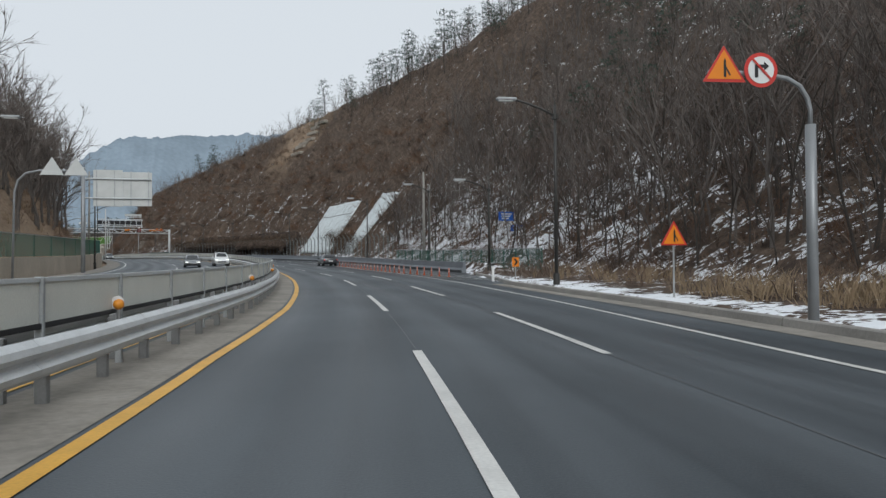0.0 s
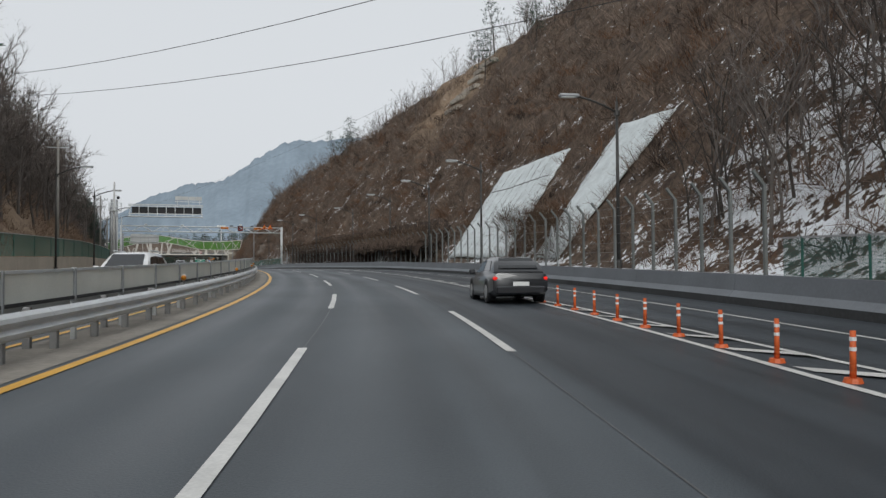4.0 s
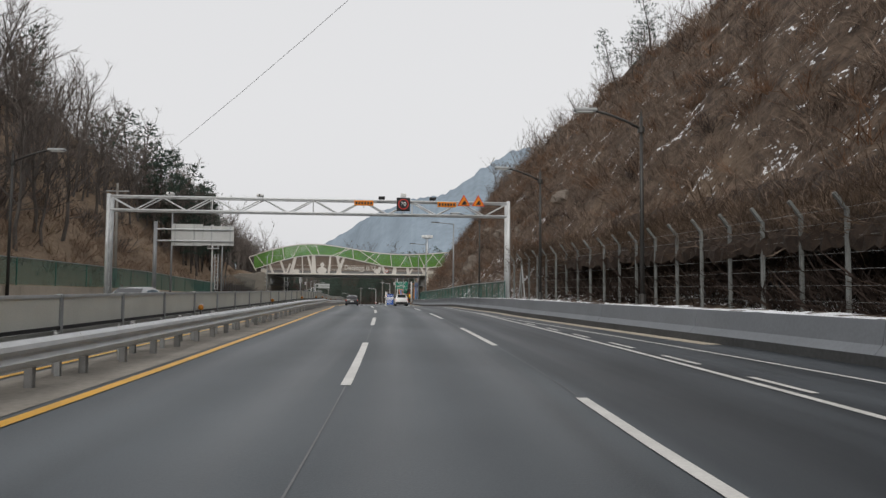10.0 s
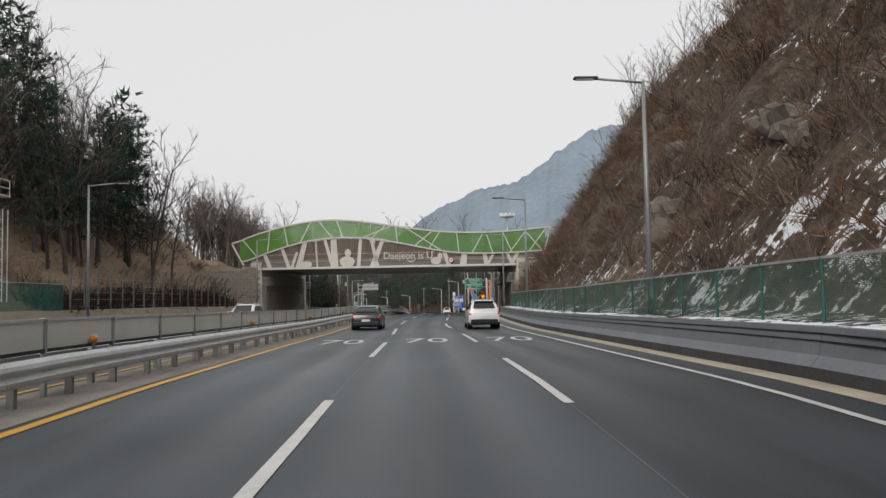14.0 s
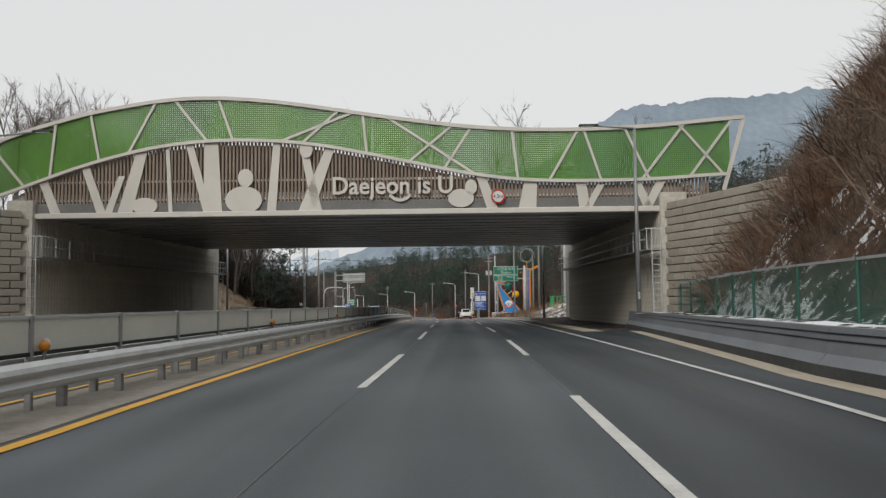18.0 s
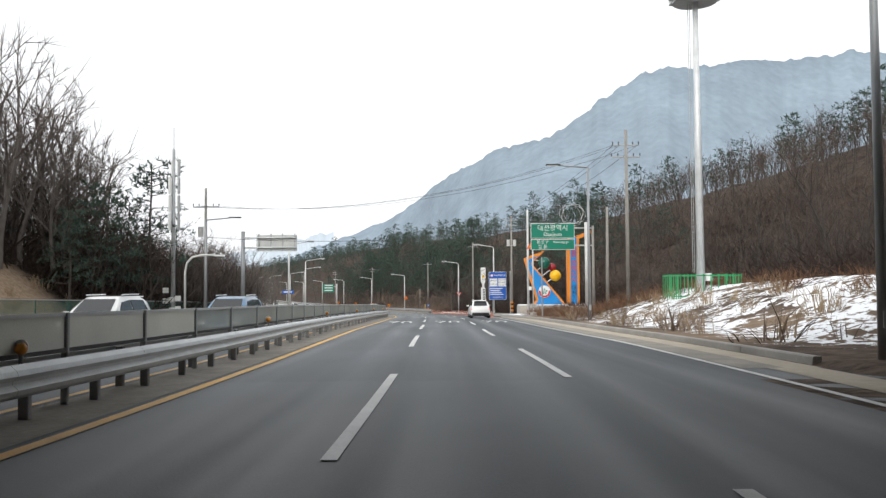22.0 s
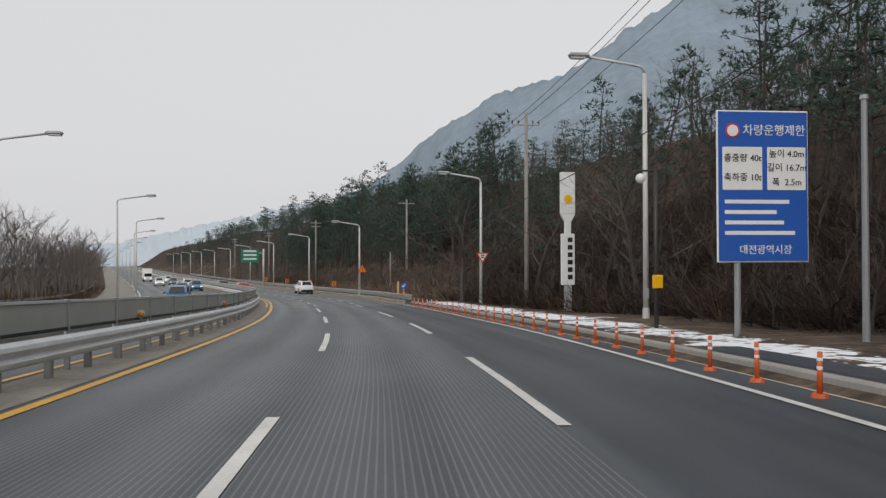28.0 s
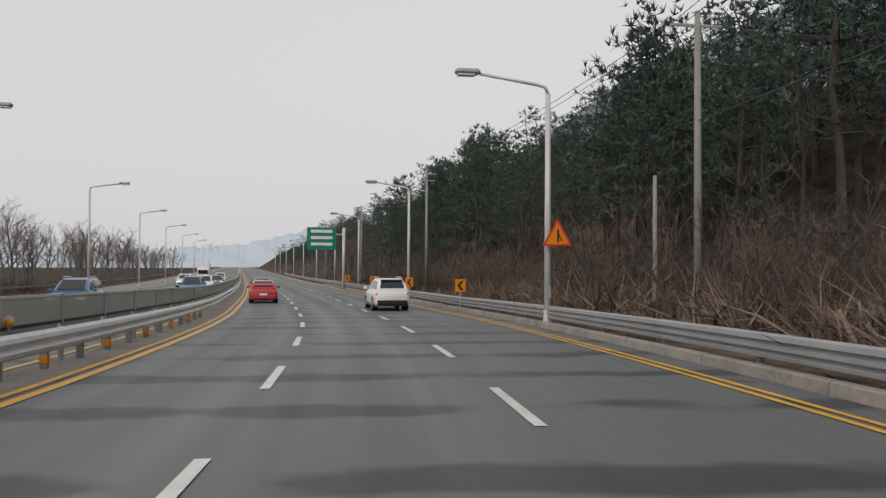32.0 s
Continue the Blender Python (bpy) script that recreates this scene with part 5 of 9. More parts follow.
def triangle_sign(m, size, glyph, label, group="warning signs", back=False):
    t = thing("warning_sign", m, label, "road sign", group)
    h = size * 0.87

    def tri(k, up=0.0):
        return [(-size / 2 * k, up), (size / 2 * k, up), (0, up + h * k)]
    part("rim", plate(B(), tri(1.0), 0.03), SIGN_RED if not back else SIGN_BACK, t)
    if not back:
        part("field", plate(B(), tri(0.80, h * 0.06), 0.01, Matrix.Translation((0, -0.013, 0))), SIGN_ORANGE, t)
        bm = B()
        for g in glyph:
            plate(bm, [(x * size, z * size) for x, z in g], 0.008, Matrix.Translation((0, -0.024, 0)))
        part("symbol", bm, SIGN_BLACK, t)
    return t


MERGE = [[(-0.02, 0.12), (0.04, 0.12), (0.04, 0.5), (0.01, 0.58), (-0.02, 0.5)], [(0.04, 0.3), (0.13, 0.15), (0.16, 0.17), (0.04, 0.38)]]
SLIDE = [[(-0.2, 0.1), (0.18, 0.1), (0.02, 0.42)], [(0.05, 0.4), (0.1, 0.44), (0.22, 0.14), (0.19, 0.12)]]
for x in (5.15, 6.3):
    triangle_sign(at(240.9, x, 8.2), 1.05, SLIDE, "triangular orange warning sign with a red rim on the gantry")

# ---- the variable message board on the left ----
V = thing("message_board", at(185.8, -10.6, -0.55), "cantilevered message board, dark display in a galvanised cage, seen from behind", "message board")
for x in (-8.2, -7.6):
    part("mast", tube(B(), (x - 2.8, 0, 0.5), (x - 2.8, 0, 9.6), 0.2, 0.15, n=10), GALV_DULL, V, smooth=True)
part("cage", box(B(), (-4.3, 0, 8.25), (8.6, 0.5, 0.9), bevel=0.03), BLACK, V, "dark display back")
for z in (7.45, 7.8, 8.8, 9.0):
    part("cage_rail", box(B(), (-4.4, -0.55, z), (9.2, 0.1, 0.12)), GALV, V)
for k in range(9):
    part("cage_post", box(B(), (-8.8 + k * 1.1, -0.55, 8.2), (0.08, 0.08, 1.4)), GALV, V)
part("walk_grating", box(B(), (-4.4, -0.4, 7.42), (9.2, 0.9, 0.07)), GALV, V)
for k in range(4):
    part("top_panel", box(B(), (-2.9 + k * 0.85, 0, 9.95), (0.8, 0.08, 0.5)), SIGN_BACK, V)
part("top_frame", box(B(), (-1.6, 0.05, 9.5), (3.4, 0.06, 0.08)), GALV, V)
for x in (-3.0, -1.6, -0.2):
    part("top_leg", box(B(), (x, 0.05, 9.4), (0.07, 0.06, 0.9)), GALV, V)

# ---- street lamps ----
def lamp_dark(s, e, h=8.7, z=0.0, flip=1):
    t = thing("street_lamp", at(s, e, z), "dark painted street lamp with a swan-neck arm", "street lamp", "dark street lamps")
    part("base", tube(B(), (0, 0, -0.3), (0, 0, 0.5), 0.17, 0.15, n=10), DARK_POLE, t)
    part("pole", tube(B(), (0, 0, 0.4), (0, 0, h + 0.35), 0.1, 0.065, n=10), DARK_POLE, t, smooth=True)
    part("collar", tube(B(), (0, 0, h - 0.35), (0, 0, h - 0.1), 0.15, 0.15, n=10), DARK_POLE, t)
    part("finial", tube(B(), (0, 0, h + 0.35), (0, 0, h + 0.75), 0.05, 0.0, n=8), DARK_POLE, t)
    f = -flip
    part("arm", pipe(B(), [(0, 0, h - 0.2), (f * 0.7, 0, h + 0.15), (f * 1.4, 0, h + 0.4), (f * 2.0, 0, h + 0.55)], 0.055, 8), DARK_POLE, t, smooth=True)
    part("lamp_head", box(B(), (f * 2.45, 0, h + 0.58), (1.0, 0.34, 0.16), bevel=0.05), GALV_DULL, t, "grey lamp head")
    part("lens", box(B(), (f * 2.5, 0, h + 0.49), (0.7, 0.26, 0.03)), SIGN_WHITE, t)
    return t


def lamp_grey(s, e, h=9.3, z=0.0, flip=1):
    t = thing("street_lamp", at(s, e, z), "grey steel street lamp with a flat dark head", "street lamp", "grey street lamps")
    part("base", box(B(), (0, 0, 0.0), (0.4, 0.4, 0.06), bevel=0.01), GREY_POLE, t)
    part("pole", tube(B(), (0, 0, 0), (0, 0, h), 0.12, 0.07, n=10), GREY_POLE, t, smooth=True)
    f = -flip
    part("arm", tube(B(), (0, 0, h - 0.05), (f * 1.9, 0, h + 0.12), 0.05, n=8), GREY_POLE, t, smooth=True)
    part("lamp_head", box(B(), (f * 2.3, 0, h + 0.15), (0.95, 0.3, 0.1), bevel=0.03), DARK_POLE, t, "dark flat lamp head")
    part("lens", box(B(), (f * 2.35, 0, h + 0.09), (0.7, 0.24, 0.02)), SIGN_WHITE, t)
    part("service_door", box(B(), (0, -0.11, 0.9), (0.12, 0.03, 0.35)), GALV_DULL, t)
    return t


def lamp_white(s, e, h=9.2, z=0.0, flip=1):
    t = thing("street_lamp", at(s, e, z), "pale painted street lamp with a bent arm", "street lamp", "pale street lamps")
    part("base", tube(B(), (0, 0, -0.4), (0, 0, 0.5), 0.16, 0.14, n=10), WHITE_POLE, t)
    part("pole", tube(B(), (0, 0, 0), (0, 0, h - 0.25), 0.125, 0.085, n=10), WHITE_POLE, t, smooth=True)
    f = -flip
    part("arm", pipe(B(), [(0, 0, h - 0.25), (f * 0.1, 0, h - 0.02), (f * 0.4, 0, h + 0.06), (f * 2.4, 0, h + 0.35)], 0.06, 8), WHITE_POLE, t, smooth=True)
    part("lamp_head", box(B(), (f * 2.8, 0, h + 0.4), (0.85, 0.34, 0.2), bevel=0.07), GALV_DULL, t, "grey lamp head")
    part("lens", box(B(), (f * 2.85, 0, h + 0.28), (0.6, 0.26, 0.06), bevel=0.02), SIGN_WHITE, t)
    part("service_door", box(B(), (0, -0.13, 1.1), (0.13, 0.03, 0.4)), GALV_DULL, t)
    return t


for s, e, z, h in ((37.2, 7.9, 0.2, 8.4), (61.7, 11.4, 0.4, 6.6), (86.5, 12.9, 0.8, 8.0), (112, 12.3, 0.8, 8.0)):
    lamp_dark(s, e, z=z, h=h)
for s, e in ((137.3, 11.8), (154.1, 11.5), (171.5, 11.5), (194.9, 12.0), (211.9, 9.7), (228.4, 8.6)):
    lamp_dark(s, e, z=0.85, h=7.8)
for s, e in ((275.1, 8.8), (311.9, 8.55), (346.5, 8.9)):
    lamp_grey(s, e, z=0.85)
lamp_dark(256, 8.8, z=0.85, h=7.8)
for s, e in ((383.0, 8.5), (418.7, 9.4)):
    lamp_grey(s, e, z=0.1, h=10.2)
for s, e in ((489.5, 11.1), (515.5, 10.2), (549.5, 6.6), (581, 7.0), (613, 7.4), (645, 8.2), (676, 8.2), (708, 8.2), (742, 8.2), (778, 8.2), (816, 8.2), (856, 8.2)):
    lamp_white(s, e, z=0.1, h=10.4 if s < 500 else 9.3 if s < 530 else 8.1)
for s, e in ((48, -22.6), (98, -22.8), (150, -22.8), (176, -22.8), (206, -22.8), (226, -22.8)):
    lamp_dark(s, e, z=0.1, flip=-1)
for s in (265, 298, 345, 386):
    lamp_grey(s, -22.5, z=0.1, h=9.8, flip=-1)
lamp_grey(429, -18.8, z=0.1, h=8.0, flip=-1)
for s in (468, 502, 533, 563, 596, 628, 662, 700, 745, 795, 850):
    lamp_white(s, -18.4 if s < 510 else -17.8, z=0.0, flip=-1)
# ---- plants, drawn from a few grown patterns ----
def seg(p0, p1, r0, r1, n=3):
    """Corners and faces of one tapered stem."""
    d = np.asarray(p1, float) - p0
    d /= np.linalg.norm(d) + 1e-9
    a = np.cross(d, (0.31, 0.2, 0.93) if abs(d[2]) < 0.9 else (1, 0, 0))
    a /= np.linalg.norm(a)
    c = np.cross(d, a)
    th = np.arange(n) * 2 * math.pi / n
    ring = np.cos(th)[:, None] * a + np.sin(th)[:, None] * c
    v = np.concatenate([p0 + ring * r0, p1 + ring * r1])
    f = [(k, (k + 1) % n, n + (k + 1) % n, n + k) for k in range(n)]
    return v, f


class Grown:
    def __init__(self):
        self.v, self.f, self.n = [], [], 0

    def add(self, v, f):
        self.v.append(np.asarray(v, float))
        self.f.append(np.asarray(f, int) + self.n)
        self.n += len(v)

    def done(self):
        return np.concatenate(self.v), np.concatenate(self.f)


def bend(rs, d, amount):
    q = d + rs.normal(0, amount, 3)
    return q / np.linalg.norm(q)


def bare_tree(seed, h=8.0, limbs=9, twigs=11, spread=0.55, low=0.3, fat=1.0, joints=3, sub=2, stout=1.0):
    rs, wood, fine = np.random.RandomState(seed), Grown(), Grown()
    p, d, r = np.zeros(3), np.array([rs.normal(0, 0.05), rs.normal(0, 0.05), 1.0]), h * 0.014 * stout
    path = [p]
    for k in range(6):
        q = p + d * h * 0.75 / 6
        wood.add(*seg(p, q, r, r * 0.82, 5))
        p, r, d = q, r * 0.82, bend(rs, d, 0.1)
        path.append(p)
    for k in range(limbs):
        f = low + (1 - low) * (k + rs.rand()) / limbs
        i = min(5, int(f * 6))
        b = path[i] + (path[i + 1] - path[i]) * (f * 6 - i)
        az = k * 2.4 + rs.rand()
        d = np.array([math.cos(az) * spread, math.sin(az) * spread, 0.75])
        L, r = h * (0.5 - 0.28 * f) * rs.uniform(0.8, 1.2), h * 0.0065 * (1.15 - f * 0.7)
        q0 = b
        for j in range(joints):
            d = bend(rs, d / np.linalg.norm(d), 0.16)
            q1 = q0 + d * L / joints
            wood.add(*seg(q0, q1, r, r * 0.62, 3))
            for w in range(twigs // 3 + 1):
                o = q0 + (q1 - q0) * rs.rand()
                e = bend(rs, d, 0.5)
                e[2] += 0.25
                ln = L * rs.uniform(0.2, 0.5)
                m = o + e * ln * 0.6
                side = np.cross(e, rs.normal(size=3))
                side /= np.linalg.norm(side)
                tip = m + bend(rs, e, 0.3) * ln * 0.6
                w0 = 0.012 * h / 8 * fat
                fine.add([o - side * w0, o + side * w0, m], [(0, 1, 2)])
                fine.add([o + (m - o) * 0.7 - side * w0 * 0.6, o + (m - o) * 0.7 + side * w0 * 0.6, tip], [(0, 1, 2)])
                for _ in range(sub):
                    b0 = o + (m - o) * rs.uniform(0.3, 1.0)
                    t2 = b0 + bend(rs, e, 0.6) * ln * rs.uniform(0.35, 0.65)
                    fine.add([b0 - side * w0 * 0.5, b0 + side * w0 * 0.5, t2], [(0, 1, 2)])
            q0, r = q1, r * 0.62
    return wood.done(), fine.done()


def scrub(seed, n=14, thick=(0.011, 0.026), twigs=2):
    """A rounded brush of fine arching stems, each with a few side twigs."""
    rs, g = np.random.RandomState(seed), Grown()
    for k in range(n):
        b = np.array([rs.normal(0, 0.3), rs.normal(0, 0.3), -0.1])
        d = bend(rs, np.array([b[0] * 1.5, b[1] * 1.5, 0.9]), 0.35)
        L, w = rs.uniform(0.55, 1.25), rs.uniform(*thick)
        s = np.cross(d, rs.normal(size=3))
        s /= np.linalg.norm(s)
        m = b + d * L * 0.55
        t = m + bend(rs, d + np.array([0, 0, -0.25]), 0.4) * L * 0.6
        g.add([b - s * w, b + s * w, m + s * w * 0.8, m - s * w * 0.8, t], [(0, 1, 2), (0, 2, 3), (3, 2, 4)])
        for _ in range(twigs):
            o = b + (m - b) * rs.uniform(0.5, 1.0)
            g.add([o - s * w * 0.6, o + s * w * 0.6, o + bend(rs, d, 0.7) * L * rs.uniform(0.3, 0.6)], [(0, 1, 2)])
    return g.done()


def tuft(seed, n=34):
    rs, g = np.random.RandomState(seed), Grown()
    for k in range(n):
        b = np.array([rs.normal(0, 0.2), rs.normal(0, 0.2), -0.05])
        d = bend(rs, np.array([b[0], b[1], 1.0]), 0.22)
        L, w = rs.uniform(0.5, 1.0), 0.014
        s = np.cross(d, rs.normal(size=3))
        s /= np.linalg.norm(s)
        m = b + d * L * 0.6
        t = m + bend(rs, d, 0.35) * L * 0.5
        g.add([b - s * w, b + s * w, m + s * w, m - s * w, t + s * 0.003, t - s * 0.003], [(0, 1, 2, 3), (3, 2, 4, 5)])
    return g.done()


def pine(seed, h=9.0, clumps=30, low=0.35, wide=0.26, needles=11, leaf_size=0.7, blades=2, wide_leaf=0.17):
    rs, wood, leaf = np.random.RandomState(seed), Grown(), Grown()
    p, d, r = np.zeros(3), np.array([0, 0, 1.0]), h * 0.016
    for k in range(5):
        q = p + d * h * 0.2
        wood.add(*seg(p, q, r, r * 0.75, 5))
        p, r, d = q, r * 0.75, bend(rs, d, 0.06)
    for k in range(clumps):
        f = low + (1 - low) * k / clumps
        az = k * 2.4 + rs.rand()
        reach = h * wide * (1.05 - 0.75 * ((f - low) / (1 - low)) ** 1.4) * rs.uniform(0.45, 1.1)
        c = np.array([math.cos(az) * reach, math.sin(az) * reach, h * f + rs.normal(0, 0.2)])
        b = np.array([0, 0, h * f - reach * 0.25])
        wood.add(*seg(b, c, h * 0.004, h * 0.0015, 3))
        size = h * 0.075 * rs.uniform(0.7, 1.3)
        # each bough ends in tufts of needles that spray out and up
        for j in range(needles):
            o = c + rs.normal(0, 1, 3) * np.array([1, 1, 0.36]) * size * 0.52
            tilt = rs.normal(0, 0.5, 3) + np.array([0, 0, 0.5]) + (c - b) / (np.linalg.norm(c - b) + 1e-6) * 0.5
            for w in range(blades):
                n1 = tilt + rs.normal(0, 0.9, 3)
                n1 /= np.linalg.norm(n1)
                n2 = np.cross(n1, rs.normal(size=3))
                n2 /= np.linalg.norm(n2)
                a = size * leaf_size * rs.uniform(0.7, 1.25)
                leaf.add([o - n2 * a * wide_leaf, o + n2 * a * wide_leaf, o + n1 * a * 1.1], [(0, 1, 2)])
    return wood.done(), leaf.done()


def sown(name, pattern_list, places, material, parent, seed, size=(0.8, 1.25), lean=0.08, label="", align=None):
    """Many copies of grown patterns as one mesh."""
    rs = np.random.RandomState(seed)
    V, F, n = [], [], 0
    pick = rs.randint(len(pattern_list), size=len(places))
    for k, p in enumerate(places):
        v, f = pattern_list[pick[k]]
        a, sc = rs.uniform(0, 6.283), rs.uniform(*size)
        lx, ly = rs.normal(0, lean, 2)
        c, s = math.cos(a), math.sin(a)
        R = np.array([[c, -s, lx], [s, c, ly], [-lx, -ly, 1]]) * sc
        V.append(v @ R.T + p)
        F.append(f + n)
        n += len(v)
    me = bpy.data.meshes.new(name)
    fill_mesh(me, np.concatenate(V), np.concatenate(F))
    me.materials.append(material)
    ob = new(name, me)
    ob.parent = parent
    if label:
        ob["label"] = label
    return ob


def scatter(n, s0, s1, e0, e1, seed, keep=None):
    rs = np.random.RandomState(seed)
    s, e = rs.uniform(s0, s1, n), rs.uniform(e0, e1, n)
    if keep is not None:
        m = keep(s, e, rs.rand(n))
        s, e = s[m], e[m]
    return land_point(s, e)


TREES = [bare_tree(k, h, 9, 8, fat=1.3, sub=4) for k, h in enumerate((7.0, 8.5, 6.0, 9.5, 7.5))]
TALL = [bare_tree(20 + k, h, 11, 6, 0.5, 0.3, fat=1.7, sub=4) for k, h in enumerate((10.5, 12.0, 9.0, 11.0))]
LIGHT = [bare_tree(60 + k, h, 9, 5, fat=1.5, sub=4) for k, h in enumerate((7.0, 8.5, 6.5, 9.5, 7.5))]
SLIM = [bare_tree(40 + k, h, 8, 6, 0.55, 0.25, 1.5, 2, 5, 0.66) for k, h in enumerate((7.0, 9.0, 8.0, 6.0, 10.0))]
SCRUBS = [scrub(k) for k in range(6)]
FINE_SCRUBS = [scrub(50 + k, 24, (0.005, 0.012), 3) for k in range(5)]
BUSHES = [scrub(30 + k, 26, (0.010, 0.024), 3) for k in range(5)]
TUFTS = [tuft(k, 22) for k in range(4)]
PINES = [pine(k, h, 26, needles=6, leaf_size=0.7, blades=2, wide_leaf=0.2) for k, h in enumerate((9.0, 11.0, 8.0))]
MID_PINES = [pine(5 + k, h, 26, needles=9, leaf_size=0.46, blades=3, wide_leaf=0.15) for k, h in enumerate((9.0, 11.0, 8.0))]
NEAR_PINES = [pine(10 + k, h, 30, 0.3, 0.25, 12, 0.42, 8, 0.1) for k, h in enumerate((10.0, 12.0, 9.0))]


def wood_of(name, label, places, kind_list, seed, fine_mat, size=(0.75, 1.25), category="woodland"):
    w = thing(name, Matrix.Identity(4), label, category, kind="stuff")
    sown("trunks", [t[0] for t in kind_list], places, GREY_BARK if fine_mat is GREY_TWIGS else BARK, w, seed, size)
    sown("twigs" if fine_mat is not PINE else "needles", [t[1] for t in kind_list], places, fine_mat, w, seed, size)
    return w


on_slope_r = lambda s, e, u: (e > np.interp(s, *TOE_R) + 1.0) & ((s < 113) | (e > 26))
wood_of("hillside_woods", "slim bare winter trees on a snowy hillside", scatter(900, -40, 122, 13.5, 52, 11, on_slope_r), SLIM, 12, GREY_TWIGS, (0.8, 1.25))
wood_of("hillside_woods", "slim dark trees low on the snowy slope", scatter(340, 4, 112, 13.5, 30, 8, on_slope_r), SLIM, 7, BROWN_TWIGS, (0.6, 1.1))
wood_of("hillside_woods", "bare spreading trees high on the snowy hillside", scatter(210, -40, 125, 28, 75, 10, on_slope_r), TREES, 9, GREY_TWIGS, (0.9, 1.3))
wood_of("slope_trees", "bare trees thinly set on a steep brown slope", scatter(300, 110, 345, 17, 74, 13, lambda s, e, u: u < 0.05 + smooth_step(e, 26, 46)), SLIM, 14, TWIGS, (0.5, 0.9))
ridge_s = np.random.RandomState(70).uniform(112, 345, 190)
ridge_e = np.interp(ridge_s, *TOE_R) + np.interp(ridge_s, *BREAK_R) / np.interp(ridge_s, *SLOPE_R) + np.random.RandomState(71).uniform(-5, 2, 190)
wood_of("ridge_trees", "pale bare trees along the top of the slope", land_point(ridge_s, ridge_e), SLIM, 72, GREY_TWIGS, (0.5, 0.85))
wood_of("ridge_pines", "dark green pines along the ridge", scatter(80, 50, 185, 48, 80, 15), MID_PINES, 16, PINE, (0.75, 1.15))
top_s = np.random.RandomState(170).uniform(118, 212, 44)
top_e = np.interp(top_s, *TOE_R) + np.interp(top_s, *BREAK_R) / np.interp(top_s, *SLOPE_R) + np.random.RandomState(171).uniform(-7, 14, 44)
wood_of("ridge_pines", "tall dark pines standing over the top of the slope", land_point(top_s, top_e), MID_PINES, 172, PINE, (0.6, 1.0))
wood_of("ridge_pines", "a few dark pines on the slope", np.concatenate([scatter(6, 268, 282, 30, 35, 17), scatter(44, -20, 108, 26, 60, 18)]), MID_PINES, 19, PINE, (0.55, 0.95))
edge_trees = scatter(190, 56, 338, -35, -27.2, 21, lambda s, e, u: (e < np.interp(s, (56, 250, 262, 296, 304), (-27.2, -28.0, -32.5, -32.5, -27.0))))
wood_of("left_woods", "tall bare brown trees beyond the oncoming lanes", np.concatenate([edge_trees, scatter(60, -60, 60, -48, -30, 18), scatter(110, 40, 340, -60, -35, 20)]), TALL, 22, GREY_TWIGS, (1.0, 1.42))
wood_of("left_pines", "dark pines among bare trees on the hill", scatter(26, 190, 345, -56, -33, 23), PINES, 24, PINE, (0.85, 1.3))
wood_of("left_pines", "tall dark pines near the foot of the hill", scatter(20, 301, 328, -34, -28, 47), NEAR_PINES, 24, PINE, (0.85, 1.2))
wood_of("left_woods", "dense grey-brown trees crowding the hill", scatter(210, 130, 342, -52, -30.5, 220, lambda s, e, u: e < np.interp(s, (130, 250, 262, 296, 310), (-31, -31, -34, -34, -30.5))), TREES, 221, GREY_TWIGS, (0.9, 1.3))
lt = thing("left_thicket", Matrix.Identity(4), "tall brown thicket between the trees on the hill", "thicket", kind="stuff")
sown("bush", BUSHES, scatter(620, 120, 345, -48, -30, 222), GREY_TWIGS, lt, 223, (1.6, 3.0), 0.12)
sown("bush", BUSHES, scatter(560, 100, 345, -33, -26.0, 224), DRY_BRUSH, lt, 225, (0.7, 1.5), 0.2)
wood_of("left_woods", "bare trees beside the road past the bridge", np.concatenate([scatter(110, 384, 446, -60, -34, 25), scatter(90, 426, 480, -36, -23, 24), scatter(70, 428, 468, -33, -24, 226)]), TREES, 27, BROWN_TWIGS, (0.85, 1.25))
wood_of("left_woods", "pale grey bare trees far along the oncoming lanes", np.concatenate([scatter(46, 476, 560, -34, -24, 26), scatter(44, 458, 515, -32, -24, 268), scatter(150, 540, 800, -34, -23.6, 126)]), LIGHT, 127, GREY_TWIGS, (0.85, 1.2))
wood_of("left_pines", "tall dark pines behind the phone mast", np.concatenate([scatter(5, 422, 434, -27.5, -24, 48), scatter(4, 392, 404, -42, -36, 75)]), NEAR_PINES, 49, PINE, (0.8, 1.15))
wood_of("far_woods", "dark pine woods on the hill beside the road", scatter(240, 480, 900, 26, 130, 28, lambda s, e, u: e > np.interp(s, (470, 500, 560, 900), (34, 24, 20, 20))), PINES, 29, PINE, (0.7, 1.15))
wood_of("roadside_pines", "dark green pines on the bank above the guard rail", np.concatenate([scatter(22, 518, 550, 18, 32, 37), scatter(8, 455, 505, 26, 36, 38)]), NEAR_PINES, 39, PINE, (0.5, 0.75))
wood_of("roadside_pines", "tall dark green pines crowding the bank above the road", np.concatenate([scatter(70, 552, 650, 14, 30, 137), scatter(26, 550, 580, 15, 25, 88)]), NEAR_PINES, 138, PINE, (0.8, 1.12))
wood_of("roadside_pines", "tall dark pines behind the bare bank trees", scatter(9, 486, 514, 22, 31, 237), NEAR_PINES, 238, PINE, (0.95, 1.25))
wood_of("left_woods", "very tall bare trees round the phone mast", scatter(20, 416, 442, -37, -26.5, 103), TALL, 104, GREY_TWIGS, (1.35, 1.75))
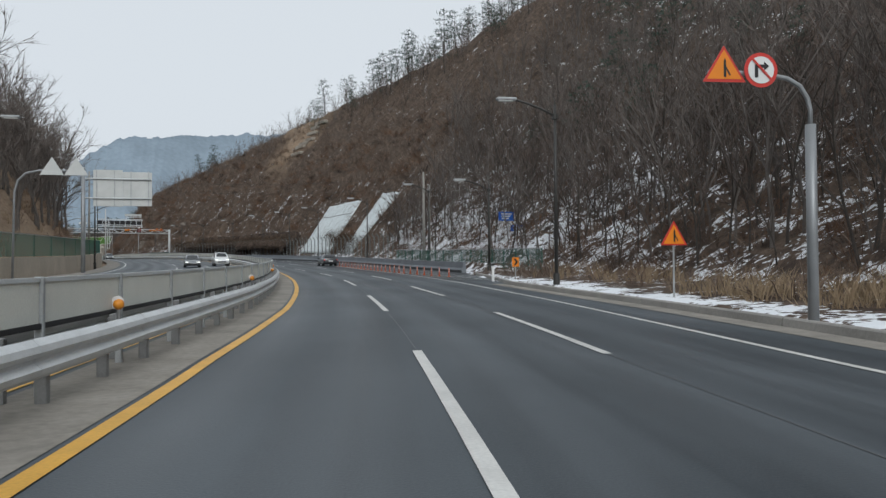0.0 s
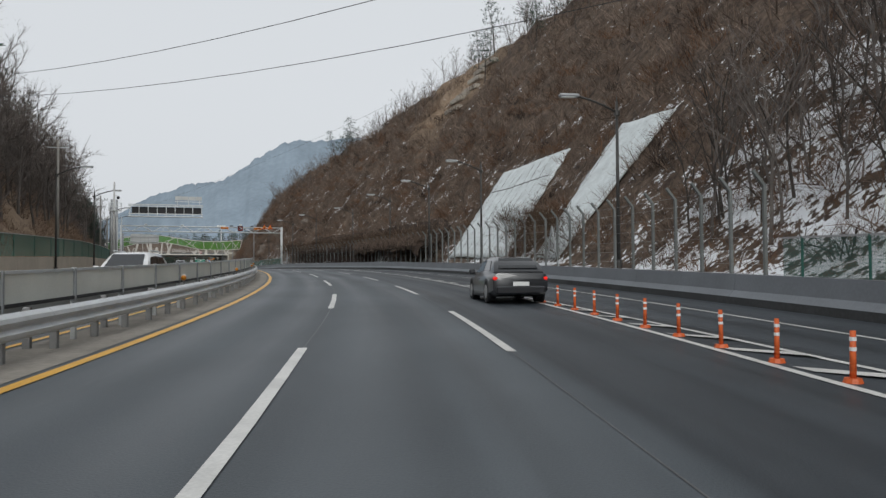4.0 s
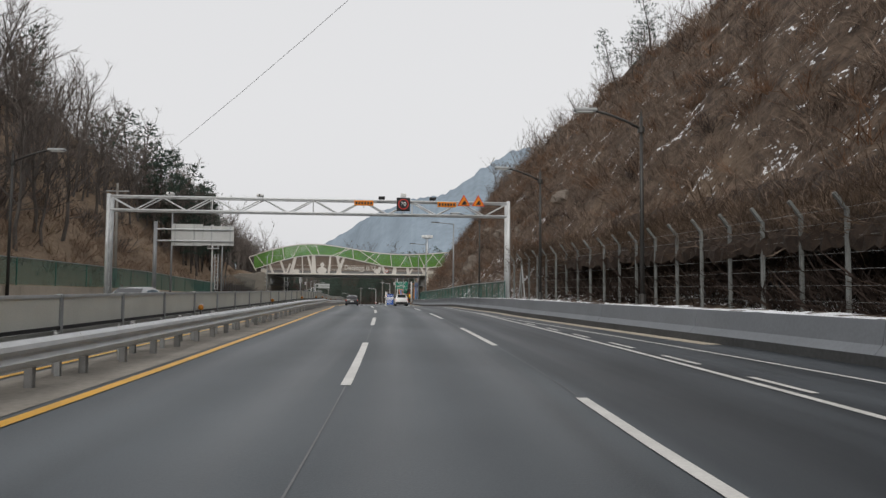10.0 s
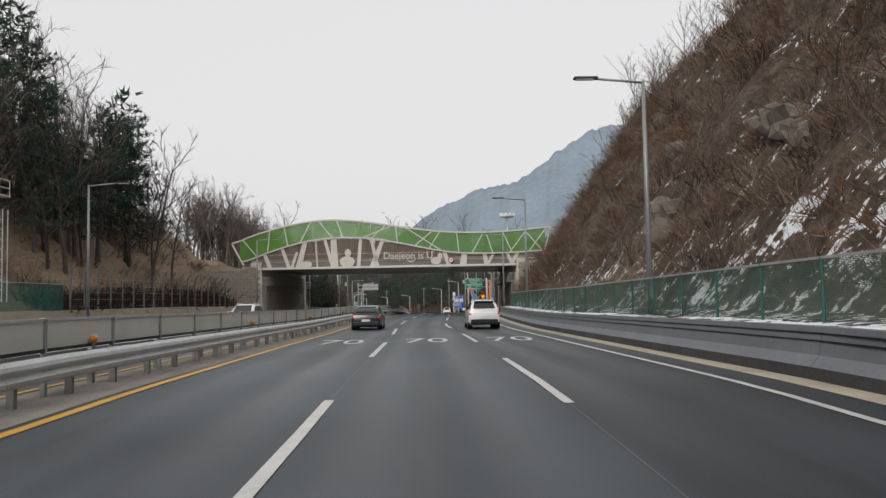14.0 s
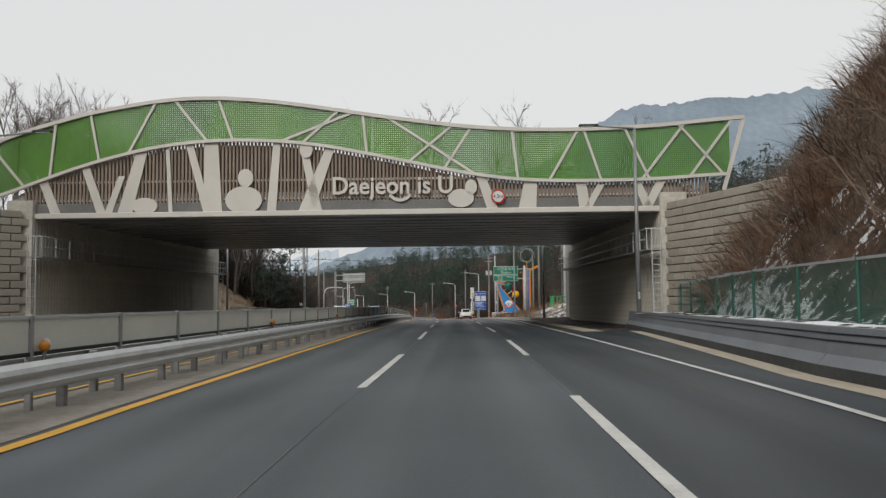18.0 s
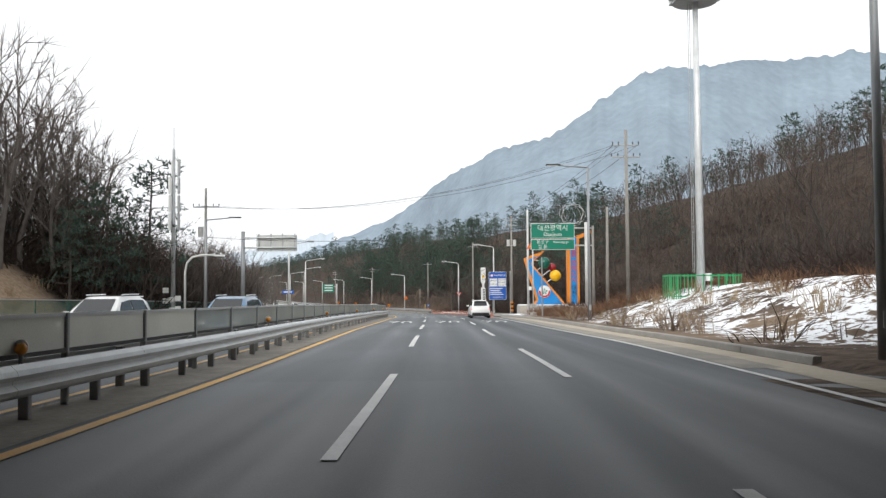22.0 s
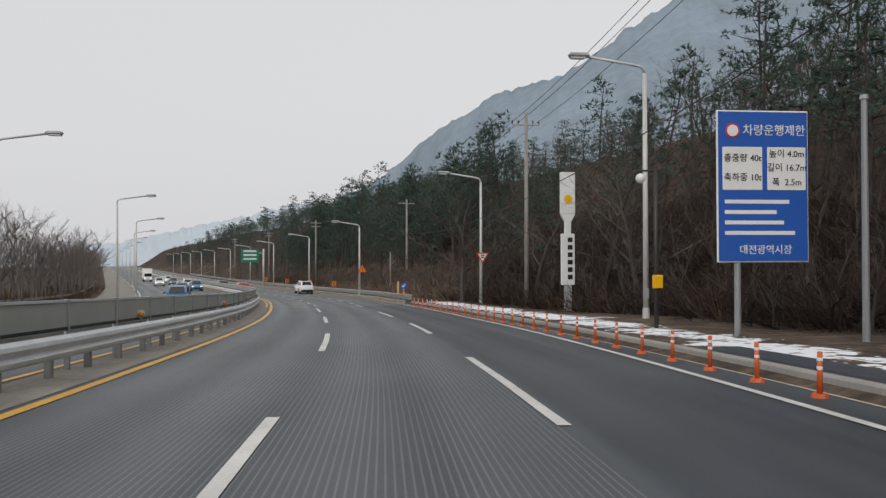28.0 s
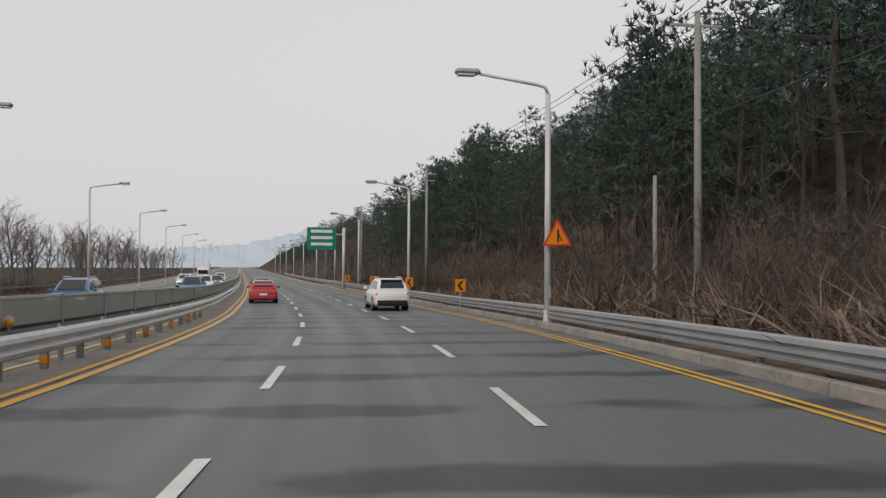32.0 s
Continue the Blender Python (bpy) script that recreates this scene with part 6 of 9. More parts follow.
wood_of("left_woods", "tall bare trees behind the phone mast", np.concatenate([scatter(80, 386, 446, -44, -34, 58, lambda s, e, u: e < np.interp(s, (386, 425, 440), (-34, -34, -28))), scatter(34, 384, 412, -46, -33, 101)]), TALL, 59, GREY_TWIGS, (1.0, 1.4))
wood_of("far_woods", "dark pine woods along the foot of the far hill", scatter(290, 545, 1000, 13.5, 60, 128, lambda s, e, u: e > np.interp(s, (545, 600, 1000), (22, 14, 14))), MID_PINES, 129, PINE, (0.6, 1.0))
wood_of("far_woods", "dark pine woods behind the snowy bank", scatter(120, 380, 500, 52, 140, 30), PINES, 31, PINE, (0.9, 1.4))
wood_of("far_woods", "brown leafless woods covering the hill past the bridge", scatter(330, 384, 560, 26, 100, 230, lambda s, e, u: e > np.interp(s, (384, 440, 470, 500, 560), (44, 30, 25, 22, 20))), TREES, 231, BROWN_TWIGS, (0.8, 1.25))
wood_of("roadside_woods", "dark leafless thicket at the foot of the hill", np.concatenate([scatter(340, 440, 700, 12.5, 40, 32, lambda s, e, u: e > np.interp(s, (440, 470, 500, 560, 700), (26, 21.5, 15, 11.5, 11))), scatter(210, 388, 470, 25, 66, 33)]), LIGHT, 34, BROWN_TWIGS, (0.65, 1.05))
wood_of("bank_trees", "dark bare trees with crooked limbs on the bank", scatter(120, 474, 570, 11.5, 25, 81, lambda s, e, u: e > np.interp(s, (474, 500, 530, 570), (17, 13, 9.6, 9.0))), TREES, 82, DARK_TWIGS, (0.5, 0.85))
wood_of("street_thicket", "dark bare trees beyond the oncoming lanes", np.concatenate([scatter(80, 424, 482, -34, -24, 83), scatter(110, 424, 450, -38, -24, 90)]), LIGHT, 84, DARK_TWIGS, (0.8, 1.2))
wood_of("bank_shrubs", "tall brown twiggy shrubs behind the guard rail", scatter(150, 526, 600, 8.2, 13, 85), LIGHT, 86, SCRUB, (0.3, 0.55))
wood_of("bank_trees", "dark bare trees behind the snowy berm", np.concatenate([scatter(110, 396, 462, 23, 44, 91), scatter(170, 400, 530, 30, 80, 93)]), LIGHT, 92, BROWN_TWIGS, (0.7, 1.2))
deck = scatter(46, 353, 377, -23, 13, 35)
deck[:, 2] += np.where(True, 7.6, 0)
wood_of("foot_thicket", "dark tangled thicket at the foot of the bank", scatter(230, 456, 640, 9.5, 16, 63, lambda s, e, u: e > np.interp(s, (456, 490, 520, 545, 640), (17, 11.5, 10.5, 8.6, 8.6))), LIGHT, 64, TWIGS, (0.28, 0.5))
wood_of("bridge_trees", "small bare trees planted on top of the bridge", deck, SLIM, 36, TWIGS, (0.5, 0.85))
sc = thing("slope_scrub", Matrix.Identity(4), "brown leafless scrub over the steep slope", "scrub", kind="stuff")
bare = lambda s, e: ~((s > 136 + (e - 13) * 0.6) & (s < 153.5 + (e - 13) * 0.5) & (e < 21.5)) & ~((s > 123.6) & (s < 129 + (e - 13) * 0.4) & (e < 22.2))
near_scrub = scatter(4200, 106, 347, 10, 24, 41, lambda s, e, u: (e > np.interp(s, *TOE_R) + 0.2) & bare(s, e))
sown("fine_scrub", FINE_SCRUBS, near_scrub[: len(near_scrub) // 2], SCRUB, sc, 42, (0.8, 1.5), 0.2)
sown("scrub", SCRUBS, near_scrub[len(near_scrub) // 2:], SCRUB, sc, 43, (0.6, 1.2), 0.2)
sown("scrub", SCRUBS, scatter(2000, 106, 347, 23, 52, 40, lambda s, e, u: u < 1.25 - (e - 12) / 52), SCRUB, sc, 57, (1.2, 2.3), 0.15)
sown("bush", BUSHES, scatter(800, 110, 347, 11, 38, 140, lambda s, e, u: (e > np.interp(s, *TOE_R) + 1.0) & bare(s, e)), SCRUB, sc, 141, (0.9, 1.7), 0.15)
CLUMPS = [scrub(90 + k, 46, (0.006, 0.015), 3) for k in range(5)]
clumped = lambda s, e, u: (e > np.interp(s, *TOE_R) + 1.2) & bare(s, e) & (wobble(s, e, 5.0, 77) > 0.15)
sown("brush_clump", CLUMPS, scatter(1500, 112, 346, 10.5, 34, 240, clumped), RUST, sc, 241, (0.8, 1.7), 0.2)
sown("brush_clump", CLUMPS, scatter(900, 112, 346, 10.5, 34, 242, lambda s, e, u: (e > np.interp(s, *TOE_R) + 1.2) & bare(s, e) & (wobble(s, e, 6.0, 78) > 0.3)), DARK_TWIGS, sc, 243, (0.9, 1.8), 0.2)
sown("brush_clump", CLUMPS, scatter(330, 318, 348, 9.3, 25, 244, lambda s, e, u: e > np.interp(s, *TOE_R) + 0.3), RUST, sc, 245, (0.7, 1.3), 0.2)
sown("fine_scrub", FINE_SCRUBS, scatter(600, 318, 347.5, 9.3, 26, 73, lambda s, e, u: e > np.interp(s, *TOE_R) + 0.3), SCRUB, sc, 74, (0.9, 1.5), 0.2)
sc = thing("wood_scrub", Matrix.Identity(4), "brown undergrowth among the trees", "scrub", kind="stuff")
sown("scrub", SCRUBS, np.concatenate([scatter(1300, -40, 110, 13.2, 46, 43), scatter(26, 388, 436, 8.6, 11, 62), scatter(50, 18, 56, 9.8, 12.8, 76), scatter(1300, -60, 345, -55, -26.5, 44), scatter(1100, 386, 660, 10, 44, 45, lambda s, e, u: ((s < 455) | (s > 528)) & (e > np.interp(s, (386, 430, 452, 470, 500, 560, 640), (25, 25, 23, 19, 11.5, 8.2, 8.2))))]), SCRUB, sc, 46, (0.7, 1.5), 0.12)
sc = thing("roadside_scrub", Matrix.Identity(4), "dark tangled scrub below the bare trees", "scrub", kind="stuff")
sown("scrub", SCRUBS, np.concatenate([scatter(330, 424, 620, -31, -22.9, 65), scatter(300, 424, 476, -34, -23.6, 94), scatter(330, 456, 530, 12, 27, 68, lambda s, e, u: e > np.interp(s, (456, 490, 520), (20, 13, 11.5))), scatter(420, 455, 640, 9.5, 15, 66, lambda s, e, u: e > np.interp(s, (455, 490, 520, 545, 640), (19, 11.5, 10.0, 8.4, 8.4)))]), VINE, sc, 67, (0.9, 1.6), 0.15)
sc = thing("dark_thicket", Matrix.Identity(4), "tall dark thicket of bare shrubs beside the road", "thicket", kind="stuff")
sown("bush", BUSHES, np.concatenate([scatter(230, 424, 474, -37, -24.5, 95), scatter(420, 398, 464, 21, 42, 96)]), DARK_TWIGS, sc, 97, (1.7, 3.0), 0.12)
sown("bush", BUSHES, scatter(900, 462, 534, 11, 25, 98, lambda s, e, u: e > np.interp(s, (466, 490, 515, 530), (16.5, 12.5, 10.6, 9.6))), DARK_TWIGS, sc, 99, (1.2, 2.3), 0.15)
sc = thing("hill_brush", Matrix.Identity(4), "brown brush and dead leaves poking through the snow", "scrub", kind="stuff")
sown("brush", BUSHES, scatter(380, 0, 112, 13.4, 34, 250), BROWN_TWIGS, sc, 251, (0.6, 1.5), 0.2)
sown("brush", FINE_SCRUBS, scatter(600, 20, 110, 12.6, 26, 252), RUST, sc, 253, (0.5, 1.1), 0.25)
sc = thing("bank_brush", Matrix.Identity(4), "rust-brown dead brush beside the snow bank", "scrub", kind="stuff")
sown("brush", BUSHES, np.concatenate([scatter(150, 425, 456, 9.4, 14, 254), scatter(60, 418, 440, 13, 20, 255), scatter(50, 388, 424, 15, 26, 256)]), RUST, sc, 257, (0.6, 1.25), 0.2)
sc = thing("bank_thicket", Matrix.Identity(4), "dense brown thicket on the bank and along the far verge", "thicket", kind="stuff")
sown("bush", BUSHES, scatter(230, 424, 456, -31, -24, 262), DARK_TWIGS, sc, 263, (1.8, 3.0), 0.12)
sown("bush", BUSHES, scatter(330, 424, 480, 23, 48, 264), BROWN_TWIGS, sc, 265, (1.6, 2.8), 0.12)
sown("bush", BUSHES, scatter(170, 522, 575, 8.6, 13, 266), SCRUB, sc, 267, (1.3, 2.2), 0.15)
gr = thing("dry_grass", Matrix.Identity(4), "tufts of pale dry grass on the verges", "grass", kind="stuff")
sown("grass", TUFTS, np.concatenate([scatter(60, 14, 27, 9.0, 12.5, 51), scatter(20, 30, 46, 9.5, 12.5, 50), scatter(320, -60, 345, -30, -23.6, 52), scatter(45, 385, 424, 8.3, 16, 53), scatter(50, 528, 640, 7.6, 10, 54), scatter(120, 380, 436, -30, -23.8, 55)]), STRAW, gr, 56, (0.5, 1.2), 0.15)

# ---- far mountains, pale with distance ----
# Air haze is put into these base colours, with a glow on the slopes.
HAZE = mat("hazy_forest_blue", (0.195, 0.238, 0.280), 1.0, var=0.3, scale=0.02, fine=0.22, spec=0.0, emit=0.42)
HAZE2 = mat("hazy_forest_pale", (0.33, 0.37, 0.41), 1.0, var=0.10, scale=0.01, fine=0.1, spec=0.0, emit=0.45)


def mountain(name, eye, ridge, material, depth, label, seed):
    """A ridge given by bearing to the left of north, rise and distance from a spot on the road; it slopes down towards the road."""
    t = thing(name, Matrix.Identity(4), label, "mountain", kind="structure")
    nb = 420
    b = np.linspace(ridge[0][0], ridge[-1][0], nb)
    el = np.interp(b, *list(zip(*[(r[0], r[1]) for r in ridge])))
    di = np.interp(b, *list(zip(*[(r[0], r[2]) for r in ridge])))
    rs = np.random.RandomState(seed)
    jag = np.convolve(rs.normal(0, 1, nb), np.ones(9) / 9, "same") * 3.0 + np.convolve(rs.normal(0, 1, nb), np.ones(3) / 3, "same") * 1.3
    rows = []
    for k, f in enumerate(np.linspace(0, 1, 14)):
        d = di - depth * (1 - f)
        h = (di * np.tan(np.radians(el)) + jag) * (f ** 1.25) + (12 * np.sin(b * 0.55 + k * 0.4 + seed) + 9 * np.sin(b * 1.7 - k * 0.6)) * f * (1 - f) + rs.normal(0, 0.25, nb) * f * (1 - f)
        rows.append(np.stack([eye[0] - np.sin(np.radians(b)) * d, eye[1] + np.cos(np.radians(b)) * d, eye[2] + h - 6 * (1 - f)], -1))
    rows.append(np.stack([eye[0] - np.sin(np.radians(b)) * (di + 200), eye[1] + np.cos(np.radians(b)) * (di + 200), np.full(nb, -20.0)], -1))
    me = grid_mesh(name, np.concatenate(rows), 15, nb)
    mesh_part("slope", me, material, t, smooth=True)


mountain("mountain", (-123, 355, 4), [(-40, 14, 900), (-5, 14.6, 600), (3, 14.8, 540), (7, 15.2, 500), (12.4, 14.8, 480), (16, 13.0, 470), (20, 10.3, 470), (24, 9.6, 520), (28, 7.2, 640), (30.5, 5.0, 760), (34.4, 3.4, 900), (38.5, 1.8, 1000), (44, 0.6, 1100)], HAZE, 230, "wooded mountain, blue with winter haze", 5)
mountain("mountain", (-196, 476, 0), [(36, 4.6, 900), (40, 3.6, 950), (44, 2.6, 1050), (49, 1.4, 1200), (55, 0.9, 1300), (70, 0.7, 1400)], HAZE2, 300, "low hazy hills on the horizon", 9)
# ---- fences on the outer side ----
FENCE_MESH = see_through("green_woven_mesh", (0.035, 0.13, 0.105), 0.5, 0.035)


def mesh_sheet(name, s0, s1, efun, z0, z1, material, parent, step=1.5):
    st = np.linspace(s0, s1, max(2, int((s1 - s0) / step) + 1))
    z = np.linspace(z0, z1, 2)
    s2, z2 = np.meshgrid(st, z, indexing="ij")
    e2 = np.array([[efun(a)] * 2 for a in st])
    x, y = line(s2, e2)
    return mesh_part(name, grid_mesh(name, np.stack([x, y, road_z(s2) + z2], -1).reshape(-1, 3), len(st), 2, np.stack([s2, z2], -1).reshape(-1, 2)), material, parent)


def mesh_fence(label, s0, s1, efun, z0, z1, gap=3.0, weave=FENCE_MESH):
    f = thing("mesh_fence", Matrix.Identity(4), label, "fence", "mesh fences", "structure")
    bm = tube(B(), (0, 0, z0 - 0.4), (0, 0, z1 + 0.05), 0.04, n=6)
    me = bpy.data.meshes.new("fence_post")
    bm.to_mesh(me)
    bm.free()
    me.materials.append(GREEN_MESH)
    s = s0
    while s < s1 - 0.1:
        o = new("fence_post", me)
        o.parent = f
        o.matrix_basis = at(s, efun(s))
        t = min(s + gap, s1)
        mesh_sheet("mesh_panel", s, t, efun, z0, z1, weave, f)
        ribbon("top_rail", s, t, [(efun((s + t) / 2) - 0.03, z1), (efun((s + t) / 2) - 0.03, z1 + 0.06), (efun((s + t) / 2) + 0.03, z1 + 0.06), (efun((s + t) / 2) + 0.03, z1)], GALV_DULL, f, step=3)
        s = t
    return f


mesh_fence("low green woven mesh fence along the wooded verge", 52, 98, lambda s: float(np.interp(s, (26, 60, 98), (11.6, 12.4, 12.2))), 0.5, 2.0)
mesh_fence("green woven mesh fence below the brown slope", 240, 346, lambda s: float(np.interp(s, (240, 330, 346), (8.3, 8.4, 10.7))), 0.85, 2.25)
mesh_fence("green mesh fence on the low wall beyond the oncoming lanes", -60, 296, lambda s: -23.2, 1.55, 3.15, 6.0, GREEN_CLOTH)
mesh_fence("green mesh fence at the foot of the bank", 392, 470, lambda s: -23.6, 0.2, 1.7, 4.0)

CF = thing("wire_fence", Matrix.Identity(4), "grey posts with bent tops strung with wires, dead vines on them", "fence", kind="structure")
bm = B()
box(bm, (0, 0, 1.45), (0.11, 0.13, 3.0), bevel=0.015)
m = Matrix.Translation((0, 0, 2.92)) @ Matrix.Rotation(radians(-38), 4, "Y")
box(bm, (0, 0, 0.3), (0.1, 0.12, 0.62), m, bevel=0.012)
post_me = bpy.data.meshes.new("fence_post")
bm.to_mesh(post_me)
bm.free()
post_me.materials.append(mat("grey_fence_concrete", (0.185, 0.195, 0.19), 0.8, var=0.4, scale=2, fine=20, random_tint=0.15))


def wire_e(s):
    return float(np.interp(s, (98, 195, 232, 240), (11.9, 11.7, 9.1, 8.6)))


s = 98.5
while s < 240:
    o = new("fence_post", post_me)
    o.parent = CF
    o.matrix_basis = at(s, wire_e(s), 0.8)
    s += 2.15
FAR_FENCE = thing("wire_fence", Matrix.Identity(4), "bent-top grey posts strung with wires before a dark thicket", "fence", kind="structure")
for k in range(18):
    o = new("fence_post", post_me)
    o.parent = FAR_FENCE
    o.matrix_basis = at(297 + k * 2.1, -23.2, 1.2) @ Matrix.Rotation(math.pi, 4, "Z")
for z in (1.7, 2.2, 2.7, 3.2, 3.7):
    ribbon("wire", 297, 333, [(-23.205, z), (-23.2, z + 0.012), (-23.195, z)], GALV_DULL, FAR_FENCE, step=4)
ft = thing("fence_thicket", Matrix.Identity(4), "dark tangled thicket behind the far wire fence", "thicket", kind="stuff")
sown("bush", BUSHES, scatter(150, 296, 338, -26.5, -24.3, 260), DARK_TWIGS, ft, 261, (1.3, 2.2), 0.15)
for z in (1.2, 1.65, 2.1, 2.55, 3.0, 3.4, 3.75):
    ribbon("wire", 98.5, 240, [(-0.005 - (0.12 if z > 3.1 else 0) - (0.2 if z > 3.6 else 0), z), (-0.2 * (z > 3.6) - 0.12 * (z > 3.1), z + 0.009), (0.005 - (0.12 if z > 3.1 else 0) - (0.2 if z > 3.6 else 0), z)], RAIL_POST, CF, step=2.15, offset=wire_e)
for s, d in ((121, 0.9), (178, 0.9), (236, 0.9)):
    for sg in (-1, 1):
        m = at(s, wire_e(s), 0.8)
        part("brace", tube(B(), m @ Vector((0, 0, 2.5)), m @ Vector((0, sg * d * 1.4, 0)), 0.05, n=6), GALV_DULL, CF)

# vines hanging in the fence
VINES = [scrub(60 + k, 16, (0.006, 0.014)) for k in range(4)]
rs = np.random.RandomState(5)
vs = rs.uniform(122, 240, 1500)
vs = vs[(vs < 134) | (vs > 157)]
vp = []
for q in vs:
    x, y = line(q, wire_e(q) + rs.uniform(-0.2, 2.4))
    vp.append((float(x), float(y), float(road_z(q)) + rs.uniform(3.2, 4.5)))
# More dark vines behind the posts, standing in for the deep shade there.
for q in rs.uniform(122, 240, 750):
    if 134 < q < 157:
        continue
    x, y = line(q, wire_e(q) + rs.uniform(0.9, 2.0))
    vp.append((float(x), float(y), float(road_z(q)) + rs.uniform(1.1, 3.2)))


def vine_mat(s0, s1, seed, droop=True):
    """A thick mat of dead vines lying from the fence's bent tops back to the slope, drooping over the front."""
    g = np.random.RandomState(seed)
    st = np.arange(s0, s1, 0.3)
    off = np.array((-0.5, -0.62, -0.45, 0.0, 0.7, 1.5, 2.4, 3.2))
    top = np.array((2.45, 2.75, 3.15, 3.45, 3.5, 3.7, 4.4, 5.6))
    if not droop:
        off = np.array((0.22, 0.16, 0.3, 0.6, 1.0, 1.6, 2.4, 3.2))
        top = np.array((2.75, 3.05, 3.25, 3.45, 3.6, 3.85, 4.4, 5.6))
    s2, o2 = np.meshgrid(st, off, indexing="ij")
    swell = 0.14 * np.sin(st * 0.9 + seed) + 0.14 * np.sin(st * 2.3) + g.normal(0, 0.12, len(st))
    ends = np.minimum(1, np.minimum(st - s0, s1 - st) / 3.0)
    zz = top[None, :] + swell[:, None] * (0.5, 1.5, 0.9, 0.8, 0.8, 0.7, 0.6, 0.4) - (1 - ends[:, None]) * 0.7 + g.normal(0, 0.07, s2.shape)
    if not droop:
        zz = top[None, :] + 0.4 * swell[:, None] + g.normal(0, 0.05, s2.shape)
    zz[:, 0] = np.minimum(zz[:, 0], zz[:, 1] - 0.1)
    x, y = line(s2, np.vectorize(wire_e)(s2) + o2 + g.normal(0, 0.06, s2.shape))
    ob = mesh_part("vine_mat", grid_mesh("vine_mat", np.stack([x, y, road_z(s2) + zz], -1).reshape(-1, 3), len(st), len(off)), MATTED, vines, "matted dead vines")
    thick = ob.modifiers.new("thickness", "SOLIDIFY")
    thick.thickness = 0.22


vines = thing("dead_vines", Matrix.Identity(4), "dark dead vines over the wire fence, some standing in for shade", "vines", kind="stuff")
sown("vine", VINES, np.array(vp), VINE, vines, 61, (0.55, 1.0), 0.45)
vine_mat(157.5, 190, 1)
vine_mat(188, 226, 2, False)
vp = []
for q in rs.uniform(158, 227, 2900):
    o = (rs.uniform(-0.62, 3.0) if rs.rand() < 0.6 else rs.uniform(-0.7, 0.1)) if q < 189 else rs.uniform(0.25, 3.0)
    x, y = line(q, wire_e(q) + o)
    vp.append((float(x), float(y), float(road_z(q)) + float(np.interp(o, (-0.6, 0, 0.7, 1.5, 2.4, 3.2), (2.8, 3.45, 3.5, 3.7, 4.4, 5.6)))))
sown("vine", SCRUBS, np.array(vp), SCRUB, vines, 62, (0.35, 0.75), 0.6)

# Dark bushes added as a curtain in place of the shadow behind the fence.
inside = []
for q in rs.uniform(184, 231, 290):
    inside.append(land_point(q, wire_e(q) + rs.uniform(0.9, 2.6)))
sown("vine", BUSHES, np.array(inside), DARK_TWIGS, vines, 63, (1.0, 1.9), 0.2)

# ---- slope sheets of pale concrete under snow, with lattice ribs ----
def slope_sheet(label, low0, low1, high0, high1, rows, cols, seed):
    """A sheet on the hillside between four corners, given as station, offset and height."""
    t = thing("slope_sheet", Matrix.Identity(4), label, "slope protection", "slope sheets", "structure")
    rs = np.random.RandomState(seed)
    nu, nv = 30, 24
    a, b, c, d = (np.array(q, float) for q in (low0, low1, high0, high1))
    P = []
    for i in range(nu):
        for j in range(nv):
            f, g = i / (nu - 1), j / (nv - 1)
            q = (a * (1 - f) + b * f) * (1 - g) + (c * (1 - f) + d * f) * g
            q[2] += 0.05 * math.sin(7 * f + 3 * g)
            q[0] += rs.normal(0, 0.12) if i in (0, nu - 1) else 0
            x, y = line(q[0], q[1])
            P.append((float(x), float(y), float(road_z(q[0])) + q[2] + rs.normal(0, 0.02)))
    o = mesh_part("snow_cover", grid_mesh("sheet", P, nu, nv), SHEET, t, "pale blue-green frosted sheet", True)
    sol = o.modifiers.new("thickness", "SOLIDIFY")
    sol.thickness = 0.14
    P = np.array(P).reshape(nu, nv, 3)
    for i in np.linspace(2, nu - 3, cols).astype(int):
        part("rib", pipe(B(), [tuple(P[i, j] + (0, 0, -0.03)) for j in range(0, nv - 1, 2)], 0.035, 5), DARK_CONCRETE, t)
    for j in np.linspace(17, nv - 7, rows).astype(int):
        part("rib", pipe(B(), [tuple(P[i, j] + (0, 0, 0.0)) for i in range(1, nu - 1, 2)], 0.06, 5), DARK_CONCRETE, t)
    return t


slope_sheet("snow-covered concrete slope sheet with lattice ribs", (153.0, 13.3, 1.45), (135.8, 13.1, 1.45), (157.4, 20.9, 10.75), (141.4, 21.3, 11.2), 1, 8, 3)
slope_sheet("smooth snow-covered slope sheet on the brown hillside", (128.7, 13.2, 1.4), (123.9, 13.2, 1.4), (132.6, 22.0, 11.9), (124.0, 21.6, 11.4), 0, 2, 4)
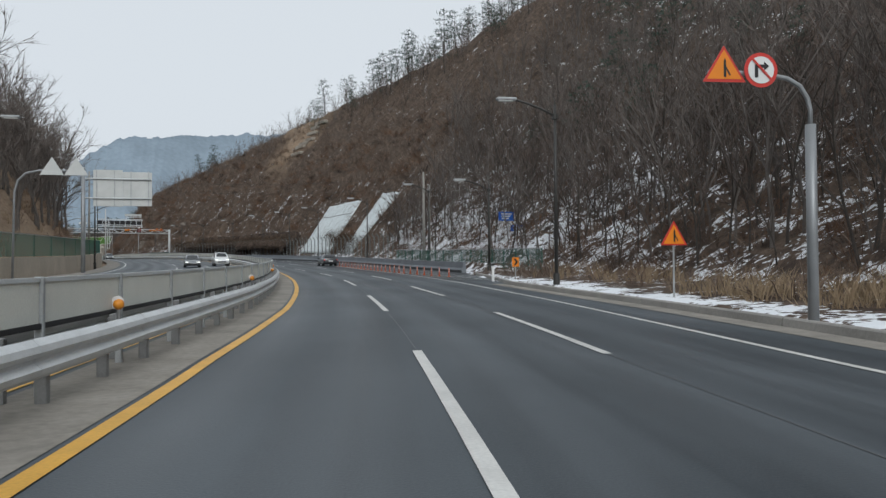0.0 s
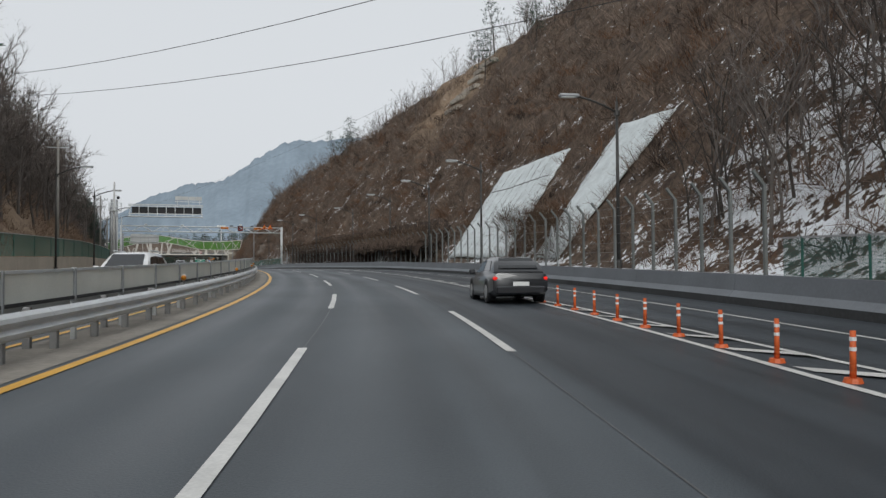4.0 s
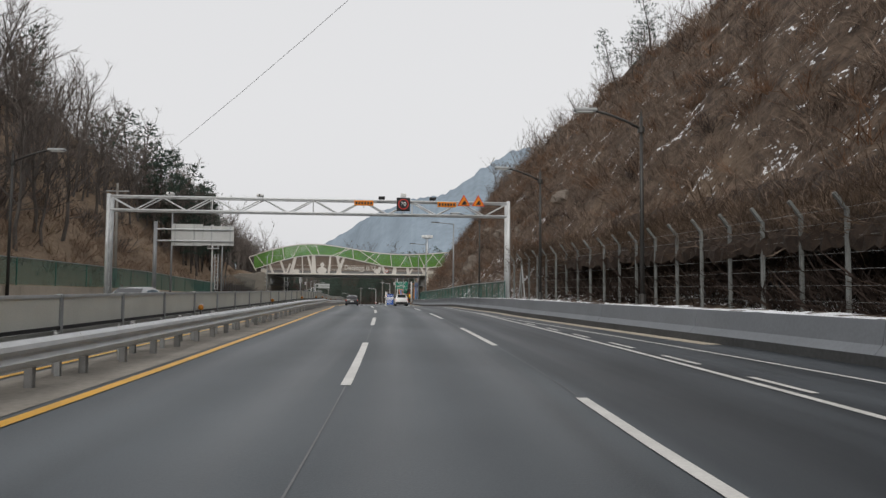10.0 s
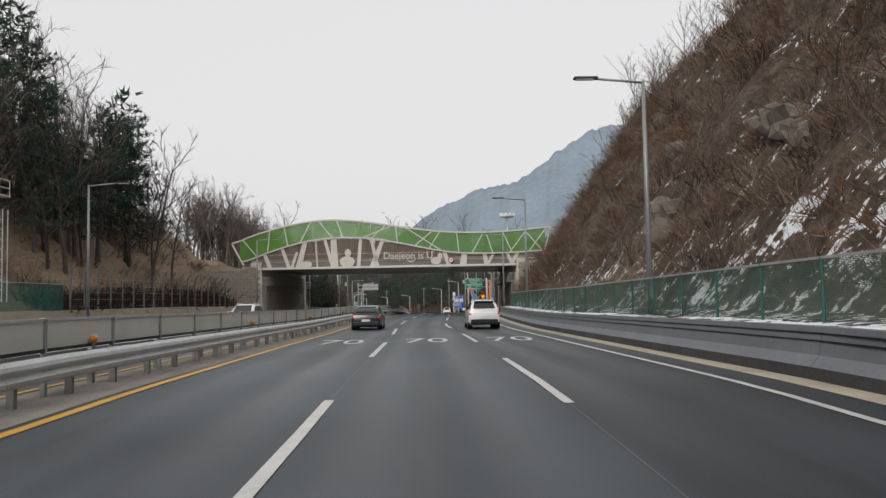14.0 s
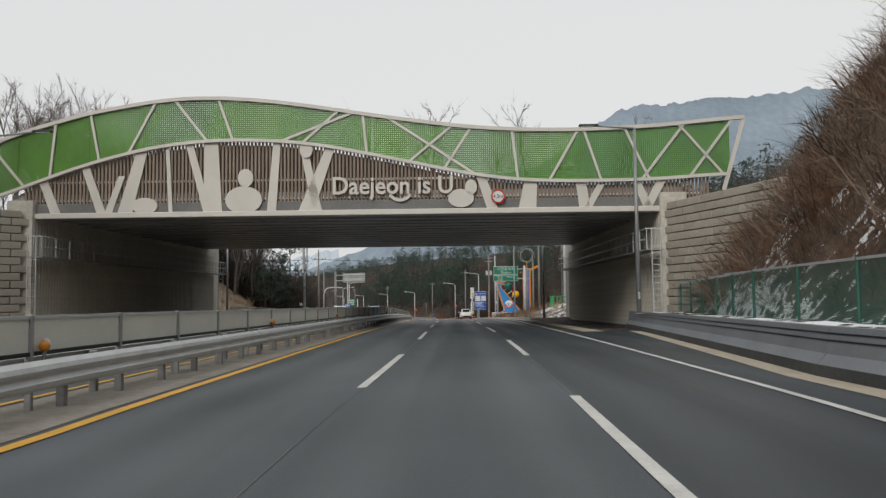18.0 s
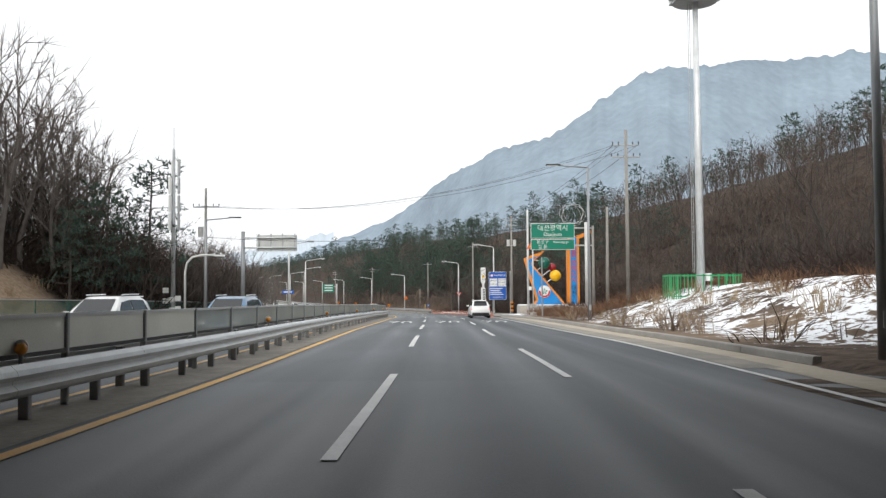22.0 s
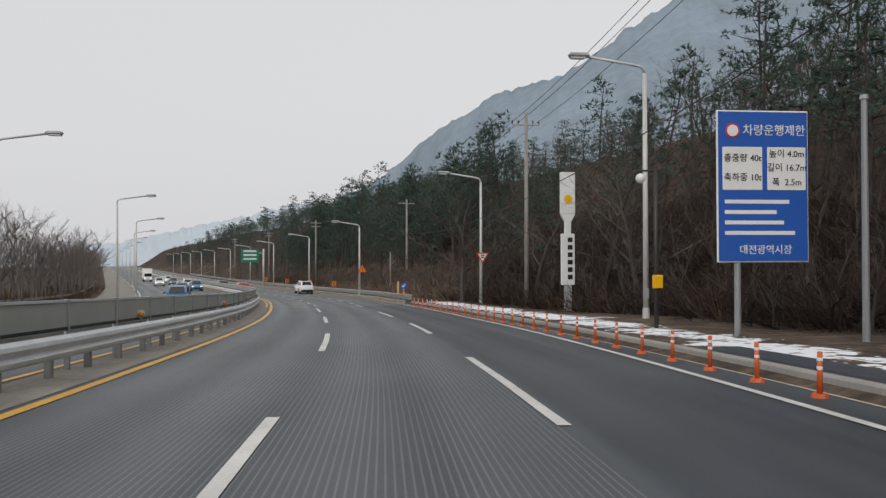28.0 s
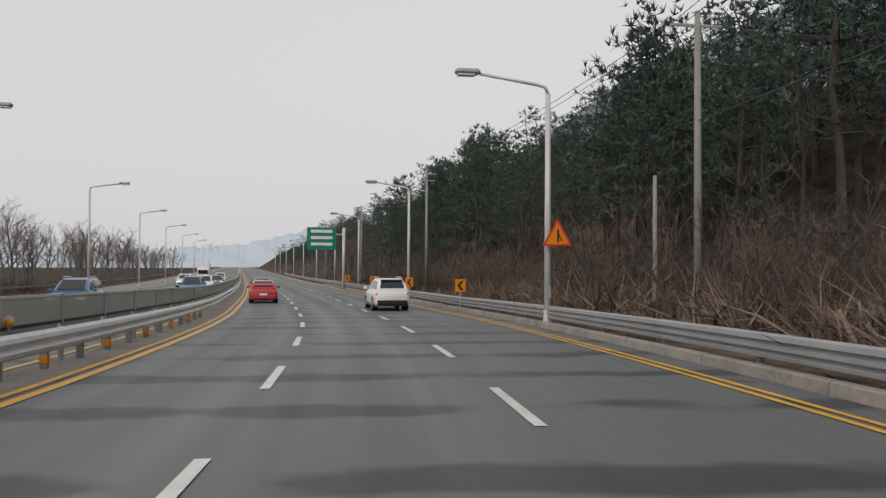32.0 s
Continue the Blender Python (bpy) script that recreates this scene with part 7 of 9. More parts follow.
# rock breaking through the brown slope
def outcrop(s, e, w, h, seed):
    rs = np.random.RandomState(seed)
    t = thing("rock_outcrop", at(s, e, float(land(s, e)) - 0.25), "weathered grey-brown rock breaking through the scrub", "rock", "rock outcrops")
    bm = B()
    for k in range(4):
        m = Matrix.Translation((rs.normal(0, 0.25) * w, rs.normal(0, 0.4) * w, rs.uniform(0.1, 0.5) * h)) @ Matrix.Rotation(rs.uniform(0, 3), 4, "Z") @ Matrix.Rotation(rs.normal(0, 0.3), 4, "X") @ Matrix.Diagonal((w * rs.uniform(0.3, 0.5), w * rs.uniform(0.4, 0.7), h * rs.uniform(0.4, 0.6), 1))
        made = bmesh.ops.create_icosphere(bm, subdivisions=2, radius=1.0, matrix=m)["verts"]
        for v in made:
            q = m.inverted() @ v.co
            q = Vector([math.copysign(abs(c) ** 0.6, c) for c in q]) * (1 + 0.2 * math.sin(q.x * 5 + q.z * 7 + seed + k) + rs.normal(0, 0.11))
            v.co = m @ q
    part("rock", bm, ROCK, t)


for k, (s, e, w, h) in enumerate(((285, 12.6, 1.2, 1.5), (287, 13.4, 1.0, 1.3), (294, 16.6, 1.4, 1.1), (277.5, 15.6, 1.3, 1.2), (275, 15.0, 0.9, 1.1), (265, 15.0, 1.0, 0.8), (302, 17.5, 1.3, 1.2), (255, 17, 1.2, 0.9))):
    outcrop(s, e, w, h, 300 + k)
# stepped drain climbing the slope
st_ = thing("slope_steps", Matrix.Identity(4), "weathered pale terrace walls high on the hillside", "slope steps", kind="structure")
for k in range(7):
    s, e = 207.5 + (k % 3) * 0.5, 33.5 + k * 1.15
    p = land_point(s, e)
    m = at(s, e)
    m.translation = Vector(p) + Vector((0, 0, 0.25))
    part("step", box(B(), (0, 0, 0), (1.1, 6.5 - (k % 3), 0.8), bevel=0.06), BEIGE_BLOCK, st_).matrix_basis = m
LW = thing("low_wall", Matrix.Identity(4), "low beige retaining wall beyond the oncoming lanes", "wall", kind="structure")
for k in range(66):
    s = -60 + k * 6.0
    ribbon("wall_panel", s, s + 5.97, [(-23.5, -0.3), (-23.5, 1.5), (-22.95, 1.5), (-22.9, -0.3)], SAND_WALL, LW, step=3)

# ---- orange flexible posts ----
def bollard(s, e, first):
    if first is None:
        t = thing("bollard", at(s, e), "orange flexible traffic post with reflective bands", "traffic post", "orange posts")
        part("foot", tube(B(), (0, 0, 0), (0, 0, 0.06), 0.12, 0.1, n=10), ORANGE, t)
        part("shaft", tube(B(), (0, 0, 0.05), (0, 0, 0.62), 0.04, 0.035, n=8), ORANGE, t, smooth=True)
        for z in (0.38, 0.5):
            part("band", tube(B(), (0, 0, z), (0, 0, z + 0.045), 0.041, 0.041, n=8), REFLECT_WHITE, t)
        return t
    return copy_thing(first, at(s, e, 0, random.uniform(-8, 8), random.uniform(-2, 2)))


first = bollard(55.2, 6.4, None)
for k in range(1, 26):
    s = 55.2 + k * 1.78
    bollard(s, float(np.interp(s, (55, 66, 74, 100), (6.3, 5.2, 4.95, 4.95))), first)
for k in range(40):
    bollard(449.5 + k * 1.74, 5.5, first)


# ---- signs and posts on the outer verge ----
def post(h, r=0.04, z0=-0.2, material=GALV, x=0.0, y=0.04):
    return tube(B(), (x, y, z0), (x, y, h), r, n=8), material


t = thing("sign_mast", at(15.2, 6.75), "grey steel mast with a curved arm carrying two signs", "sign mast")
part("base_plate", box(B(), (0, 0, 0.1), (0.45, 0.45, 0.05)), GALV, t)
part("lower_pole", tube(B(), (0, 0, 0), (0, 0, 4.25), 0.11, n=12), GREY_POLE, t, smooth=True)
part("upper_pole", pipe(B(), [(0, 0, 4.2), (0, 0, 4.55), (-0.06, 0, 4.8), (-0.22, 0, 5.05), (-0.5, 0, 5.2), (-0.9, 0, 5.27), (-1.6, 0, 5.3), (-2.2, 0, 5.3)], 0.05, 8), GREY_POLE, t, smooth=True)
tri = plate(B(), [(-0.46, 0), (0.46, 0), (0, 0.75)], 0.03)
for name, k, m_, y in (("triangle_rim", 1.0, SIGN_RED, -0.1), ("triangle_field", 0.8, SIGN_ORANGE, -0.112)):
    part(name, plate(B(), [(-0.46 * k, 0.05 * (1 - k) * 6), (0.46 * k, 0.05 * (1 - k) * 6), (0, 0.05 * (1 - k) * 6 + 0.75 * k)], 0.012), m_, t).matrix_basis = Matrix.Translation((-1.91, y, 5.08))
bm = B()
for g in MERGE:
    plate(bm, [(x * 0.84, z * 0.84) for x, z in g], 0.008)
part("merge_symbol", bm, SIGN_BLACK, t).matrix_basis = Matrix.Translation((-1.91, -0.122, 5.08))
for name, r, m_, y in (("round_rim", 0.36, SIGN_RED, -0.1), ("round_field", 0.28, SIGN_WHITE, -0.112)):
    part(name, plate(B(), disc(r), 0.012), m_, t).matrix_basis = Matrix.Translation((-1.12, y, 5.34))
bm = plate(B(), [(-0.14, -0.16), (-0.07, -0.16), (-0.07, 0.04), (0.06, 0.04), (0.06, -0.02), (0.17, 0.08), (0.06, 0.17), (0.06, 0.11), (-0.14, 0.11)], 0.008)
part("arrow_symbol", bm, SIGN_BLACK, t).matrix_basis = Matrix.Translation((-1.12, -0.122, 5.34))
bm = plate(B(), [(-0.2, 0.2), (-0.17, 0.23), (0.22, -0.18), (0.19, -0.21)], 0.008)
part("red_slash", bm, SIGN_RED, t).matrix_basis = Matrix.Translation((-1.12, -0.132, 5.34))

t = triangle_sign(at(25.4, 8.3, 1.9), 0.95, MERGE, "triangular orange merge sign with a red rim on a thin post", "verge signs")
part("post", tube(B(), (0, 0.05, -2.3), (0, 0.05, 0.7), 0.035, n=8), GALV_DULL, t)
t = thing("chevron_sign", at(46.1, 8.44), "yellow and black chevron board on a short post in the scrub", "road sign", "chevron signs")
part("board", box(B(), (0, 0, 1.15), (0.42, 0.03, 0.55), bevel=0.005), SIGN_ORANGE, t)
part("chevron", plate(B(), [(-0.14, 0.2), (0.0, 0.2), (0.15, 0), (0.0, -0.2), (-0.14, -0.2), (0.01, 0)], 0.006, Matrix.Translation((0, -0.022, 1.15))), SIGN_BLACK, t)
part("post", tube(B(), (0, 0.03, -0.1), (0, 0.03, 1.3), 0.03, n=6), GALV_DULL, t)
t = thing("marker_post", at(46.0, 7.0), "white plastic marker post with a black cap", "marker post")
part("shaft", box(B(), (0, 0, 0.45), (0.16, 0.1, 0.95), bevel=0.02), SIGN_WHITE, t)
part("cap", box(B(), (0, 0, 0.98), (0.17, 0.11, 0.12), bevel=0.02), BLACK, t)
for s, e, z, w, h in ((70, 15.8, 5.1, 1.5, 0.85), (70, 16.9, 4.0, 1.35, 0.55)):
    t = thing("direction_sign", at(s, e), "small blue direction sign with white bars on a grey pole", "road sign", "blue direction signs")
    part("board", box(B(), (0, 0, z), (w, 0.04, h), bevel=0.01), SIGN_BLUE, t)
    for k in range(3):
        part("bar", box(B(), (-0.05 * k, -0.025, z + h * (0.25 - 0.25 * k)), (w * (0.7 - 0.12 * k), 0.01, h * 0.12)), SIGN_WHITE, t)
    part("post", tube(B(), (0.2, 0.06, 1.2), (0.2, 0.06, z + 0.3), 0.05, n=8), GALV_DULL, t)

# tall concrete and steel poles
def utility_pole(s, e, h, label, arms=((0.6, 1.1), (1.3, 0.9)), z=0.0, lean=0.0, boxes=0, r=0.17, material=UTILITY):
    t = thing("utility_pole", at(s, e, z, 0, lean), label, "utility pole", "utility poles")
    part("pole", tube(B(), (0, 0, -0.5), (0, 0, h), r, r * 0.6, n=12), material, t, smooth=True)
    for d, w in arms:
        arm = part("crossarm", box(B(), (0, 0.1, h - d), (w * 2, 0.08, 0.1), bevel=0.01), GALV_DULL, t)
        for x in (-w, -w * 0.55, w * 0.55, w):
            part("insulator", tube(tube(B(), (x, 0.1, h - d + 0.04), (x, 0.1, h - d + 0.2), 0.035, n=6), (x, 0.1, h - d + 0.2), (x, 0.1, h - d + 0.3), 0.06, 0.03, n=8), BLACK, arm)
    for k in range(boxes):
        part("transformer", tube(B(), ((-0.42, 0.42)[k % 2], 0, h - 4.2), ((-0.42, 0.42)[k % 2], 0, h - 3.3), 0.24, n=12), WHITE_POLE, t)
    return t


utility_pole(88.6, 12.9, 10.2, "pale concrete pole rising above the mesh fence", arms=(), z=0.8, r=0.2)
utility_pole(91.3, 14.4, 9.0, "pale concrete pole rising above the mesh fence", arms=(), z=0.8, r=0.2)
utility_pole(427.0, 14.0, 13.1, "weathered utility pole with crossarms and insulators", arms=((1.2, 1.0), (2.1, 1.1)), z=1.5)
utility_pole(434.2, 14.0, 9.3, "leaning pale concrete pole beside the snow bank", arms=(), z=0.2, lean=2.0)
utility_pole(437.0, 13.4, 8.0, "short grey concrete pole beside the snow bank", arms=(), z=0.2)
t = utility_pole(474.7, 11.1, 13.6, "utility pole with crossarms and two transformers", arms=((0.6, 0.95), (1.3, 0.85)), boxes=2)
for k in range(5):
    part("hazard_band", tube(B(), (0, 0, 0.5 + k * 0.26), (0, 0, 0.76 + k * 0.26), 0.176, n=12), SIGN_BLACK if k % 2 else SIGN_ORANGE, t)
utility_pole(508.3, 11.4, 12.5, "utility pole with a crossarm at the edge of the wood", arms=((0.8, 0.9),), z=0.3)
utility_pole(550.3, 12.5, 11.2, "utility pole with a crossarm behind the guard rail", arms=((0.5, 1.0),), z=0.2)
utility_pole(548.5, 10.0, 4.9, "short grey pole behind the guard rail", arms=(), z=0.2, r=0.1)
for s, e in ((596, 11.5), (640, 11.5), (690, 11.5)):
    utility_pole(s, e, 11.5, "utility pole with crossarms beside the road", arms=((0.5, 1.0), (1.1, 0.8)), z=0.2)
utility_pole(434.7, -20.4, 11.4, "utility pole with crossarms and boxes beyond the oncoming lanes", arms=((1.6, 1.1),), boxes=1)
for s, e, h in ((130, -24.6, 12.0), (160, -24.4, 11.5), (215, -24.6, 10.5), (252, -24.6, 9.5)):
    utility_pole(s, e, h, "utility pole with a crossarm at the foot of the hill", arms=((0.7, 1.0),), z=1.4)


def cable(a, b, sag, r=0.014, name="overhead_cable", label="thin black overhead cable between poles"):
    t = thing(name, Matrix.Identity(4), label, "cable", "overhead cables")
    a, b = Vector(a), Vector(b)
    pts = [a.lerp(b, f) - Vector((0, 0, 4 * sag * f * (1 - f))) for f in np.linspace(0, 1, 13)]
    part("wire", pipe(B(), pts, r, 4), CABLE, t)


def tip(s, e, z):
    return at(s, e, z).translation


for dx in (-1.0, -0.5, 0.9):
    cable(tip(434.7, -20.4 + dx * 0.8, 9.9), tip(427.0, 14.0 + dx, 13.4), 1.9)
    cable(tip(427.0, 14.0 + dx, 13.4), tip(474.7, 11.1 + dx, 13.2), 0.7)
    cable(tip(474.7, 11.1 + dx * 0.9, 13.2), tip(508.3, 11.4 + dx * 0.9, 12.2), 0.5)
    cable(tip(508.3, 11.4 + dx * 0.9, 12.2), tip(550.3, 12.5 + dx * 0.9, 11.0), 0.7)
    cable(tip(550.3, 12.5 + dx * 0.9, 11.0), tip(596, 11.5 + dx * 0.9, 11.4), 0.7)
    cable(tip(596, 11.5 + dx * 0.9, 11.4), tip(640, 11.5 + dx * 0.9, 11.4), 0.7)
cable(tip(434.7, -20.4, 7.2), tip(434.2, 14.0, 8.8), 1.1, 0.022)
cable(tip(434.2, 14.0, 8.8), tip(474.7, 11.1, 8.4), 1.3, 0.022)
cable(tip(474.7, 11.1, 8.4), tip(550.3, 12.5, 7.4), 1.8, 0.022)
cable(tip(160, -24.4, 12.4), tip(252, -24.6, 10.4), 1.6)
cable(tip(252, -24.6, 10.2), tip(170, 34, 33.0), 2.0, 0.012)
cable(tip(88.6, 12.9, 10.6), tip(130, -24.6, 12.8), 1.2)
cable(tip(91.3, 14.4, 9.6), tip(130, -24.6, 11.6), 1.2)

# ---- overhead boards beyond the oncoming lanes, seen from behind ----
def board_back(s, e0, e1, z0, z1, pole_e, label, split=0.5):
    t = thing("overhead_sign", at(s, 0), label, "road sign", "overhead boards")
    part("mast", tube(B(), (pole_e, 0, -0.3), (pole_e, 0, z1 + 0.1), 0.2, 0.17, n=12), GREY_POLE, t, smooth=True)
    part("cap", tube(B(), (pole_e, 0, z1 + 0.1), (pole_e, 0, z1 + 0.16), 0.19, n=12), GALV, t)
    for z in (z0 + (z1 - z0) * 0.22, z0 + (z1 - z0) * 0.75):
        part("arm", tube(B(), (pole_e, 0, z), (e1 - 0.1, 0, z), 0.07, n=8), GALV, t, smooth=True)
    mid = e0 + (e1 - e0) * split
    part("board", box(B(), ((e0 + mid) / 2, 0.15, (z0 + z1) / 2), (mid - e0 - 0.02, 0.06, z1 - z0), bevel=0.01), SIGN_BACK, t, "pale back of the sign board")
    part("board", box(B(), ((mid + e1) / 2, 0.15, (z0 + z1) / 2 - 0.05), (e1 - mid - 0.02, 0.06, z1 - z0 - 0.2), bevel=0.01), SIGN_BACK, t, "pale back of the sign board")
    for f in (0.06, 0.36, 0.64, 0.94):
        part("stiffener", box(B(), (e0 + (e1 - e0) * f, 0.08, (z0 + z1) / 2), (0.1, 0.08, (z1 - z0) * 0.96)), GALV_DULL, t)


board_back(77.5, -20.8, -15.8, 6.0, 9.3, -21.6, "large overhead road sign seen from behind, on a grey mast")
board_back(253.7, -20.2, -14.6, 5.5, 7.5, -21.6, "overhead road sign seen from behind, on a grey mast")
board_back(439.0, -17.0, -13.3, 6.2, 7.9, -18.2, "overhead road sign seen from behind, on a grey mast", 0.02)
for s, e, z in ((57.5, -20.2, 7.0), (57.5, -18.7, 7.0)):
    t = thing("warning_sign", at(s, e, z), "triangular warning sign seen from behind on a curved mast", "road sign", "sign backs")
    part("plate", plate(B(), [(-0.75, 0), (0.75, 0), (0, 1.2)], 0.04), SIGN_BACK, t)
    part("bracket", box(B(), (0, 0.06, 0.25), (1.2, 0.06, 0.08)), GALV, t)
    if e < -20:
        part("mast", pipe(B(), [(-2.4, 0.1, -7.0), (-2.3, 0.1, -1.2), (-2.1, 0.1, -0.4), (-1.6, 0.1, 0.1), (-0.8, 0.1, 0.28), (2.0, 0.1, 0.3)], 0.08, 8), GREY_POLE, t, smooth=True)
for s, e, h in ((167.7, -20.0, 8.4), (284.3, -21.5, 9.2)):
    t = thing("camera_mast", at(s, e), "white mast with a dome camera, platform and cage ladder", "camera mast", "camera masts")
    part("mast", tube(B(), (0, 0, 0), (0, 0, h + 1.2), 0.13, 0.09, n=10), WHITE_POLE, t, smooth=True)
    part("platform", box(B(), (0.1, 0, h - 1.9), (1.3, 1.0, 0.08)), GALV, t)
    bm = B()
    for x, y in ((-0.5, -0.5), (0.7, -0.5), (-0.5, 0.5), (0.7, 0.5), (0.1, -0.5)):
        tube(bm, (x, y, h - 1.9), (x, y, h - 1.1), 0.025, n=5)
    for z in (h - 1.5, h - 1.1):
        for a, c in (((-0.5, -0.5), (0.7, -0.5)), ((0.7, -0.5), (0.7, 0.5)), ((-0.5, -0.5), (-0.5, 0.5))):
            tube(bm, (*a, z), (*c, z), 0.025, n=5)
    part("railing", bm, GALV, t)
    bm = B()
    for x in (0.35, 0.75):
        for y in (-0.25, 0.25):
            tube(bm, (x, y, 2.0), (x, y, h - 2.6), 0.03, n=5)
    for k in range(int((h - 4.6) / 0.5)):
        tube(bm, (0.35, -0.25, 2.1 + k * 0.5), (0.75, -0.25, 2.1 + k * 0.5), 0.02, n=4)
    part("cage_ladder", bm, GALV, t)
    part("camera_arm", tube(B(), (0, 0, h - 0.3), (0.35, 0, h - 0.3), 0.03, n=6), WHITE_POLE, t)
    bm = B()
    bmesh.ops.create_uvsphere(bm, u_segments=12, v_segments=8, radius=0.17, matrix=Matrix.Translation((0.4, 0, h - 0.5)))
    part("dome", bm, BLACK, t, smooth=True)
t = thing("cell_mast", at(431.7, -22.2), "grey phone mast crowded with antennas and cabinets", "phone mast")
part("mast", tube(B(), (0, 0, 0), (0, 0, 14.2), 0.2, 0.12, n=12), GALV_DULL, t, smooth=True)
for k in range(11):
    a, z = k * 2.1, 8.2 + (k % 4) * 1.5
    part("antenna", box(B(), (0.42 * math.cos(a), 0.42 * math.sin(a), z), (0.2, 0.2, 1.4), bevel=0.03), SIGN_WHITE if k % 3 else GALV_DULL, t)
for k in range(7):
    part("cabinet", box(B(), (-0.5 + 0.5 * (k % 3), -0.3, 0.9 + 0.55 * (k // 3) + 0.1 * k), (0.4, 0.3, 0.42), bevel=0.02), SIGN_WHITE, t)
part("spike", tube(B(), (0, 0, 14.0), (0, 0, 16.0), 0.03, n=6), GALV_DULL, t)

# ---- past the bridge, right: floodlight mast in its green cage ----
t = thing("floodlight_mast", at(417.6, 16.4, 1.7), "tall galvanised floodlight mast with a climbing ladder", "mast")
part("mast", tube(B(), (0, 0, -0.3), (0, 0, 20.0), 0.28, 0.16, n=14), GALV, t, smooth=True)
bm = B()
for x in (-0.5, -0.38):
    tube(bm, (x, 0, 1.5), (x, 0, 19.1), 0.02, n=5)
for k in range(43):
    tube(bm, (-0.5, 0, 1.7 + k * 0.4), (-0.38, 0, 1.7 + k * 0.4), 0.012, n=4)
part("ladder", bm, GALV_DULL, t)
part("cabinet", box(B(), (0.45, -0.1, 1.2), (0.35, 0.3, 0.5), bevel=0.02), SIGN_WHITE, t)
part("crown", tube(B(), (0, 0, 19.2), (0, 0, 20.0), 1.45, 1.45, n=18), GALV, t)
for k in range(10):
    a = k * 2 * math.pi / 10
    part("floodlight", box(B(), (1.5 * math.cos(a), 1.5 * math.sin(a), 19.7), (0.4, 0.4, 0.75), bevel=0.04), SIGN_WHITE, t)
t = thing("mast_fence", at(417.6, 16.4, 1.55), "bright green steel fence round the mast", "fence")
for sx, sy, n_ in ((1, 0, 9), (-1, 0, 9), (0, 1, 9), (0, -1, 9)):
    for k in range(n_):
        f = -1.9 + 3.8 * k / (n_ - 1)
        part("picket", box(B(), (sx * 1.9 + (f if sx == 0 else 0), sy * 1.9 + (f if sy == 0 else 0), 0.75), (0.05, 0.05, 1.6)), BRIGHT_GREEN, t)
    for z in (0.15, 1.45):
        part("rail", box(B(), (sx * 1.9, sy * 1.9, z), (3.8 if sx == 0 else 0.06, 3.8 if sy == 0 else 0.06, 0.07)), BRIGHT_GREEN, t)
    part("mesh", box(B(), (sx * 1.9, sy * 1.9, 0.8), (3.7 if sx == 0 else 0.02, 3.7 if sy == 0 else 0.02, 1.25)), see_through("fence_weave" + str(sx) + str(sy), (0.03, 0.33, 0.12), 0.9, 0.12), t)

# ---- city boundary sign ----
t = thing("city_sign", at(439.2, 0), "green overhead road sign with white Korean lettering", "road sign")
part("mast", tube(B(), (13.3, 0.1, -0.3), (13.3, 0.1, 8.75), 0.2, 0.18, n=14), WHITE_POLE, t, smooth=True)
for z in (6.6, 8.2):
    part("arm", tube(B(), (8.4, 0.12, z), (14.0, 0.12, z), 0.07, n=8), WHITE_POLE, t, smooth=True)
for z0, z1 in ((7.27, 8.67), (6.2, 7.2)):
    part("panel", box(B(), (10.15, 0, (z0 + z1) / 2), (4.05, 0.06, z1 - z0), bevel=0.01), SIGN_WHITE, t, "white border panel")
    part("green_face", box(B(), (10.15, -0.035, (z0 + z1) / 2), (3.95, 0.03, z1 - z0 - 0.1)), SIGN_GREEN, t)
lettering("대전광역시", 0.62, Matrix.Translation((10.15, -0.06, 8.2)), SIGN_WHITE, t)
lettering("Daejeon", 0.5, Matrix.Translation((10.15, -0.06, 7.62)), SIGN_WHITE, t)
lettering("유성구", 0.42, Matrix.Translation((9.2, -0.06, 6.93)), SIGN_WHITE, t)
lettering("Yuseong-gu", 0.3, Matrix.Translation((10.9, -0.06, 6.92)), SIGN_WHITE, t)
lettering("갑 동", 0.42, Matrix.Translation((9.2, -0.06, 6.46)), SIGN_WHITE, t)
t = triangle_sign(at(447, 9.4, 6.9), 1.25, SLIDE, "triangular red-rimmed slope warning sign on a tall white post", "verge signs")
part("post", tube(B(), (0, 0.06, -6.9), (0, 0.06, 1.0), 0.07, n=8), WHITE_POLE, t, smooth=True)
part("footing", box(B(), (0, 0.06, -6.7), (0.6, 0.6, 0.5), bevel=0.05), CONCRETE, t)
t = thing("grey_post", at(433.5, 8.3), "slim grey steel post on the verge", "post")
part("shaft", tube(B(), (0, 0, 0), (0, 0, 5.2), 0.07, 0.06, n=8), GREY_POLE, t)

# ---- the city monument ----
MO = thing("monument", at(467, 0), "blue and orange steel monument with coloured balls", "monument")
part("plinth", box(B(), (15.6, 0.8, 0.62), (9.6, 2.6, 1.2), bevel=0.05), CONCRETE, MO, "pale stone-clad base")
for k in range(9):
    part("stone_slab", box(B(), (11.35 + k * 1.06, -0.52, 0.62), (1.03, 0.06, 1.1), bevel=0.01), BEIGE_BLOCK, MO)
part("snow_cap", box(B(), (15.6, 0.8, 1.26), (9.4, 2.4, 0.08), bevel=0.03), SNOW, MO)
SAIL = [(12.5, 1.25), (13.1, 1.85), (11.55, 7.0), (11.6, 7.25), (14.3, 8.25), (13.2, 7.2), (12.65, 6.75), (12.6, 6.45), (16.9, 1.25)]
part("sail_edge", plate(B(), SAIL, 0.5, Matrix.Translation((0, 0.3, 0))), MON_ORANGE, MO, "orange edge")
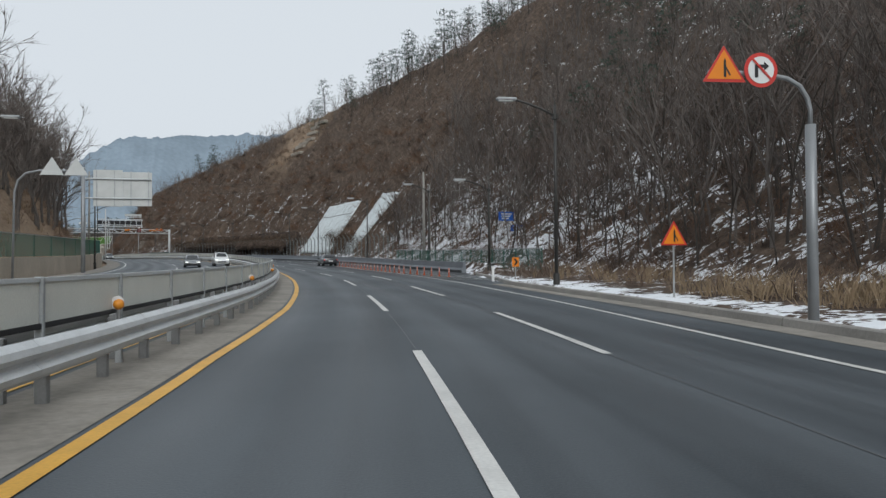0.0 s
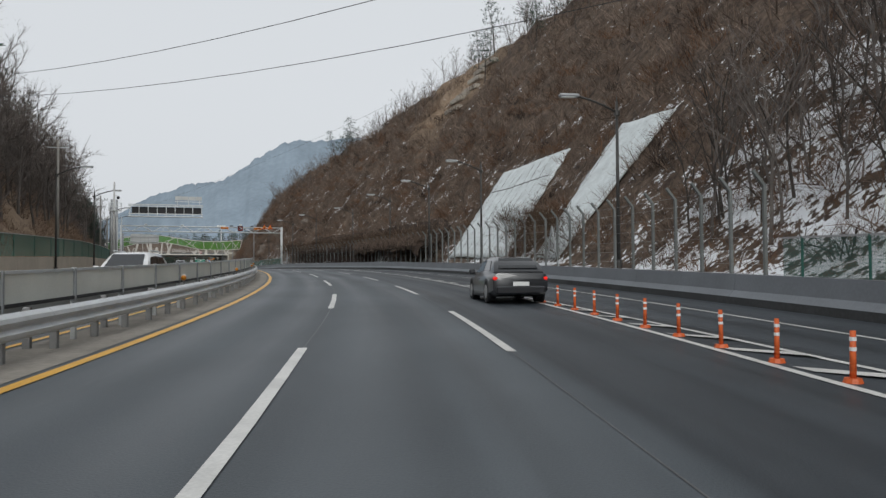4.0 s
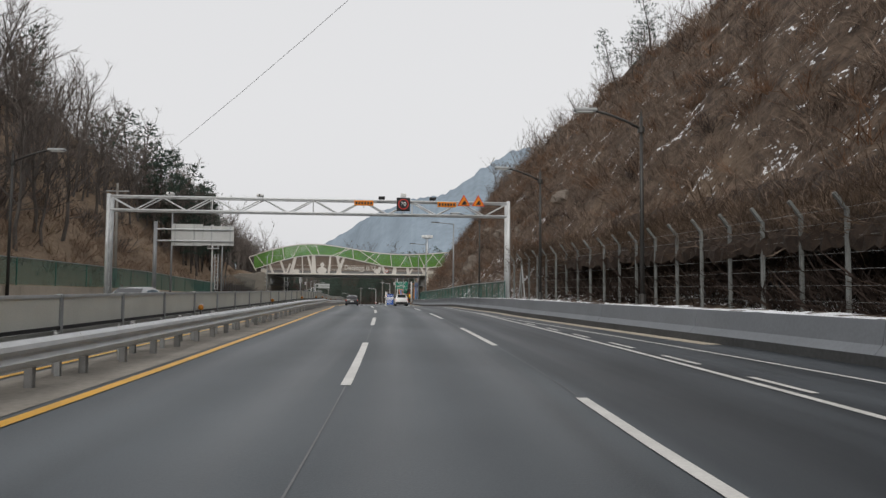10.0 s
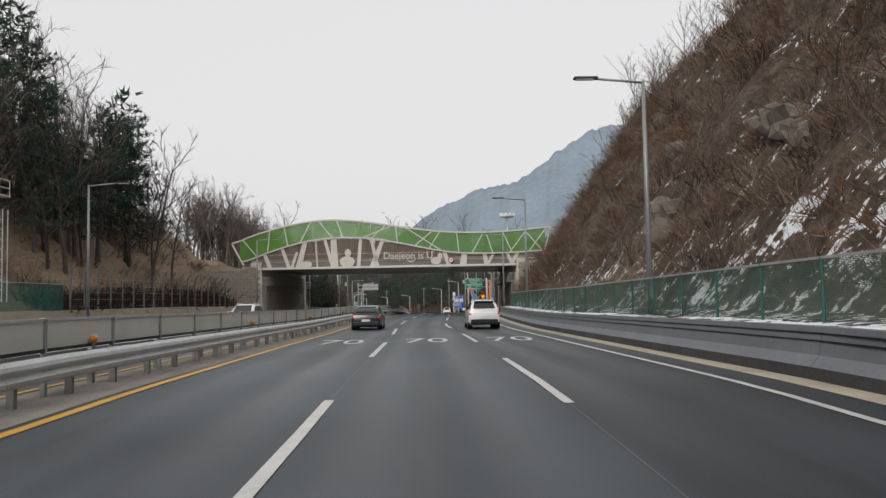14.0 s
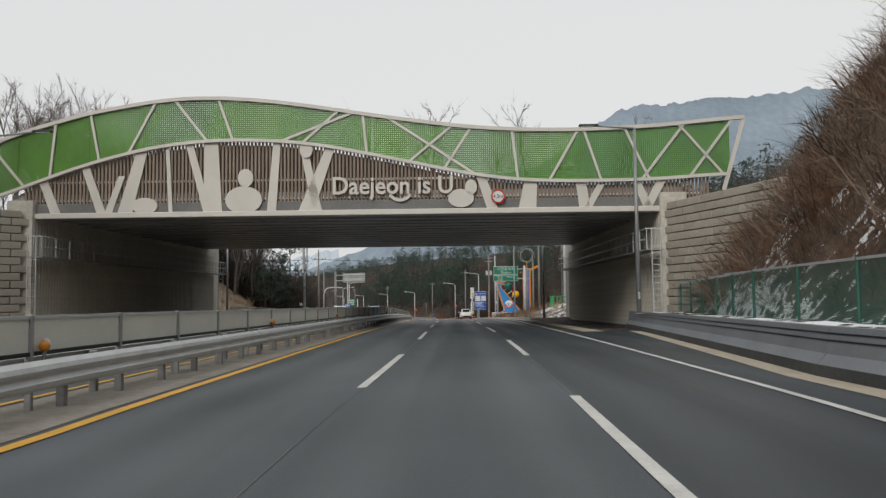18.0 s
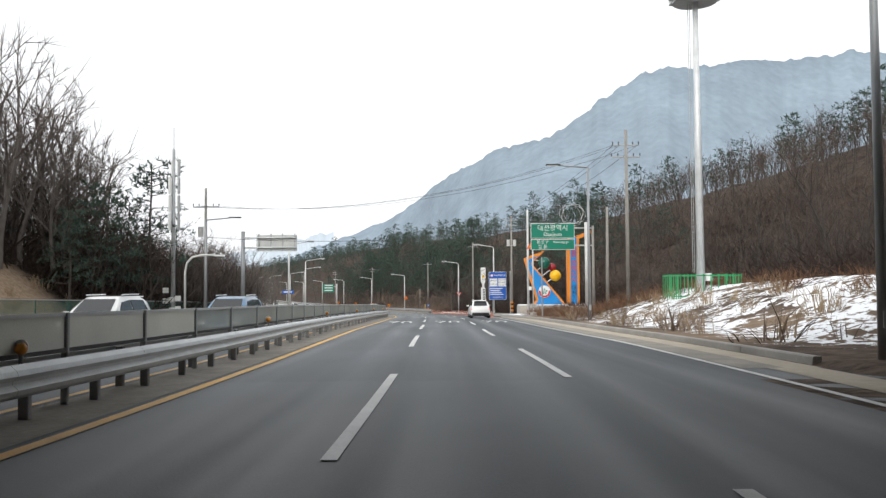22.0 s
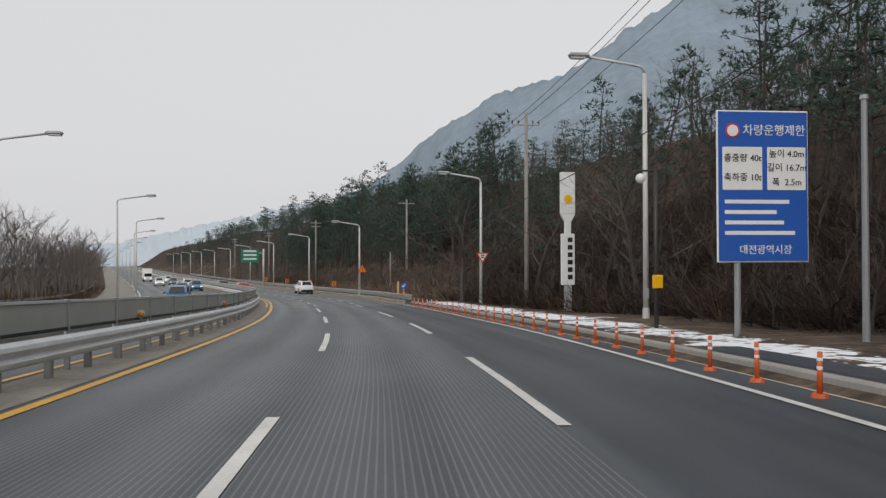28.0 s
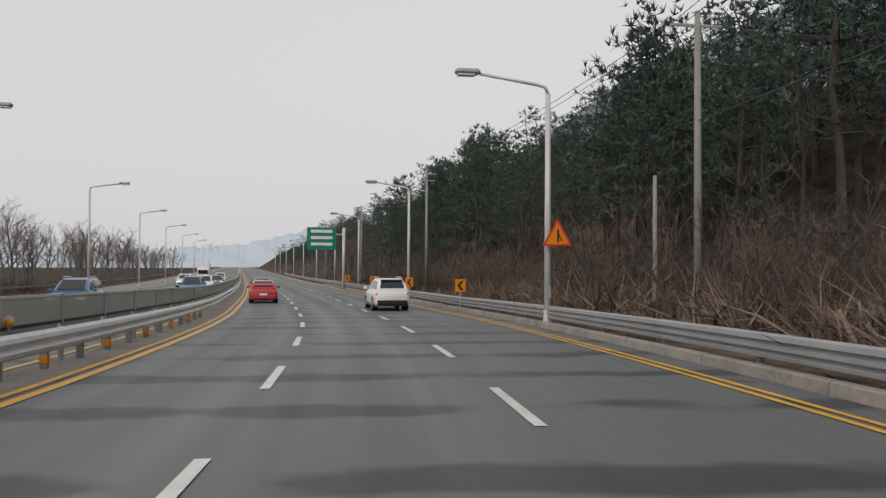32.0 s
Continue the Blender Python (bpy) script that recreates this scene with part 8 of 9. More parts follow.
INNER = [(12.95, 1.28), (13.32, 1.9), (11.85, 6.95), (13.6, 7.62), (12.6, 6.98), (12.4, 6.55), (12.45, 6.35), (16.55, 1.28)]
part("sail_face", plate(B(), INNER, 0.05, Matrix.Translation((0, 0.25, 0))), MON_BLUE, MO, "blue face")
part("column_edge", plate(B(), [(17.2, 1.25), (17.2, 9.5), (16.8, 9.5), (16.6, 9.25), (17.6, 9.9), (18.1, 9.9), (18.15, 10.0), (20.3, 10.8), (20.3, 10.4), (18.75, 9.7), (18.75, 1.25)], 0.8, Matrix.Translation((0, 0.6, 0))), MON_ORANGE, MO, "orange edge")
part("column_face", plate(B(), [(17.6, 1.3), (17.6, 9.8), (17.8, 10.05), (18.15, 10.05), (18.4, 9.8), (18.4, 1.3)], 0.06, Matrix.Translation((0, 0.5, 0))), MON_BLUE, MO, "blue face")
for x, y, z, r, m_ in ((14.1, 0.2, 6.6, 0.78, MON_GREEN), (15.2, 0.9, 6.05, 0.56, MON_RED), (15.5, 0.1, 4.97, 0.72, MON_YELLOW)):
    bm = B()
    bmesh.ops.create_uvsphere(bm, u_segments=24, v_segments=14, radius=r, matrix=Matrix.Translation((x, y, z)))
    part("ball", bm, m_, MO, smooth=True)
for a, c in (((12.9, 7.0), (13.6, 6.9)), ((13.2, 5.6), (13.7, 6.1)), ((13.8, 4.9), (14.9, 5.7)), ((14.4, 4.1), (15.1, 4.6))):
    part("strut", tube(B(), (a[0], 0.5, a[1]), (c[0], 0.4, c[1]), 0.06, n=8), WHITE_POLE, MO)
part("emblem", plate(B(), disc(0.78, 28, 14.1, 2.95), 0.05, Matrix.Translation((0, 0.19, 0))), SIGN_WHITE, MO, "round white emblem plate")
part("emblem_ring", plate(B(), [(14.1 + 0.75 * math.cos(a), 2.95 + 0.75 * math.sin(a)) for a in np.linspace(math.pi * 0.95, math.pi * 2.05, 16)] + [(14.1 + 0.52 * math.cos(a), 2.95 + 0.52 * math.sin(a)) for a in np.linspace(math.pi * 2.05, math.pi * 0.95, 16)], 0.03, Matrix.Translation((0, 0.165, 0))), SIGN_RED, MO)
bm = B()
for k in range(5):
    a = math.pi / 2 + k * 2 * math.pi / 5
    plate(bm, [(14.1, 2.95), (14.1 + 0.29 * math.cos(a - 0.32), 2.95 + 0.29 * math.sin(a - 0.32)), (14.1 + 0.44 * math.cos(a), 2.95 + 0.44 * math.sin(a)), (14.1 + 0.29 * math.cos(a + 0.32), 2.95 + 0.29 * math.sin(a + 0.32))], 0.03, Matrix.Translation((0, 0.15, 0)))
part("emblem_star", bm, SIGN_GREEN, MO)
for k, ch in enumerate("일류경제도시대전"):
    z = 8.3 - k * 0.72 - (0.3 if k > 1 else 0) - (0.35 if k > 5 else 0)
    lettering(ch, 0.78, Matrix.Translation((18.0, 0.47, z)), SIGN_RED if k < 6 else SIGN_BLACK, MO)
part("spire", tube(B(), (18.0, 0.9, 9.9), (18.0, 0.9, 11.6), 0.09, n=8), MON_ORANGE, MO)
for k, (rx, tilt_) in enumerate(((1.7, 0.0), (1.6, 1.0), (1.5, -0.9))):
    bm = B()
    ring = []
    for a in np.linspace(0, 2 * math.pi, 29):
        v = Matrix.Rotation(tilt_, 3, "Y") @ Vector((rx * math.cos(a), 0.5 * math.sin(a) * rx, 0.75 * rx * math.sin(a)))
        ring.append(tuple(v + Vector((18.0, 0.9, 12.9))))
    part("orbit_ring", pipe(bm, ring, 0.03, 5), (GALV_DULL, GALV_DULL, WHITE_POLE)[k], MO, smooth=True)
t = thing("stone_marker", at(463.5, 12.0), "small weathered stone marker in front of the monument", "stone marker")
part("stone", box(B(), (0, 0, 0.75), (0.8, 0.45, 1.3), bevel=0.08), CONCRETE, t)
part("base", box(B(), (0, 0, 0.15), (1.5, 0.8, 0.3), bevel=0.05), CONCRETE, t)
t = thing("letter_sign", at(460.5, 16.6), "white block letters on a low teal stand in the snow", "letter sign")
part("stand", box(B(), (0.6, 0.2, 0.35), (3.6, 0.5, 0.4), bevel=0.04), mat("teal_paint", (0.03, 0.16, 0.17), 0.5, var=0.15), t)
lettering("Daejeon is U", 0.72, Matrix.Translation((0.6, 0.0, 0.95)), SIGN_WHITE, t)
t = thing("light_mast", at(452, 9.6), "tall pale mast with small cameras and a cabinet beside the plaza", "mast")
part("mast", tube(B(), (0, 0, -0.2), (0, 0, 11.5), 0.14, 0.1, n=12), WHITE_POLE, t, smooth=True)
part("footing", box(B(), (0, 0, 0.2), (0.9, 0.9, 0.6), bevel=0.08), CONCRETE, t)
part("cabinet", box(B(), (0.2, -0.1, 3.0), (0.35, 0.25, 0.4), bevel=0.02), SIGN_WHITE, t)
part("camera", box(B(), (-0.1, -0.15, 3.9), (0.15, 0.3, 0.12), bevel=0.02), SIGN_WHITE, t)
t = thing("storage_hut", at(450, 33, 1.0), "low pale hut half hidden by bare trees, snow on its roof", "hut")
part("wall", box(B(), (0, 0, 1.2), (8, 4, 2.6), bevel=0.03), SIGN_BACK, t)
part("roof", box(B(), (0, 0, 2.7), (8.6, 4.6, 0.3), bevel=0.05), SNOW, t)

# ---- vehicle limits board, banner column, camera pole ----
t = thing("limits_board", at(478, -0.5, -0.2), "tall blue vehicle limits board with white Korean lettering", "road sign")
part("border", box(B(), (10.15, 0, 4.28), (2.5, 0.05, 3.95), bevel=0.02), SIGN_WHITE, t)
part("blue_face", box(B(), (10.15, -0.03, 4.28), (2.42, 0.03, 3.87)), SIGN_BLUE, t)
lettering("차량운행제한", 0.31, Matrix.Translation((10.45, -0.05, 5.72)), SIGN_WHITE, t)
round_sign(t, Matrix.Translation((9.32, -0.055, 5.72)), 0.19, SIGN_RED, SIGN_WHITE)
for x, w, rows in ((9.58, 1.08, (("총중량 40t", 5.0), ("축하중 10t", 4.5))), (10.78, 1.05, (("높이 4.0m", 5.12), ("길이 16.7m", 4.76), ("폭  2.5m", 4.38)))):
    part("white_panel", box(B(), (x, -0.055, 4.74), (w, 0.02, 1.12), bevel=0.01), SIGN_WHITE, t)
    for wds, z in rows:
        lettering(wds, 0.235, Matrix.Translation((x, -0.07, z)), SIGN_BLACK, t)
for k, w in enumerate((1.75, 1.4, 1.6, 1.9)):
    part("text_bar", box(B(), (9.1 + w / 2, -0.05, 3.88 - k * 0.27), (w, 0.01, 0.1)), SIGN_WHITE, t)
lettering("대전광역시장", 0.26, Matrix.Translation((10.2, -0.05, 2.62)), SIGN_WHITE, t)
part("post", tube(B(), (9.5, 0.1, 0.0), (9.5, 0.1, 5.8), 0.09, n=8), GALV_DULL, t, smooth=True)
t = thing("banner_column", at(501.5, 11.75), "narrow white banner column with an emblem, bare twigs behind", "sign column")
part("upper_panel", box(B(), (0, 0, 6.75), (0.84, 0.25, 2.35), bevel=0.02), SIGN_WHITE, t)
part("taper", plate(B(), [(-0.42, 5.57), (0.42, 5.57), (0.2, 5.15), (-0.2, 5.15)], 0.22, Matrix.Translation((0, -0.11, 0))), SIGN_WHITE, t)
part("neck", box(B(), (0, 0, 4.8), (0.36, 0.2, 0.9), bevel=0.02), SIGN_WHITE, t)
part("lower_panel", box(B(), (0, 0, 3.0), (0.76, 0.25, 2.9), bevel=0.02), SIGN_WHITE, t)
part("leg", box(B(), (0, 0, 0.7), (0.4, 0.2, 1.9)), GALV_DULL, t)
part("flower_emblem", plate(B(), disc(0.24, 14, 0, 6.4), 0.02, Matrix.Translation((0, -0.15, 0))), MON_YELLOW, t)
for k in range(6):
    part("text_bar", box(B(), (0.1, -0.14, 4.1 - k * 0.42), (0.28, 0.02, 0.26)), SIGN_BLACK, t)
t = thing("camera_pole", at(482.8, 8.7), "dark pole with a white dome camera and a yellow box", "camera pole")
part("pole", tube(B(), (0, 0, -0.1), (0, 0, 5.3), 0.07, n=8), DARK_POLE, t, smooth=True)
part("arm", tube(B(), (0, 0, 5.2), (-0.55, 0, 5.2), 0.035, n=6), DARK_POLE, t)
bm = B()
bmesh.ops.create_uvsphere(bm, u_segments=12, v_segments=8, radius=0.16, matrix=Matrix.Translation((-0.5, 0, 4.95)))
part("dome", bm, SIGN_WHITE, t, smooth=True)
part("call_box", box(B(), (0, -0.12, 1.65), (0.3, 0.18, 0.42), bevel=0.02), MON_YELLOW, t)
t = thing("yield_sign", at(515.25, 10.2, 3.1), "red-rimmed white yield triangle on a lamp post", "road sign")
part("rim", plate(B(), [(-0.48, 0.8), (0.48, 0.8), (0, 0)], 0.03, Matrix.Translation((0, -0.2, 0))), SIGN_RED, t)
part("field", plate(B(), [(-0.33, 0.71), (0.33, 0.71), (0, 0.16)], 0.01, Matrix.Translation((0, -0.212, 0))), SIGN_WHITE, t)
for z in (0.6, 0.45):
    part("text_bar", box(B(), (0, -0.22, z), (0.28 if z > 0.5 else 0.2, 0.01, 0.09)), SIGN_BLACK, t)
part("bracket", box(B(), (0, -0.1, 0.5), (0.12, 0.2, 0.06)), GALV_DULL, t)
t = thing("keep_left_sign", at(521.8, 5.5), "round blue arrow sign on a thin post", "road sign")
round_sign(t, Matrix.Translation((0, 0, 1.5)), 0.25, SIGN_BLUE, SIGN_BLUE)
part("arrow", plate(B(), [(0.11, 0.14), (0.15, 0.1), (-0.04, -0.09), (0.02, -0.13), (-0.13, -0.14), (-0.13, 0.02), (-0.08, -0.04)], 0.01, Matrix.Translation((0, -0.035, 1.5))), SIGN_WHITE, t)
part("post", tube(B(), (0, 0.05, 0), (0, 0.05, 1.7), 0.03, n=6), GALV_DULL, t)
part("warning_plate", box(B(), (0, -0.02, 0.85), (0.22, 0.02, 0.22)), SIGN_ORANGE, t)
t = thing("hazard_post", at(531, 6.75), "flat yellow hazard post behind the guard rail", "hazard post")
part("shaft", box(B(), (0, 0, 0.95), (0.2, 0.06, 1.7), bevel=0.02), mat("pale_yellow_plastic", (0.55, 0.42, 0.18), 0.5, var=0.15), t)
t = triangle_sign(at(549.2, 6.85, 2.75), 1.05, MERGE, "triangular orange merge sign on a pale lamp post", "verge signs")
part("bracket", box(B(), (0, 0.05, 0.3), (0.3, 0.12, 0.08)), GALV_DULL, t)
for s, e in ((563, 6.5), (578, 6.5), (596, 6.5), (616, 6.5)):
    t = thing("chevron_sign", at(s, e, 0.35), "yellow and black chevron board above the guard rail", "road sign", "chevron signs")
    part("board", box(B(), (0, 0, 0.95), (0.55, 0.03, 0.65), bevel=0.005), SIGN_ORANGE, t)
    part("chevron", plate(B(), [(0.18, 0.24), (0.02, 0.24), (-0.18, 0), (0.02, -0.24), (0.18, -0.24), (-0.02, 0)], 0.006, Matrix.Translation((0, -0.022, 0.95))), SIGN_BLACK, t)
    part("post", tube(B(), (0, 0.03, -0.3), (0, 0.03, 1.1), 0.03, n=6), GALV_DULL, t)
t = thing("direction_board", at(617, -2.2), "green overhead direction sign with pale bars of lettering", "road sign")
part("mast", tube(B(), (8.4, 0.1, 0), (8.4, 0.1, 7.2), 0.18, n=10), WHITE_POLE, t, smooth=True)
part("panel", box(B(), (5.8, 0, 5.9), (3.4, 0.06, 2.6), bevel=0.01), SIGN_GREEN, t)
part("arm", tube(B(), (4.2, 0.1, 6.4), (8.4, 0.1, 6.4), 0.07, n=8), WHITE_POLE, t)
for k in range(3):
    part("text_bar", box(B(), (5.8, -0.04, 6.75 - k * 0.75), (2.5, 0.02, 0.34)), SIGN_WHITE, t)
t = thing("blue_street_sign", at(468, -19.4), "small blue street sign on a pale lamp post", "road sign")
part("board", box(B(), (0.9, 0, 3.2), (1.4, 0.04, 0.5), bevel=0.01), SIGN_BLUE, t)
part("text_bar", box(B(), (0.9, -0.03, 3.2), (1.0, 0.01, 0.16)), SIGN_WHITE, t)
part("bracket", box(B(), (0.1, 0, 3.2), (0.4, 0.05, 0.06)), GALV_DULL, t)


# ---- vehicles ----
def loft(bm, rings):
    vs_ = [[bm.verts.new(p) for p in r] for r in rings]
    k = len(rings[0])
    for a, c in zip(vs_[:-1], vs_[1:]):
        for i in range(k):
            bm.faces.new((a[i], a[(i + 1) % k], c[(i + 1) % k], c[i]))
    bm.faces.new(vs_[0][::-1])
    bm.faces.new(vs_[-1])
    bmesh.ops.recalc_face_normals(bm, faces=bm.faces)
    return bm


def car(m, kind, color, label, group="cars on the road", name="car"):
    """A car facing +y: body, glasshouse, roof, lamps, wheels."""
    t = thing(name, m, label, "car", group)
    suv = kind == "suv"
    L, W, belt, top = (4.65, 0.92, 1.08, 1.68) if suv else (4.7, 0.91, 0.95, 1.46)
    gb = 0.24 if suv else 0.18
    hood = belt - (0.08 if suv else 0.12)
    h = L / 2
    st = [(-h, 0.74, gb + 0.22, belt - 0.2), (-h + 0.08, 0.86, gb + 0.08, belt - 0.03), (-h + 0.5, W, gb, belt), (-0.6, W + 0.005, gb, belt), (0.7, W + 0.005, gb, belt), (1.15, W, gb, hood + 0.05), (h - 0.45, W - 0.02, gb, hood - 0.08), (h - 0.1, 0.82, gb + 0.05, hood - 0.2), (h, 0.66, gb + 0.16, hood - 0.34)]

    def ring(y, w, zb, zt):
        return [(-w * 0.86, y, zb), (w * 0.86, y, zb), (w, y, zb + 0.14), (w, y, zt - 0.2), (w * 0.93, y, zt - 0.05), (w * 0.82, y, zt), (-w * 0.82, y, zt), (-w * 0.93, y, zt - 0.05), (-w, y, zt - 0.2), (-w, y, zb + 0.14)]
    sharp = lambda ob, deg=38: ob.data.set_sharp_from_angle(angle=math.radians(deg))
    sharp(part("body", loft(B(), [ring(*q) for q in st]), color, t, smooth=True))
    gh = [(-h + (0.1 if suv else 0.35), 0.78, 0.74, belt + 0.02), (-h + (0.3 if suv else 0.62), 0.8, 0.68, belt + (top - belt) * 0.62), (-h + (0.46 if suv else 0.92), 0.81, 0.63, top - 0.1), (-h + (0.8 if suv else 1.4), 0.82, 0.6, top - 0.01), (-0.2, 0.83, 0.61, top), (0.2, 0.83, 0.61, top - 0.015), (0.5, 0.83, 0.63, top - 0.1), (0.95, 0.82, 0.68, belt + (top - belt) * 0.42), (1.3, 0.81, 0.73, belt + 0.02)]
    low = belt - 0.06
    sharp(part("cabin", loft(B(), [[(-a, y, low), (a, y, low), (b_ + 0.05, y, low + (z - low) * 0.86), (b_ - 0.05, y, z), (-b_ + 0.05, y, z), (-b_ - 0.05, y, low + (z - low) * 0.86)] for y, a, b_, z in gh]), color, t, smooth=True))
    ys = [g_[0] for g_ in gh]

    def flank(y, f, sx):
        a, b_, z = (float(np.interp(y, ys, [g_[k] for g_ in gh])) for k in (1, 2, 3))
        return Vector((sx * (a + (b_ + 0.05 - a) * f / 0.86), y, low + (z - low) * f))

    def glass(name, pts, out):
        bm = B()
        vs = [bm.verts.new(p + out * 0.012) for p in pts] + [bm.verts.new(p - out * 0.02) for p in pts]
        k = len(pts)
        bm.faces.new(vs[:k])
        bm.faces.new(vs[k:][::-1])
        for i in range(k):
            bm.faces.new((vs[i], vs[i + k], vs[(i + 1) % k + k], vs[(i + 1) % k]))
        bmesh.ops.recalc_face_normals(bm, faces=bm.faces)
        part(name, bm, CAR_GLASS, t, "dark tinted window")

    for name, i, j, f0, f1 in (("rear_window", 0, 2, 0.16, 0.98), ("windscreen", 8, 6, 0.06, 0.98)):
        (y0, _, b0, z0), (y1, _, b1, z1) = gh[i], gh[j]
        q = [Vector((sx * ((b0 + (b1 - b0) * f) - 0.1), y0 + (y1 - y0) * f, z0 + (z1 - z0) * f)) for sx, f in ((-1, f0), (1, f0), (1, f1), (-1, f1))]
        glass(name, q, Vector((0, (z1 - z0) * (1 if i else -1), abs(y1 - y0))).normalized() * (5.0 if i == 0 else 3.0))
    back = ys[2] if suv else ys[2] + 0.1
    for sx in (-1, 1):
        for y0, y1, y0t, y1t in ((back - 0.05, -0.42, back + 0.22, -0.42), (-0.34, 0.98, -0.34, 0.42)):
            glass("side_window", [flank(y0, 0.2, sx), flank(y1, 0.2, sx), flank((y1 + y1t) / 2, 0.52, sx), flank(y1t, 0.8, sx), flank(y0t, 0.8, sx), flank((y0 + y0t) / 2, 0.5, sx)], Vector((sx * 0.96, 0, 0.28)) * 1.8)
        for y in (-L * 0.29, L * 0.31):
            part("wheel_arch", tube(B(), (sx * (W - 0.06), y, 0.37), (sx * (W + 0.008), y, 0.37), 0.40, n=20), BLACK, t)
        part("sill", box(B(), (sx * (W - 0.01), 0.05, gb + 0.06), (0.05, 1.9, 0.12), bevel=0.015), BLACK, t)
        part("door_handle", box(B(), (sx * (W + 0.015), -0.15, belt - 0.2), (0.03, 0.18, 0.03), bevel=0.01), color, t)
        part("tail_lamp", box(B(), (sx * 0.66, -h + 0.1, belt - 0.2), (0.4, 0.14, 0.15), bevel=0.05), TAIL_RED, t)
        part("head_lamp", box(B(), (sx * 0.62, h - 0.14, hood - 0.26), (0.36, 0.2, 0.13), bevel=0.03), HEAD_GLASS, t)
        part("mirror", box(B(), (sx * 1.0, 0.85, belt + 0.04), (0.2, 0.14, 0.15), bevel=0.03), color, t)
        for y in (-L * 0.29, L * 0.31):
            w = part("wheel", tube(B(), (sx * 0.66, y, 0.34), (sx * (W + 0.012), y, 0.34), 0.34, n=24), TYRE, t)
            part("rim", tube(B(), (sx * (W + 0.005), y, 0.34), (sx * (W + 0.024), y, 0.34), 0.22, n=16), RIM, w)
    part("rear_bumper", box(B(), (0, -h + 0.06, gb + 0.22), (1.55, 0.2, 0.26), bevel=0.05), BLACK if suv else color, t)
    part("number_plate", box(B(), (0, -h - 0.01 if not suv else -h - 0.01, belt - 0.36), (0.5, 0.03, 0.13)), SIGN_WHITE, t)
    part("front_grille", box(B(), (0, h - 0.06, hood - 0.5), (1.0, 0.14, 0.2), bevel=0.03), BLACK, t)
    if suv:
        for sx in (-1, 1):
            part("roof_rail", tube(B(), (sx * 0.6, -h + 0.9, top + 0.05), (sx * 0.6, 0.2, top + 0.05), 0.025, n=5), GALV, t)
        part("rear_spoiler", box(B(), (0, -h + 0.42, top - 0.045), (1.15, 0.3, 0.05), bevel=0.015), color, t)
    return t


P_WHITE, P_DARK = paint("white_car_paint", (0.72, 0.72, 0.72)), paint("black_car_paint", (0.02, 0.021, 0.024))
P_GREY, P_BLUE, P_RED = paint("grey_car_paint", (0.2, 0.21, 0.22), 0.4), paint("blue_car_paint", (0.06, 0.16, 0.28), 0.2), paint("red_car_paint", (0.4, 0.03, 0.03))
suv0 = car(at(566, 3.1), "suv", P_WHITE, "white SUV with red tail lamps in the outer lane")
sed0 = car(at(101, 4.0), "sedan", P_DARK, "black saloon car in the outer lane")
for s, e in ((292, 3.5), (441, 3.4)):
    copy_thing(suv0, at(s, e))
for s, e in ((294, -3.4), (603, -3.4)):
    copy_thing(sed0, at(s, e))
tagged(car(at(578, -3.4), "sedan", P_RED, "red saloon car far ahead in the inner lane"))
blue0 = car(at(398.5, -8.9, 0, 180), "suv", P_BLUE, "pale blue SUV in the oncoming lane", "oncoming cars")
for s, e in ((566, -12.4), (590, -8.9), (528, -12.4)):
    copy_thing(blue0, at(s, e, 0, 180))
w1 = car(at(104, -8.8, 0, 180), "suv", P_WHITE, "white SUV in the oncoming lane, headlamps on", "oncoming cars")
for s, e in ((300, -12.4), (394.5, -12.3), (606, -8.9), (628, -12.4), (655, -8.9)):
    copy_thing(w1, at(s, e, 0, 180))
d1 = car(at(98, -12.4, 0, 180), "sedan", P_GREY, "grey saloon in the oncoming lane, headlamps on", "oncoming cars")
copy_thing(d1, at(215, -12.4, 0, 180))
copy_thing(d1, at(640, -8.9, 0, 180))
t = thing("box_truck", at(676, -12.4, 0, 180), "white box truck in the oncoming lane", "truck", "oncoming cars")
part("cargo_box", box(B(), (0, -1.2, 2.1), (2.2, 4.6, 2.4), bevel=0.04), SIGN_WHITE, t)
part("cab", box(B(), (0, 2.1, 1.35), (2.0, 1.6, 1.9), bevel=0.15), P_WHITE, t)
part("windscreen", box(B(), (0, 2.9, 1.75), (1.7, 0.06, 0.75), bevel=0.02), CAR_GLASS, t)
part("chassis", box(B(), (0, -0.5, 0.7), (1.0, 6.0, 0.25)), BLACK, t)
for sx in (-1, 1):
    part("head_lamp", box(B(), (sx * 0.75, 2.92, 0.95), (0.35, 0.05, 0.18)), HEAD_GLASS, t)
    for y in (-2.2, 2.0):
        part("wheel", tube(B(), (sx * 0.75, y, 0.42), (sx * 1.02, y, 0.42), 0.42, n=16), TYRE, t)

